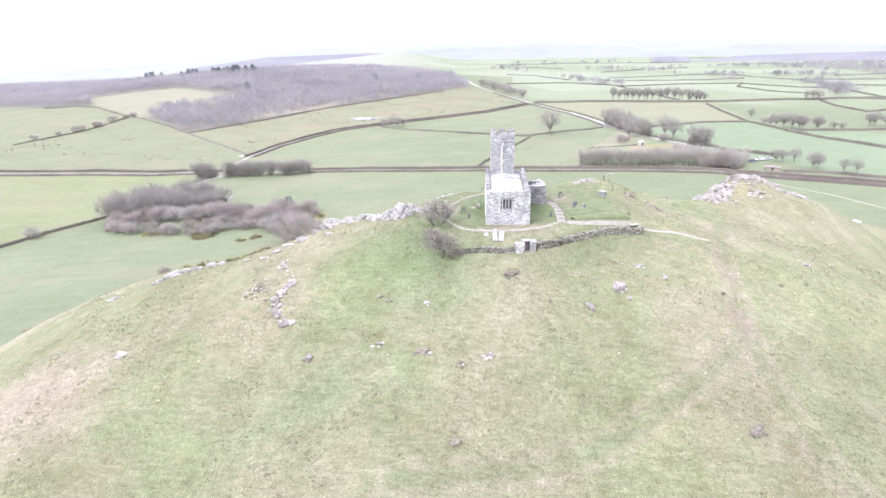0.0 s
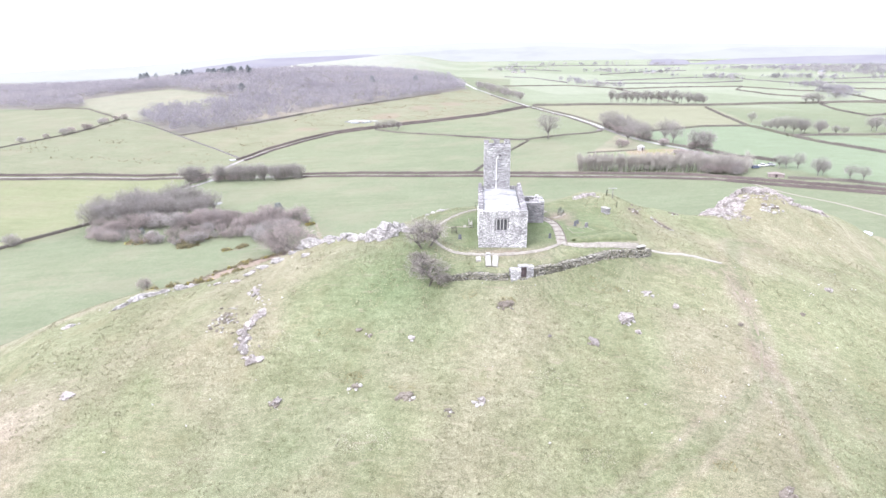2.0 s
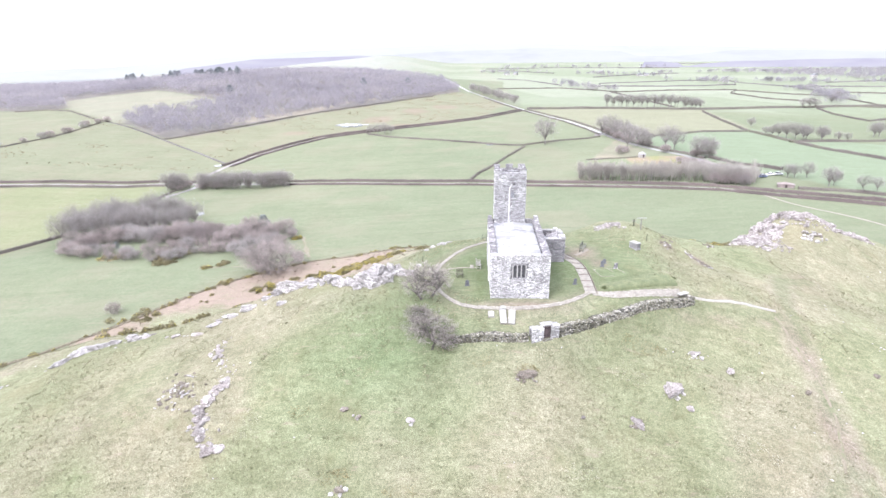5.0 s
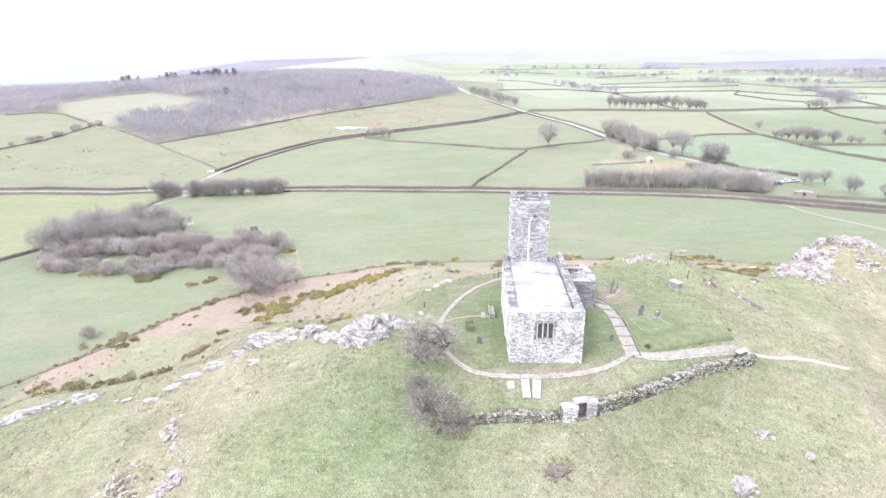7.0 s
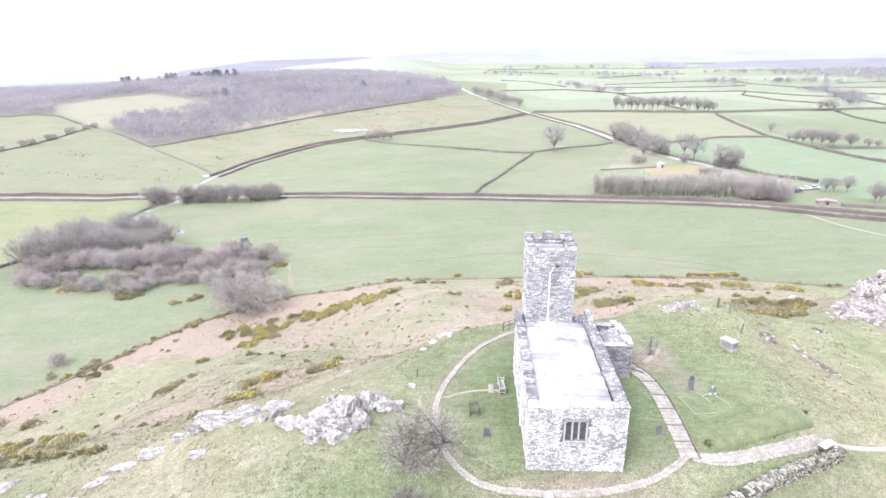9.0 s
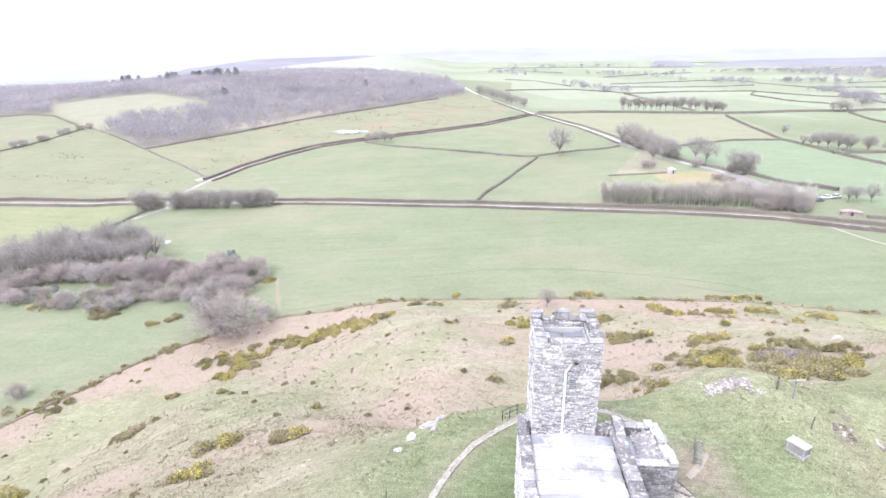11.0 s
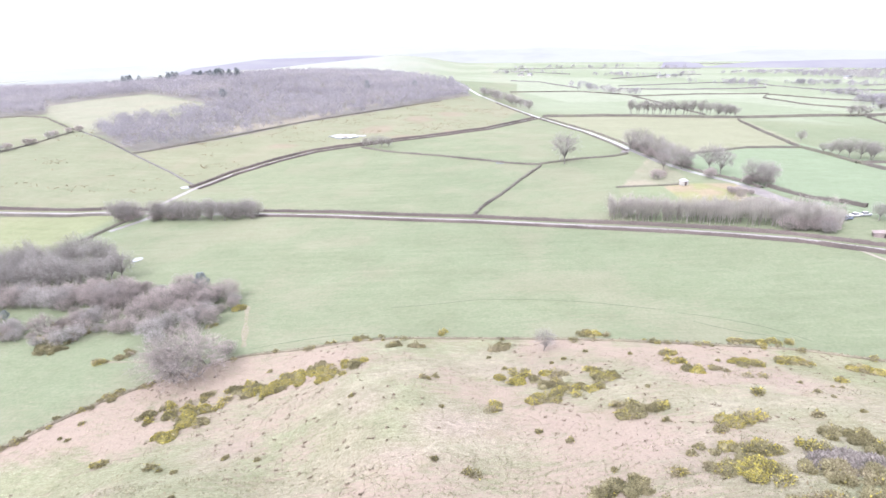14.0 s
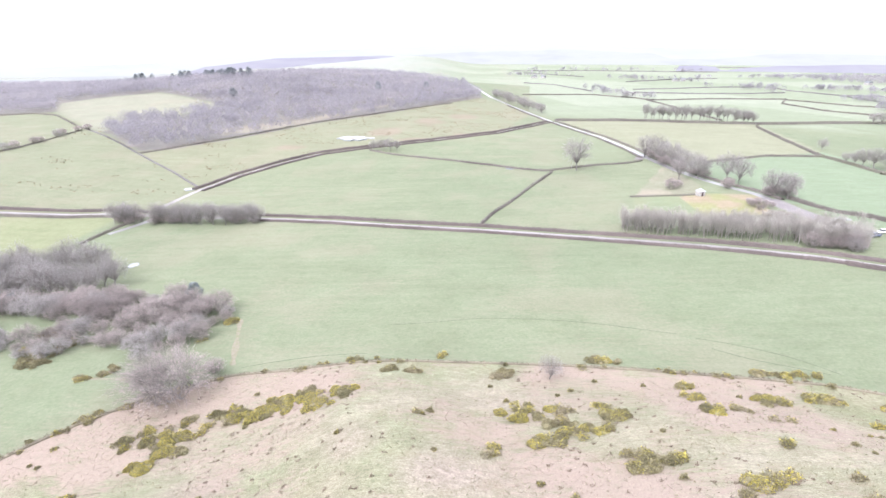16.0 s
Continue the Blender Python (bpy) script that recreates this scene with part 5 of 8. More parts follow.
def boulder(x, y, sx, sy, sz, turn, label, k=0, meshes=None):
    t = tagged(new("boulder", (meshes or PINK)[k % len(meshes or PINK)]), label, "boulder", "boulders on the hill")
    t.matrix_basis = Matrix.Translation((x, y, gz(x, y) + sz * 0.2)) @ Euler((0.1, -0.1, radians(turn))).to_matrix().to_4x4() @ Matrix.Diagonal((sx * 1.15, sy * 1.15, sz * 1.2, 1))
    return t


outcrop("big whitened tor blocks on the crest beside the churchyard", [(-16.7, 3.9, 1.5, 1.3, 0.95, 25), (-17.4, 5.1, 1.0, 0.9, 0.75, 60), (-15.7, 4.7, 1.0, 1.0, 1.15, 10), (-14.6, 4.1, 0.7, 0.75, 0.85, 40), (-14.3, 6.0, 0.8, 0.6, 1.05, 30), (-13.6, 6.4, 0.45, 0.45, 0.85, 0), (-17.5, 7.2, 0.55, 0.5, 0.75, 50), (-18.9, 4.7, 0.65, 0.55, 0.65, 20), (-19.9, 4.9, 0.7, 0.5, 0.65, 10), (-12.3, 6.2, 0.7, 0.45, 0.4, 15), (-16.0, 2.5, 0.7, 0.5, 0.45, 0), (-17.6, 2.5, 0.55, 0.45, 0.5, 70), (-20.8, 5.4, 0.5, 0.4, 0.4, 0), (-18.2, 4.1, 0.9, 0.6, 0.6, 15), (-15.2, 3.4, 0.9, 0.6, 0.6, 20), (-15.0, 5.5, 0.8, 0.7, 1.0, 35), (-16.4, 5.9, 0.9, 0.6, 0.7, 10), (-13.2, 5.9, 0.7, 0.5, 0.5, 20)])
outcrop("long white slab lying along the grassy crest", [(-26.4, 7.2, 2.0, 0.75, 0.8, 12), (-24.4, 7.6, 1.0, 0.55, 0.75, 5), (-28.2, 6.9, 0.8, 0.45, 0.45, 20)])
outcrop("pale blocks in the grass beside a long slab", [(-22.0, 7.9, 0.9, 0.55, 0.5, 20), (-21.2, 7.4, 0.8, 0.5, 0.45, 60), (-23.5, 7.6, 0.5, 0.4, 0.4, 10), (-23.8, 6.2, 0.6, 0.35, 0.35, 30), (-21.6, 6.5, 0.6, 0.4, 0.45, 70), (-22.6, 6.2, 0.35, 0.3, 0.3, 0)])
outcrop("pale rock ribs breaking through the crest", [(-31.5, 5.7, 1.3, 0.4, 0.35, 20), (-33.4, 5.0, 1.2, 0.35, 0.3, 25), (-35.2, 3.8, 1.0, 0.3, 0.25, 35), (-29.6, 6.6, 0.8, 0.35, 0.25, 10), (-27.0, 3.9, 0.6, 0.35, 0.25, 10)])
outcrop("white rock rib on the falling crest", [(-51.0, 5.6, 1.5, 0.6, 0.55, 38), (-52.8, 4.3, 1.4, 0.55, 0.5, 42), (-54.2, 2.6, 1.1, 0.45, 0.35, 55), (-49.6, 6.3, 0.8, 0.45, 0.4, 10), (-59.6, -1.0, 0.7, 0.3, 0.25, 20)])
outcrop("white blocks on the crest above the bracken", [(-46.4, 6.0, 1.1, 0.5, 0.5, 30), (-47.6, 6.9, 0.8, 0.5, 0.45, 10), (-45.4, 6.4, 0.5, 0.35, 0.35, 0)])
rk = random.Random(44)
RIB = [(-31.6, -0.2), (-32.0, -2.8), (-30.4, -5.1), (-29.1, -6.9), (-29.4, -8.7), (-30.3, -10.3), (-30.2, -11.6), (-29.4, -12.9), (-28.2, -14.3)]
rib = []
for (ax, ay), (bx, by) in zip(RIB[:-1], RIB[1:]):
    for _ in range(20):
        u, big = rk.random(), rk.random() ** 4
        rib.append((ax + (bx - ax) * u + rk.gauss(0, 0.45), ay + (by - ay) * u + rk.gauss(0, 0.4), 0.09 + 0.45 * big, 0.08 + 0.32 * big, 0.04 + 0.16 * big, rk.uniform(0, 180)))
outcrop("broken pale rock rib down the front slope", rib, PINK_SHARDS)
outcrop("lichened blocks of a rock rib in the slope", [(-29.3, -8.5, 0.55, 0.45, 0.3, 20), (-28.7, -8.2, 0.4, 0.35, 0.22, 0), (-30.0, -9.7, 0.5, 0.6, 0.35, 60), (-30.5, -10.6, 0.55, 0.6, 0.32, 30), (-30.3, -11.5, 0.45, 0.4, 0.25, 0), (-29.7, -12.4, 0.6, 0.45, 0.32, 10), (-29.4, -13.0, 0.5, 0.35, 0.25, 50), (-28.4, -14.1, 0.55, 0.5, 0.32, 20), (-27.7, -13.9, 0.4, 0.35, 0.2, 70)], PINK)
outcrop("brown stony scar beside the rock rib", [(-33.6 + rk.gauss(0, 1.1), -8.3 + rk.gauss(0, 1.0), rk.uniform(0.08, 0.32), rk.uniform(0.08, 0.24), rk.uniform(0.04, 0.11), rk.uniform(0, 180)) for _ in range(70)], [BROWN[0], BROWN[2], SHARDS[2], SHARDS[6]])
CREST = [(-29, 6.4), (-33, 5.2), (-37, 3.4), (-41, 2.9), (-46, 6.2), (-51, 5.6), (-54, 2.5), (-60, -1.5)]
crest = []
for (ax, ay), (bx, by) in zip(CREST[:-1], CREST[1:]):
    for _ in range(3):
        u, big = rk.random(), rk.random() ** 2
        crest.append((ax + (bx - ax) * u, ay + (by - ay) * u + rk.gauss(0, 0.6), 0.2 + 0.7 * big, 0.15 + 0.3 * big, 0.07 + 0.16 * big, rk.uniform(-10, 35)))
outcrop("low pale slabs and fragments along the crest", crest, PINK_SHARDS)
def heap(count, x, y, rx, ry, small, large):
    """Broken stones thickly strewn over an oval."""
    out = []
    for _ in range(count):
        a, r, big = rk.uniform(0, 6.28), math.sqrt(rk.random()), rk.random() ** 2
        k = small + (large - small) * big
        out.append((x + rx * r * math.cos(a), y + ry * r * math.sin(a), k * rk.uniform(0.8, 1.4), k, k * rk.uniform(0.45, 0.8), rk.uniform(0, 180)))
    return out


def crag(count, x, y, rx, ry, small, large):
    return [(x + rx * math.sqrt(rk.random()) * math.cos(a), y + ry * math.sqrt(rk.random()) * math.sin(a), rk.uniform(small, large), rk.uniform(small, large) * 0.8, rk.uniform(small, large) * 0.62, rk.uniform(0, 180)) for a in (rk.uniform(0, 6.28) for _ in range(count))]


outcrop("broken pale crags capping the neighbouring knoll", crag(64, 49.5, 40.2, 5.6, 2.2, 0.4, 1.15) + crag(26, 55.5, 40.5, 3.5, 2.0, 0.35, 0.9), PINK)
outcrop("pale crag breaking the knoll's shoulder", crag(52, 43.0, 36.3, 3.2, 3.0, 0.4, 1.05) + crag(26, 40.2, 32.5, 2.6, 3.0, 0.3, 0.75), PINK)
outcrop("pale crag low on the far side of the knoll", crag(18, 61.2, 40.6, 2.8, 1.2, 0.35, 0.85), PINK)
outcrop("frost-split stones fallen below the knoll's crags", heap(150, 50.5, 38.4, 6.5, 2.6, 0.1, 0.45) + heap(150, 41.2, 33.0, 3.8, 4.6, 0.1, 0.42) + heap(40, 42.8, 30.4, 2.6, 1.4, 0.08, 0.3) + heap(30, 62, 40, 3, 1.2, 0.15, 0.5), PINK_SHARDS)
outcrop("brown ledge in the knoll's front", heap(46, 50.6, 34.2, 2.4, 1.0, 0.12, 0.45), [BROWN[0], SHARDS[1], SHARDS[5]])
outcrop("low pale rock face breaking the brow", crag(24, 14.7, 22.3, 1.1, 0.4, 0.18, 0.5), PINK)
outcrop("pale flat rock scatter on the brow", [(13.6 + 2.2 * (rk.random() - 0.55), 21.9 + rk.gauss(0, 0.3), rk.uniform(0.05, 0.17), rk.uniform(0.05, 0.13), rk.uniform(0.03, 0.07), rk.uniform(0, 90)) for _ in range(120)] + heap(24, 16.0, 21.3, 0.7, 0.5, 0.05, 0.14), PINK_SHARDS + SHARDS[:2])
outcrop("weathered rock ledge in rough grass", [(24.3 + 2.6 * u + rk.gauss(0, 0.22), 19.1 - 2.9 * u + rk.gauss(0, 0.22), rk.uniform(0.08, 0.34), rk.uniform(0.06, 0.2), rk.uniform(0.04, 0.12), rk.uniform(100, 160)) for u in (rk.random() for _ in range(80))] + heap(14, 29.5, 23.8, 0.9, 0.5, 0.08, 0.25), [BROWN[0], BROWN[1], BROWN[2], SHARDS[0]])
outcrop("stony scar above the path", heap(34, 21.5, 18.7, 0.8, 0.9, 0.06, 0.24) + heap(12, 22.2, 20.6, 1.2, 0.3, 0.06, 0.2), BROWN + PINK_SHARDS[:3])
outcrop("pale stones scattered at the edge of the churchyard", [(-9.0, 18.2, 0.7, 0.4, 0.25, 20), (-10.2, 16.6, 0.5, 0.35, 0.2, 60), (-10.9, 15.2, 0.35, 0.25, 0.15, 10), (-8.2, 19.2, 0.5, 0.3, 0.2, 30), (-8.6, 17.4, 0.35, 0.2, 0.15, 50), (-11.4, 9.0, 0.3, 0.25, 0.2, 0)])
for i, (x, y, sx, sy, sz, turn, brown, label) in enumerate((
        (14.3, -6.9, 1.15, 0.9, 0.55, 30, 0, "broad grey wedge of rock in the slope"), (9.9, -10.6, 0.35, 0.95, 0.25, 25, 0, "narrow white rock rib in turf"),
        (0.1, -8.2, 0.95, 0.45, 0.3, 5, 1, "low brown rock scar in turf"), (-10.5, -12.1, 0.38, 0.3, 0.2, 0, 0, "small white boulder in turf"),
        (-2.7, -19.4, 0.42, 0.5, 0.3, 20, 0, "small pale boulder on the slope"), (-10.5, -18.9, 0.8, 0.45, 0.25, 10, 1, "brown rock half buried in turf"),
        (-24.0, -18.7, 0.55, 0.6, 0.3, 0, 0, "weathered pale boulder in grass"), (-48.7, -16.5, 0.9, 0.6, 0.35, 0, 0, "pale boulder lying in grass"),
        (21.3, -3.2, 0.4, 0.35, 0.4, 0, 0, "upright small grey boulder in grass"), (46.3, 7.6, 0.5, 0.4, 0.5, 0, 0, "pale boulder on the open slope"),
        (29.3, -3.5, 0.4, 0.25, 0.2, 0, 1, "half-buried dark stone in turf"), (24.2, -25.9, 1.0, 0.5, 0.3, 40, 1, "low lichened rock in grass"),
        (-6.5, -30.2, 0.7, 0.45, 0.1, 0, 1, "flat brown rock scar in turf"), (-16.0, -17.6, 0.6, 0.25, 0.2, -25, 1, "brown flat stone in turf"),
        (-16.6, -11.2, 0.4, 0.3, 0.1, 0, 1, "flat pink-grey stone in turf"), (39.2, 0.9, 0.4, 0.3, 0.18, 0, 1, "dark stone half buried in turf"),
        (-6.0, -20.6, 0.3, 0.22, 0.18, 0, 1, "small brown stone in turf"), (15.4, -8.6, 0.35, 0.35, 0.2, 0, 0, "small pale stone below the wedge"),
        (4.9, -11.2, 0.25, 0.2, 0.15, 0, 0, "small white stone in turf"), (18.0, -1.9, 0.7, 0.4, 0.18, 10, 0, "flat pinkish stone scar"), (48.5, 59.5, 1.0, 0.5, 0.35, 15, 0, "long pale boulder among gorse"))):
    boulder(x, y, sx, sy, sz, turn, label, i, BROWN if brown else None)


for x, y, n_, r in ((14.3, -6.9, 14, 1.2), (9.9, -10.6, 12, 0.8), (0.1, -8.2, 16, 1.0), (-10.5, -12.1, 6, 0.6), (-2.7, -19.4, 10, 0.8), (-10.5, -18.9, 12, 1.0), (-24, -18.7, 12, 1.0), (-15.2, -11.6, 8, 0.6), (-16, -17.6, 10, 0.9), (18, -1.9, 10, 0.9), (24.2, -25.9, 12, 1.1), (-6.0, -20.6, 8, 0.7)):
    outcrop("small splinters of rock lying round a boulder", heap(n_, x, y - 0.2, r, r * 0.7, 0.06, 0.26), SHARDS if n_ % 4 else [BROWN[0], SHARDS[1], BROWN[2]])


def pebbles(count, seed):
    """Loose stones too small to tell apart, strewn over the hill."""
    rng = np.random.default_rng(seed)
    x, y = rng.uniform(-60, 66, count), rng.uniform(-40, 48, count)
    ok = (fbm(x, y, 10, 71) > 0.55) & (np.hypot((x - 3) / 17, (y - 11) / 14) > 1.1)
    x, y = x[ok], y[ok]
    s = rng.uniform(0.05, 0.17, len(x))
    v0, f0 = STONES[3]
    v0 = (v0 - (0, 0.5, 0)) @ np.array(Matrix.Rotation(-math.pi / 2, 3, "X")).T
    a = rng.uniform(0, 6.28, len(x))
    ca, sa = np.cos(a)[:, None], np.sin(a)[:, None]
    vx, vy, vz = v0[:, 0] * 1.3, v0[:, 1], v0[:, 2] * 0.7
    V = np.stack([(vx * ca - vy * sa) * s[:, None] + x[:, None], (vx * sa + vy * ca) * s[:, None] + y[:, None], vz * s[:, None] + ground_z(x, y)[:, None] + 0.03], -1)
    F = f0[None] + (np.arange(len(x)) * len(v0))[:, None, None]
    tagged(new("stones", mesh_of("stones", V.reshape(-1, 3), F.reshape(-1, 4), M_ROCK)), "small pale stones strewn through the turf", "stones", kind="stuff")


pebbles(800, 5)

# ---- plants: bare winter trees, hedges, gorse, grass ----
def tubes(segs, sides=3):
    """Tapered tubes from rows of start, end, radii."""
    s = np.asarray(segs, float)
    a, b, ra, rb = s[:, :3], s[:, 3:6], s[:, 6], s[:, 7]
    d = b - a
    d /= np.maximum(np.linalg.norm(d, axis=1), 1e-6)[:, None]
    h = np.where(np.abs(d[:, 2:]) < 0.9, np.array([[0, 0, 1.0]]), np.array([[1.0, 0, 0]]))
    u = np.cross(d, h)
    u /= np.linalg.norm(u, axis=1)[:, None]
    w = np.cross(d, u)
    ring = [u * math.cos(t) + w * math.sin(t) for t in np.arange(sides) * 2 * math.pi / sides]
    V = np.stack([a + r * ra[:, None] for r in ring] + [b + r * rb[:, None] for r in ring], 1)
    f = np.array([(i, (i + 1) % sides, sides + (i + 1) % sides, sides + i) for i in range(sides)])
    F = f[None] + (np.arange(len(s)) * 2 * sides)[:, None, None]
    return V.reshape(-1, 3), F.reshape(-1, 4)


def blades(p, d, length, width, rng):
    """Slender triangles from points p along directions d."""
    side = np.cross(d, rng.normal(size=d.shape))
    side /= np.maximum(np.linalg.norm(side, axis=1), 1e-6)[:, None]
    V = np.stack([p - side * width[:, None] / 2, p + side * width[:, None] / 2, p + d * length[:, None]], 1)
    return V.reshape(-1, 3), np.arange(len(p) * 3).reshape(-1, 3)


def grow(rng, stems, height, spread, lift, limbs, boughs, twigs, width, twig_len, lean=0.05, radius=0.022):
    """A bare tree: stems, limbs, boughs and twigs that fill a rounded crown. Returns wood and twig arrays."""
    segs, tips = [], []
    half = np.array([spread / 2, spread / 2, height * (1 - lift) * 0.52])
    heart = np.array([0, 0, height - half[2] * 0.98])
    r = height * radius
    crotch = []
    for s in range(stems):
        a = s * 6.28 / stems + rng.uniform(-0.4, 0.4)
        out = np.array([math.cos(a), math.sin(a), 0])
        foot = out * (0.0 if stems == 1 else spread * 0.05)
        top = foot + out * (0.0 if stems == 1 else spread * 0.16) + np.array([rng.normal() * lean * height, rng.normal() * lean * height, height * (lift + 0.12)])
        mid = (foot + top) / 2 + rng.normal(size=3) * 0.015 * height
        foot[2] = -0.4
        k = 1.0 / math.sqrt(stems)
        segs += [(*foot, *mid, r * 1.25 * k, r * k), (*mid, *top, r * k, r * 0.75 * k)]
        crotch.append((mid, top))
    total = limbs * stems
    for i in range(total):
        mid, top = crotch[i % stems]
        z = 1 - 1.45 * (i + 0.5) / total
        a = i * 2.39996 + rng.uniform(-0.3, 0.3)
        c = math.sqrt(max(0.0, 1 - z * z))
        way = np.array([c * math.cos(a), c * math.sin(a), z])
        end = heart + way * half * rng.uniform(0.45, 0.80)
        p0 = mid + (top - mid) * rng.uniform(0.35, 1.0)
        bend = p0 * 0.45 + end * 0.55 + np.array([0, 0, 0.04 * height])
        segs += [(*p0, *bend, r * 0.5, r * 0.34), (*bend, *end, r * 0.34, r * 0.16)]
        for j in range(boughs):
            q0 = bend + (end - bend) * rng.uniform(0.1, 1.0)
            d = way + rng.normal(size=3) * 0.75
            q1 = heart + (d / np.linalg.norm(d)) * half * rng.uniform(0.72, 1.0)
            if np.linalg.norm((q1 - q0) / half) > 0.9:
                q1 = q0 + (q1 - q0) * 0.55
            segs.append((*q0, *q1, r * 0.15, r * 0.05))
            tips.append((q0, q1))
    wood = tubes(segs)
    n = len(tips) * twigs
    q0, q1 = np.array([t[0] for t in tips]).repeat(twigs, 0), np.array([t[1] for t in tips]).repeat(twigs, 0)
    p = q0 + (q1 - q0) * rng.uniform(0.15, 1.02, (n, 1))
    d = (p - heart) / half
    d = d / np.maximum(np.linalg.norm(d, axis=1), 0.2)[:, None] + rng.normal(size=(n, 3)) * 0.6 + np.array([0, 0, 0.25])
    d /= np.linalg.norm(d, axis=1)[:, None]
    crown = blades(p, d, rng.uniform(0.5, 1.2, n) * twig_len, rng.uniform(0.6, 1.3, n) * width, rng)
    return wood, crown


def tree_thing(name, label, category, seed, bark, twig, **form):
    rng = np.random.default_rng(seed)
    wood, crown = grow(rng, **form)
    t = thing(name, label, category)
    part_of("trunk", mesh_of("trunk", *wood, bark, smooth=True), None, t)
    tagged(part_of("crown", mesh_of("crown", *crown, twig), None, t), kind="stuff")
    return t


OAK = dict(stems=1, height=10.0, spread=10.4, lift=0.13, limbs=22, boughs=9, twigs=13, width=0.042, twig_len=0.72, radius=0.022)
TALL = dict(stems=1, height=10.5, spread=7.4, lift=0.33, limbs=16, boughs=8, twigs=11, width=0.042, twig_len=0.7, radius=0.02)
POLE = dict(stems=1, height=9.5, spread=2.3, lift=0.16, limbs=9, boughs=4, twigs=8, width=0.04, twig_len=1.2, lean=0.012, radius=0.010)
BUSH = dict(stems=5, height=4.2, spread=6.0, lift=0.04, limbs=5, boughs=7, twigs=10, width=0.045, twig_len=0.8, lean=0.04, radius=0.03)
THORN = dict(stems=2, height=3.6, spread=6.4, lift=0.16, limbs=9, boughs=9, twigs=17, width=0.02, twig_len=0.6, lean=0.08, radius=0.05)
FAN = dict(stems=9, height=8.5, spread=13.5, lift=0.03, limbs=4, boughs=10, twigs=18, width=0.04, twig_len=1.0, lean=0.02, radius=0.022)


def scatter(poly, count, rng, apart=0.0, avoid=None):
    xs, ys = [p[0] for p in poly], [p[1] for p in poly]
    out = []
    for _ in range(count * 30):
        x, y = rng.uniform(min(xs), max(xs)), rng.uniform(min(ys), max(ys))
        if inside(np.array([x]), np.array([y]), poly)[0] and not (avoid and inside(np.array([x]), np.array([y]), avoid)[0]):
            if all((x - a) ** 2 + (y - b) ** 2 > apart ** 2 for a, b in out):
                out.append((x, y))
        if len(out) == count:
            break
    return out


placed = {}


def plant(kind, x, y, size, turn=0.0, wide=1.0, group="", label=None):
    """A copy of a tree form with its foot in the ground."""
    first = placed.get(kind)
    m = Matrix.Translation((x, y, gz(x, y) - 0.05)) @ Matrix.Rotation(turn, 4, "Z")
    t = copy_thing(first, m)
    t.scale = (size * wide, size * wide, size)
    return tagged(t, label or "", group=group)


def stock(kind, build):
    """Keeps the first of each form out of the way of the copies: it becomes the first planted tree."""
    placed[kind] = build


LABEL_OAK = "bare grey broad-crowned tree in a winter field"
for i in range(4):
    stock(("oak", i), tree_thing("bare_tree", LABEL_OAK, "tree", 200 + i, M_BARK, M_TWIG, **OAK))
for i in range(3):
    stock(("tall", i), tree_thing("bare_tree", "tall bare field tree with a clear trunk", "tree", 210 + i, M_BARK, M_TWIG, **TALL))
for i in range(4):
    stock(("pole", i), tree_thing("plantation_tree", "slim bare plantation tree beside the lane", "tree", 220 + i, M_POLE, M_POLE, **POLE))
for i in range(4):
    stock(("bush", i), tree_thing("bare_shrub", "bare many-stemmed shrub in winter scrub", "shrub", 240 + i, M_BARK, M_TWIG if i == 1 else M_TWIG_BROWN, **BUSH))
stock("thorn", tree_thing("thorn_tree", "wind-cut bare hawthorn leaning over the churchyard path", "tree", 263, M_THORN_BARK, M_THORN, **THORN))


def settle(kind, x, y, size, turn=0.0, wide=1.0, label=None, group=""):
    """Moves the first of a form itself to its own place."""
    t = placed[kind]
    t.matrix_basis = Matrix.Translation((x, y, gz(x, y) - 0.05)) @ Matrix.Rotation(turn, 4, "Z")
    t.scale = (size * wide, size * wide, size)
    tagged(t, label or "", group=group)


stock("fan", tree_thing("bare_tree", "spreading many-stemmed bare tree rooted in the field bank", "tree", 275, M_BARK, M_TWIG_BROWN, **FAN))
settle("thorn", -9.9, 0.2, 1.08, 0.6)
plant("thorn", -9.1, -5.4, 0.95, 2.1, 1.0, label="low tangled bare thorn bush outside the yard wall")
plant("thorn", -10.4, -2.8, 0.5, 4.0, 1.15, label="low tangled bare thorn scrub between the thorn trees")
plant("thorn", -7.3, -5.6, 0.4, 4.0, 1.2, label="low bare bramble and thorn against the wall end")

settle("fan", -65.0, 101.0, 1.2, 0.4, 1.4, group="trees on the field bank")
# lone and grouped trees of the fields
settle(("oak", 0), 47, 323, 2.0, 0.3, 1.0, "big lone bare oak on a field boundary")
for i, (x, y, s) in enumerate(((-83, 388, 0.85), (-78, 391, 0.9), (-72, 388, 1.0), (-67, 390, 0.8))):
    (settle if i == 0 else plant)(("oak", 1) if i == 0 else ("oak", i % 4), x, y, s, i * 1.3, group="trees by the pond")
for i, (x, y, s) in enumerate(((94, 362, 1.0), (98, 352, 1.15), (99, 342, 0.9), (102, 333, 1.0), (103, 322, 0.9), (106, 312, 0.9), (94, 294, 0.8), (104, 296, 0.85), (116, 291, 1.1), (119, 284, 1.0), (122, 258, 0.9), (126, 252, 0.9), (129, 258, 0.8), (108, 303, 0.8))):
    (settle if i == 0 else plant)(("oak", 2) if i == 0 else ("oak", i % 4), x, y, s * 1.45, i * 2.1, group="trees along the high road")
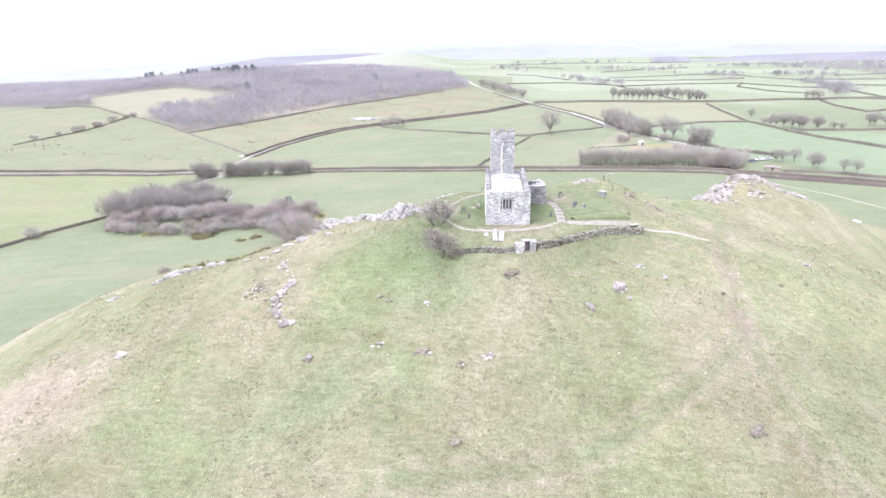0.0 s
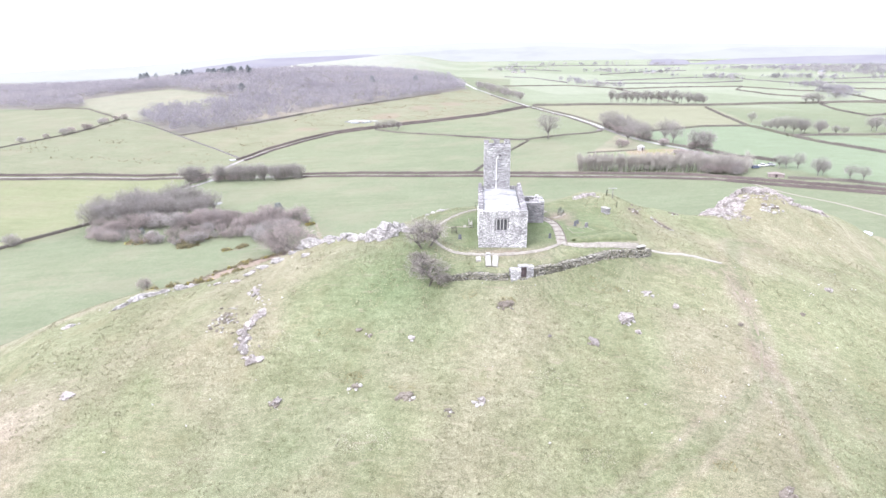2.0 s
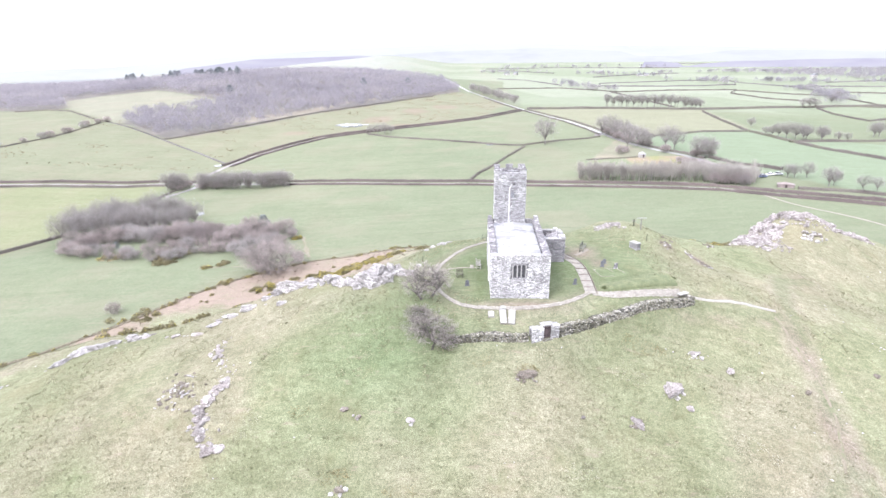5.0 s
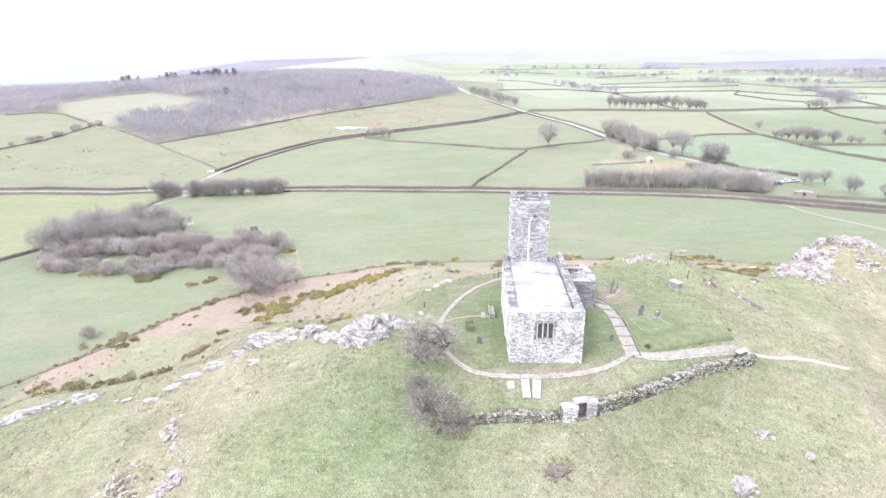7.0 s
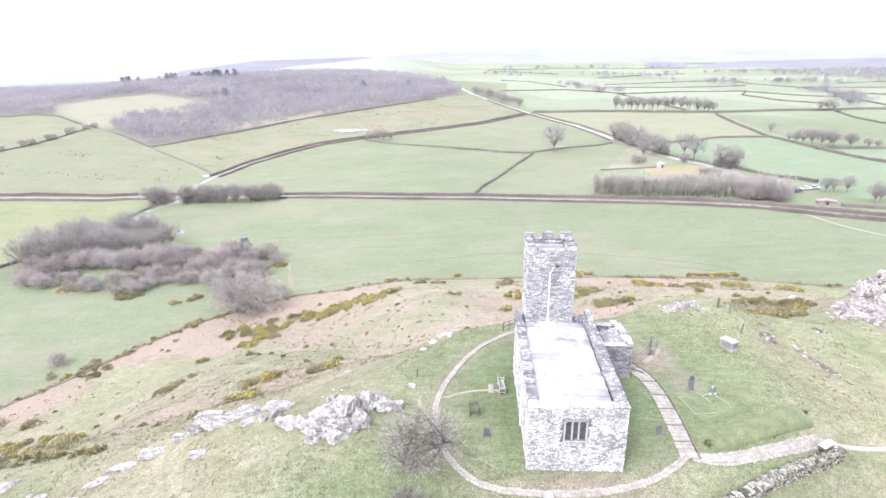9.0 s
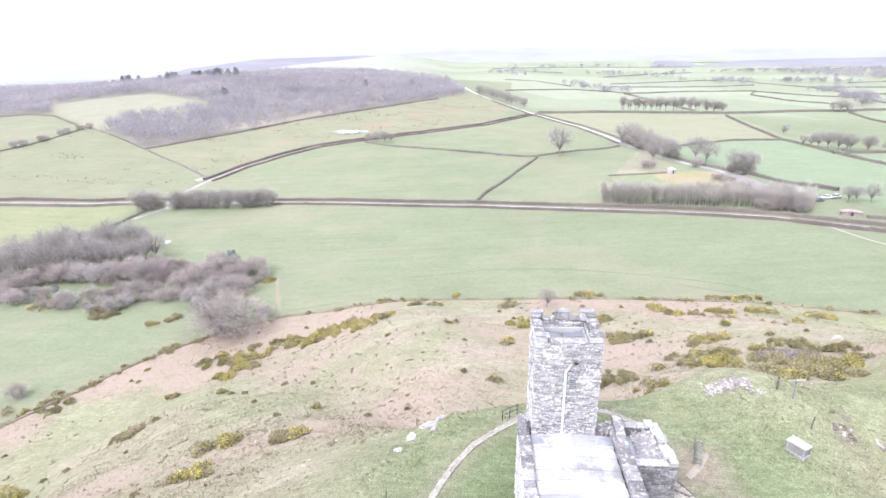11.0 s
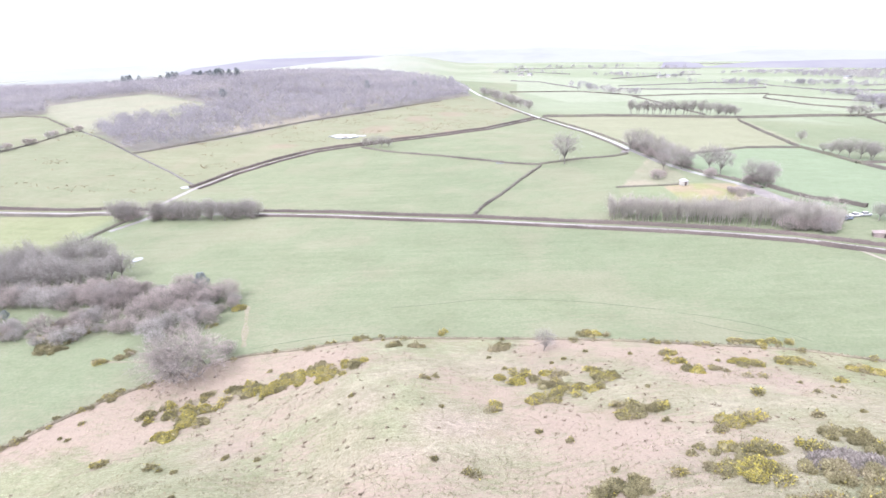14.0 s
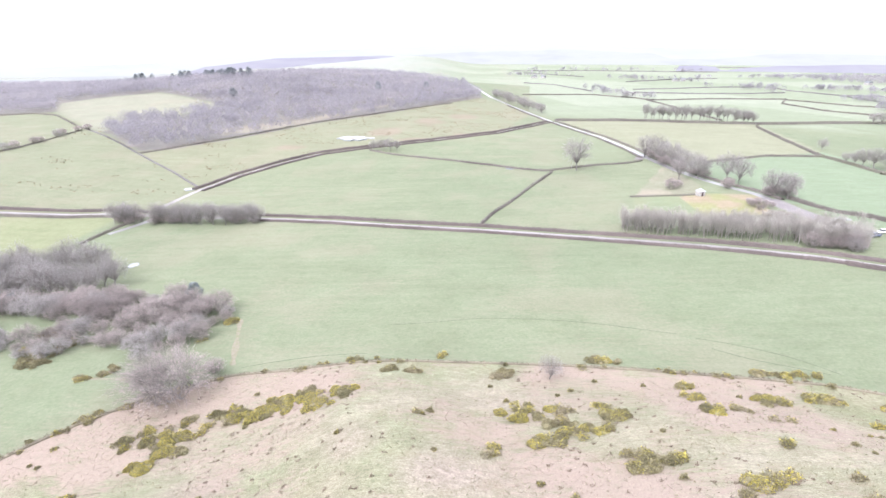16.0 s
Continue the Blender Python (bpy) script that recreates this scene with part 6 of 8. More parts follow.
for i in range(27):
    x = 146 + i * 3.0 + 2.2 * math.sin(i * 3.7)
    (settle if i < 3 else plant)(("tall", i % 3), x, 571 - 0.09 * (x - 146) + 3 * math.sin(i * 2.3), 1.45 + 0.22 * math.sin(i * 1.7), i * 0.9, 0.95, group="row of tall field trees")
for i, (x, y, s) in enumerate(((228, 562, 1.3), (233, 560, 1.5), (238, 562, 1.35), (242, 559, 1.2))):
    (settle if i == 0 else plant)(("oak", 3) if i == 0 else ("oak", i % 4), x, y, s, i, group="row of tall field trees")
for i in range(20):
    k = i / 19
    plant(("oak", i % 4), 50 - 50 * k + 2.0 * math.sin(i), 612 + 160 * k, 1.1 + 0.25 * math.sin(i * 3), i, 1.1, group="roadside trees")
for i, (x, y, s) in enumerate(((207, 352, 0.6), (211, 344, 0.9), (214, 338, 1.0), (217, 333, 1.0), (220, 329, 0.9), (224, 333, 0.9), (208, 345, 0.7), (230, 326, 0.9), (233, 330, 0.8), (240, 324, 0.6), (246, 324, 0.5), (222, 405, 0.7), (277, 345, 0.9), (282, 347, 1.0), (288, 343, 0.8), (296, 340, 0.7), (139, 198, 0.6), (143, 199, 0.55), (148, 198, 0.65), (146, 179, 0.75), (149, 181, 0.6), (156, 173, 0.55), (160, 171, 0.5), (353, 566, 1.0), (360, 566, 1.1), (367, 566, 0.9), (439, 650, 1.1), (420, 627, 0.9))):
    plant(("oak", i % 4), x, y, s * 1.25, i * 1.7, group="hedgerow trees")
rp = random.Random(77)
for i in range(270):
    k = rp.random()
    x, y = 48 + 68 * k, 206.5 - 25 * k + rp.uniform(0, 8 + 10 * k)
    (settle if i < 4 else plant)(("pole", i % 4), x, y, rp.uniform(0.7, 1.0), rp.uniform(0, 6), rp.uniform(1.1, 1.7), group="plantation beside the lane")
END = [(97, 187), (104, 183.5), (116, 183), (121, 187), (130, 204), (124, 208), (111, 203), (101, 196)]
for i, (x, y) in enumerate(scatter(END, 46, rp, 1.6)):
    plant(("pole", i % 4), x, y, rp.uniform(0.6, 0.85), rp.uniform(0, 6), rp.uniform(1.5, 2.0), group="scrub at the plantation end", label="bushy bare sapling at the end of a plantation")
for i in range(9):
    plant(("bush", i % 4), rp.uniform(98, 118), rp.uniform(182, 187), rp.uniform(0.9, 1.4), rp.uniform(0, 6), group="scrub at the plantation end")
for i, (x, y) in enumerate(scatter([(108, 250), (113.5, 243), (111, 224), (112, 211), (106, 212), (105, 236)], 14, rp, 2.6) + [(121, 258.5), (124, 259), (127, 258), (129.5, 257), (122.5, 261)] + scatter([(95, 372), (101, 372), (106, 340), (106, 312), (110, 290), (104, 290), (99, 315)], 22, rp, 2.5) + [(84, 272), (88, 276), (112, 278), (109, 272)]):
    plant(("bush", (2, 3, 0)[i % 3]), x, y, rp.uniform(0.5, 0.8) if y < 256 else rp.uniform(0.9, 1.35), rp.uniform(0, 6), group="scrub beside the road", label="bare brown roadside shrub in winter")
for i, (x, y) in enumerate(((-328, 335), (-325, 350), (-324, 357), (-323.6, 374), (-324, 380), (-327, 400), (-330, 409), (-331, 426), (-327, 433), (-334, 318))):
    plant(("bush", i % 4), x, y, rp.uniform(1.0, 1.5), i, group="hedge trees above the pasture")
# trees round the lane junction
for i in range(22):
    plant(("bush", i % 4), rp.choice((rp.uniform(-169, -160), rp.uniform(-152, -103), rp.uniform(-152, -103))), 236 + rp.uniform(-2.5, 2.5), rp.uniform(0.8, 1.3), rp.uniform(0, 6), group="trees round the lane junction", label="bare shrub crowding a lane hedge")
for i in range(34):
    k = i / 33
    x, y = -170 + 68 * k, 236 - 1.5 * k + rp.uniform(-3, 3)
    if -161 < x < -152:
        continue
    plant(("oak", i % 4), x, y, rp.uniform(0.8, 1.1), rp.uniform(0, 6), 0.85, group="trees round the lane junction")
# copse and scrub below the hill
COPSE = [(-163, 143), (-172, 158), (-160, 174), (-150, 180), (-128, 174), (-119, 164), (-119, 155), (-146, 151)]
SCRUB = [(-162, 134), (-158, 142), (-150, 146), (-135, 150), (-114, 152), (-94, 151), (-72, 143), (-66, 130), (-73, 121), (-80, 115), (-89, 121), (-100, 124), (-104, 114), (-118, 119), (-132, 121), (-146, 126)]
GLADE = [(-145, 134), (-143, 140), (-124, 140), (-117, 133), (-116, 128), (-130, 127)]


for i, (x, y) in enumerate(scatter(COPSE, 52, rp, 4.4)):
    plant(("oak", i % 4), x, y, rp.choice((0.8, 1.0, 1.2, 1.4)), rp.uniform(0, 6), 0.9, group="copse below the hill", label="bare grey tree crowded in a copse")
for i, (x, y) in enumerate(scatter(SCRUB, 125, rp, 2.9, GLADE)):
    (settle if i < 4 else plant)(("bush", i % 4), x, y, rp.choice((0.6, 0.8, 1.0, 1.25)) if y < 136 else rp.choice((0.8, 1.0, 1.3, 1.6)), rp.uniform(0, 6), rp.uniform(0.85, 1.15), group="scrub below the hill")
for x, y, s, w in ((-70.0, 103.5, 0.75, 0.9), (-60, 111, 0.42, 1.0)):
    plant("fan", x, y, s, x, w, group="trees on the field bank", label="spreading bare tree rooted in the field bank")
for x, y, s in ((-100, 76, 0.8), (-113, 156, 0.8), (-186, 128, 1.3), (-196, 120, 1.0)):
    plant(("bush", int(s * 10) % 4), x, y, s, x, label="lone bare sapling at a field edge")


# pines and a holly: dark evergreens
def pine(seed, height, spread):
    rng = np.random.default_rng(seed)
    t = thing("pine_tree", "dark evergreen standing above bare woodland", "tree")
    part_of("trunk", mesh_of("trunk", *tubes([(0, 0, -0.4, 0, 0, height * 0.5, 0.22, 0.16), (0, 0, height * 0.5, 0, 0, height * 0.97, 0.16, 0.03)]), M_BARK), None, t)
    n = 1100
    u = rng.uniform(-1, 1, n)
    z = height * (0.6 + 0.4 * u)
    r = spread / 2 * np.sqrt(np.maximum(1 - u * u, 0.02)) * np.sqrt(rng.uniform(0.15, 1, n)) * (1 + 0.25 * np.sin(5 * u + 2))
    a = rng.uniform(0, 6.28, n)
    p = np.stack([r * np.cos(a), r * np.sin(a), z], 1)
    d = np.stack([np.cos(a), np.sin(a), rng.uniform(-0.4, 0.5, n)], 1) + rng.normal(size=(n, 3)) * 0.4
    d /= np.linalg.norm(d, axis=1)[:, None]
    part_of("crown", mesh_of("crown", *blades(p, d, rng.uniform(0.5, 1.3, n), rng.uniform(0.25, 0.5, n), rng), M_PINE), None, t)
    tagged(t.children[-1], kind="stuff")
    return t


placed["pine"] = pine(5, 13, 6)
settle("pine", -150, 735, 1.1)
for i in range(34):
    x, r = ((-572, 18), (-503, 14), (-452, 14), (-424, 12), (-395, 14), (-424, 12))[i % 6]
    plant("pine", x + rp.uniform(-r, r), rp.uniform(885, 915), rp.uniform(0.9, 1.3), rp.uniform(0, 6), rp.uniform(0.8, 1.1), group="pines above the wood")
for x, y, s in ((-85, 149, 0.5), (-135, 133, 0.25), (-140, 146, 0.4), (-300, 640, 0.9), (-95, 800, 0.9)):
    plant("pine", x, y, s, x, 1.3, label="small dark evergreen in bare scrub")


# the far wood: one mass of bare crowns
def wood():
    rng = np.random.default_rng(11)
    forms = []
    for i in range(4):
        forms.append(grow(np.random.default_rng(300 + i), 1, 10.0, 8.0, 0.1, 9, 5, 5, 0.20, 1.5)[1])
    for i in range(4):
        forms.append(grow(np.random.default_rng(310 + i), 1, 10.0, 9.0, 0.1, 7, 4, 3, 0.36, 2.0)[1])
    x, y = rng.uniform(-1300, -20, 30000), rng.uniform(360, 1300, 30000)
    ok = inside(x, y, WOOD) & ~inside(x, y, CLEARING) & (~inside(x, y, RIDE) | (rng.uniform(size=len(x)) < 0.3))
    ok &= (np.hypot(x, y) < 900) | (rng.uniform(size=len(x)) < 0.5)
    x, y = x[ok][:10500], y[ok][:10500]
    z = ground_z(x, y)
    Vs, Fs, at = [], [], 0
    near = np.hypot(x, y) < 720
    pick = np.arange(len(x)) % 4 + np.where(near, 0, 4)
    for k in range(8):
        V, F = forms[k]
        xs, ys, zs = x[pick == k], y[pick == k], z[pick == k]
        s = rng.uniform(0.65, 1.2, len(xs))
        a = rng.uniform(0, 6.28, len(xs))
        ca, sa = np.cos(a)[:, None], np.sin(a)[:, None]
        P = np.stack([(V[:, 0] * ca - V[:, 1] * sa) * s[:, None] + xs[:, None], (V[:, 0] * sa + V[:, 1] * ca) * s[:, None] + ys[:, None], V[:, 2] * s[:, None] + zs[:, None]], -1)
        Vs.append(P.reshape(-1, 3))
        Fs.append((F[None] + (np.arange(len(xs)) * len(V))[:, None, None]).reshape(-1, 3) + at)
        at += P.shape[0] * P.shape[1]
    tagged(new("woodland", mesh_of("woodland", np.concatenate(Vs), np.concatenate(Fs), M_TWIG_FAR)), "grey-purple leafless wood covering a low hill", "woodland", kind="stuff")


wood()


# hedges: an uneven core on a bank, bristling with twigs
def hedge(pts, tall, thick, seed, mat=None, label="clipped winter hedge on an earth bank", shift=0.0, dense=14, bank=0.5, gaps=0.0):
    mat = mat or M_HEDGE
    height, width = tall * 0.72, thick * 0.72
    rng = np.random.default_rng(seed)
    length = sum(math.dist(a, b) for a, b in zip(pts[:-1], pts[1:]))
    step = 1.2 if length < 700 else 2.4
    q, d = along(pts, step)
    side = np.stack([-d[:, 1], d[:, 0]], 1)
    q = q + side * shift
    n = len(q)
    s = np.arange(n) * step
    hh = height * (0.75 + 0.5 * fbm(s, np.zeros(n), 9, seed))
    if gaps:
        hh = np.where(vnoise(s, np.zeros(n), 14, seed + 3) < gaps, 0.3, hh)
    prof = [(-0.75, -0.4), (-0.55, bank), (-0.42, None), (0.0, None), (0.42, None), (0.55, bank), (0.75, -0.4)]
    rows = []
    for o, h in prof:
        w = width * (o + 0.12 * (rng.uniform(-1, 1, n) if h is None else 0))
        p = q + side * np.reshape(w, (-1, 1))
        top = hh * (0.86 if abs(o) > 0.1 else 1.0) * rng.uniform(0.85, 1.1, n) if h is None else np.full(n, h)
        rows.append(np.c_[p, ground_z(p[:, 0], p[:, 1]) + top])
    V = np.stack(rows, 1)
    m = len(prof)
    i = (np.arange(n - 1)[:, None] * m + np.arange(m - 1)).ravel()
    F = np.stack([i + m, i + m + 1, i + 1, i], 1)
    count = int(length * dense)
    k = rng.integers(0, n, count)
    p = q[k] + side[k] * rng.uniform(-0.5, 0.5, (count, 1)) * width + d[k] * rng.uniform(-0.5, 0.5, (count, 1)) * step
    z = ground_z(p[:, 0], p[:, 1]) + hh[k] * rng.uniform(0.35, 1.0, count)
    dv = np.c_[rng.normal(size=(count, 2)) * 0.7, rng.uniform(0.1, 1.2, count)]
    dv /= np.linalg.norm(dv, axis=1)[:, None]
    big = 1.0 if step < 2 else 1.8
    bv, bf = blades(np.c_[p, z], dv, rng.uniform(0.3, 0.8, count) * big, rng.uniform(0.08, 0.2, count) * big, rng)
    me = mesh_of("hedge", np.concatenate([V.reshape(-1, 3), bv]), [F, bf + n * m], mat)
    return tagged(new("hedge", me), label, "hedge", kind="stuff")


hedge(LANE[:6], 1.9, 1.8, 1, M_HEDGE_BROWN, "flailed brown hedge along the lane", 4.6)
hedge(LANE[:6], 1.6, 1.6, 2, M_HEDGE, "flailed hedge along the lane", -4.4)
hedge(LANE[6:], 1.7, 1.9, 3, M_HEDGE_BROWN, "dark flailed hedge along the lane", 4.2)
hedge(LANE[6:14], 1.25, 1.4, 4, M_HEDGE_BROWN, "low flailed hedge along the lane", -3.4)
hedge(LANE[13:], 1.7, 1.8, 44, M_HEDGE_BROWN, "red-brown hedge along the lane", -3.8)
hedge(SIDE_LANE[1:], 1.9, 1.9, 5, M_HEDGE_BROWN, "tall brown hedge along the side lane", 3.2)
hedge(SIDE_LANE[1:], 1.4, 1.6, 6, M_HEDGE_BROWN, "brown hedge along the side lane", -3.2)
hedge(HIGH_ROAD[3:10], 1.3, 1.5, 7, M_HEDGE, "low hedge beside the high road", -4.2)
hedge(HIGH_ROAD[5:16], 1.5, 1.8, 8, M_HEDGE, "hedge beside the high road", 4.6)
for n_, (pts, h) in enumerate((
        ([(-86, 389), (-65, 375), (-26, 357), (11, 333), (30, 323), (59, 336), (79, 340), (89, 348)], 1.3), ([(33, 320), (20, 288), (8, 255), (0, 236), (-5, 219)], 1.2),
        ([(58, 553), (145, 562), (245, 551), (358, 572), (520, 590)], 1.8), ([(60, 563), (145, 572), (245, 561), (358, 582), (520, 600)], 1.6),
        ([(241, 548), (233, 528), (206, 375), (208, 323), (210, 287), (216, 266), (222, 240), (240, 205)], 2.0), ([(125, 345), (169, 371), (206, 374)], 1.6), ([(206, 319), (229, 321), (255, 321), (275, 324), (330, 332)], 1.8),
        ([(40, 829), (147, 895), (203, 857), (221, 823)], 2.0), ([(212, 822), (219, 722), (220, 609), (222, 580)], 1.8), ([(212, 822), (312, 864), (422, 873)], 2.2), ([(232, 985), (348, 972), (482, 1007)], 2.4), ([(250, 1069), (435, 1162), (530, 1168)], 2.4),
        ([(57, 1157), (115, 1150), (160, 978)], 2.4), ([(298, 1344), (442, 1472), (559, 1513)], 3.0), ([(91, 1849), (239, 1594)], 3.0), ([(422, 873), (381, 800), (380, 699), (406, 643)], 2.0), ([(416, 860), (453, 769), (485, 731)], 2.0), ([(485, 731), (462, 639), (449, 582), (520, 560)], 2.0),
        ([(363, 557), (400, 590), (439, 560), (520, 540)], 1.8), ([(363, 557), (343, 497), (338, 441), (367, 457), (430, 470)], 1.8), ([(530, 1168), (520, 1063), (537, 948), (523, 810)], 2.2), ([(523, 810), (640, 720), (760, 690)], 2.4), ([(537, 948), (700, 900), (840, 880)], 2.4),
        ([(127.6, 255), (130.8, 240), (134.5, 230), (142, 226), (147, 217)], 1.9), ([(131, 174.5), (141, 171.5), (150, 168), (160, 160), (180, 150)], 1.5),
        ([(-476, 512), (-449, 523), (-415, 510), (-342, 444), (-326, 433)], 1.6), ([(-326, 433), (-282, 397), (-238, 360), (-194, 325), (-162, 295)], 0.55), ([(-238, 360), (-220, 386), (-199, 415), (-154, 503), (-95, 599), (-50, 672)], 1.3), ([(-167, 208), (-166, 229), (-164, 238)], 1.2), ([(-191, 117), (-186, 134), (-174, 157)], 1.6), ([(-420, 60), (-300, 90), (-191, 117)], 1.6),
        ([(700, 1900), (300, 2050), (60, 2000)], 3.5), ([(1000, 1500), (1300, 1900), (900, 2500)], 3.5), ([(664, 1044), (900, 1100), (1300, 1000)], 3.0), 
        ([(-336, 300), (-328, 335), (-324, 353), (-323.6, 378), (-328, 407), (-331, 431)], 1.1), ([(62, 258.5), (83, 258), (91, 259)], 0.7))):
    # far hedges and the lowest ones get the haze-lightened colour
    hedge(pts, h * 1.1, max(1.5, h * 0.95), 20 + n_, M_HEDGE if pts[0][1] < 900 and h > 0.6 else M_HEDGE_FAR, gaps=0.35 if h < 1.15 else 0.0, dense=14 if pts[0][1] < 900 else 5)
hedge(FIELD_BANK, 0.42, 0.9, 60, M_BANK, "low bank of earth and brambles at the hill foot", bank=0.18, dense=14, gaps=0.55)
# far hedgerow trees and copses, too many and far to count
def far_trees():
    rng = np.random.default_rng(71)
    w, c = grow(np.random.default_rng(305), 1, 10.0, 9.0, 0.03, 8, 5, 5, 0.34, 2.0)
    spots = []
    thin = 0.85
    for pts, count in (([(440, 1000), (482, 1007)], 5), ([(298, 1344), (442, 1472), (559, 1513)], 16), ([(435, 1162), (530, 1168)], 8), ([(485, 731), (470, 690), (462, 640)], 14), ([(523, 850), (513, 810), (490, 735)], 16), ([(91, 1849), (239, 1594)], 14), ([(700, 1900), (300, 2050), (60, 2000)], 40), ([(840, 900), (1000, 1000), (1300, 1000)], 60), ([(560, 1090), (640, 1080)], 14), ([(-505, 1475), (-330, 1512)], 12), ([(30, 1650), (130, 1620)], 26)):
        q, _ = along(pts, 1.0)
        count = int(count * thin)
        k = rng.integers(0, len(q), count)
        spots.append(q[k] + rng.normal(size=(count, 2)) * 3)
    far = np.stack([rng.uniform(520, 2600, 9000), rng.uniform(1100, 2300, 9000)], 1)
    spots.append(far[inside(far[:, 0], far[:, 1], [(602, 1529), (706, 1475), (737, 1386), (781, 1284), (770, 1147), (840, 1130), (1300, 1150), (1900, 1250), (1700, 1500), (1100, 1560), (700, 1600)])][:2600])
    for x, y, n_, r in ((173, 1001, 10, 8), (184, 927, 12, 10), (199, 860, 9, 8), (220, 858, 8, 8), (341, 1495, 26, 26), (525, 1524, 8, 9), (498, 1110, 22, 22), (420, 1165, 3, 8), (585, 1092, 10, 10), (613, 1084, 10, 10), (513, 847, 14, 12), (468, 714, 16, 12), (425, 628, 6, 5), (445, 1360, 8, 10), (650, 1040, 20, 24), (760, 1010, 26, 30)):
        spots.append(np.array([[x, y]]) + rng.normal(size=(n_, 2)) * r * np.array([1, 0.4]))
    P = np.concatenate(spots)
    z = ground_z(P[:, 0], P[:, 1])
    s = rng.uniform(0.8, 1.4, len(P)) * np.where(P[:, 1] > 1700, 1.2, 0.9)
    a = rng.uniform(0, 6.28, len(P))
    V = c[0]
    ca, sa = np.cos(a)[:, None], np.sin(a)[:, None]
    Q = np.stack([(V[:, 0] * ca - V[:, 1] * sa) * s[:, None] + P[:, :1], (V[:, 0] * sa + V[:, 1] * ca) * s[:, None] + P[:, 1:], V[:, 2] * s[:, None] + z[:, None]], -1)
    F = c[1][None] + (np.arange(len(P)) * len(V))[:, None, None]
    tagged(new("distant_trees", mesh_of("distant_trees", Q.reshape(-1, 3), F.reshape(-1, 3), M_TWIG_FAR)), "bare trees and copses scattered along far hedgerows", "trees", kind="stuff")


far_trees()


# gorse
def gorse(seed, flowers):
    rng = np.random.default_rng(seed)
    t = thing("gorse_bush", "rounded gorse bush crowned with yellow flowers on the hillside" if flowers > 150 else "brown-green gorse bush with hardly a flower", "gorse bush")
    n = 1500
    lobes = [(rng.uniform(-0.7, 0.7), rng.uniform(-0.6, 0.6), rng.uniform(0.5, 0.85)) for _ in range(6)]
    k = rng.integers(0, len(lobes), n)
    c = np.array(lobes)[k]
    v = rng.normal(size=(n, 3))
    v /= np.linalg.norm(v, axis=1)[:, None]
    v[:, 2] = np.abs(v[:, 2])
    p = np.c_[c[:, :2], np.full(n, 0.05)] + v * (c[:, 2:] * rng.uniform(0.72, 1.0, (n, 1))) * np.array([1, 1, 1.05])
    d = v + rng.normal(size=(n, 3)) * 0.6
    d /= np.linalg.norm(d, axis=1)[:, None]
    part_of("foliage", mesh_of("foliage", *blades(p, d, rng.uniform(0.12, 0.32, n), rng.uniform(0.04, 0.10, n), rng), M_GORSE), None, t)
    tagged(t.children[-1], kind="stuff")
    core = bmesh.new()
    for x, y, r in lobes:
        made = bmesh.ops.create_icosphere(core, subdivisions=2, radius=r * 0.78)["verts"]
        for w in made:
            w.co = Vector((w.co.x + x, w.co.y + y, max(w.co.z, -0.2) + 0.05)) * (1 + 0.08 * noise.noise(w.co * 4))
    part("bush_core", core, M_GORSE, t)
    tagged(t.children[-1], kind="stuff")
    if flowers:
        top = p[(v[:, 2] > 0.15)][:flowers]
        dd = rng.normal(size=top.shape) + np.array([0, 0, 0.8])
        dd /= np.linalg.norm(dd, axis=1)[:, None]
        part_of("blossom", mesh_of("flowers", *blades(top * 1.04, dd, rng.uniform(0.08, 0.16, len(top)), rng.uniform(0.07, 0.13, len(top)), rng), M_GORSE_FLOWER), None, t)
        tagged(t.children[-1], kind="stuff")
    return t


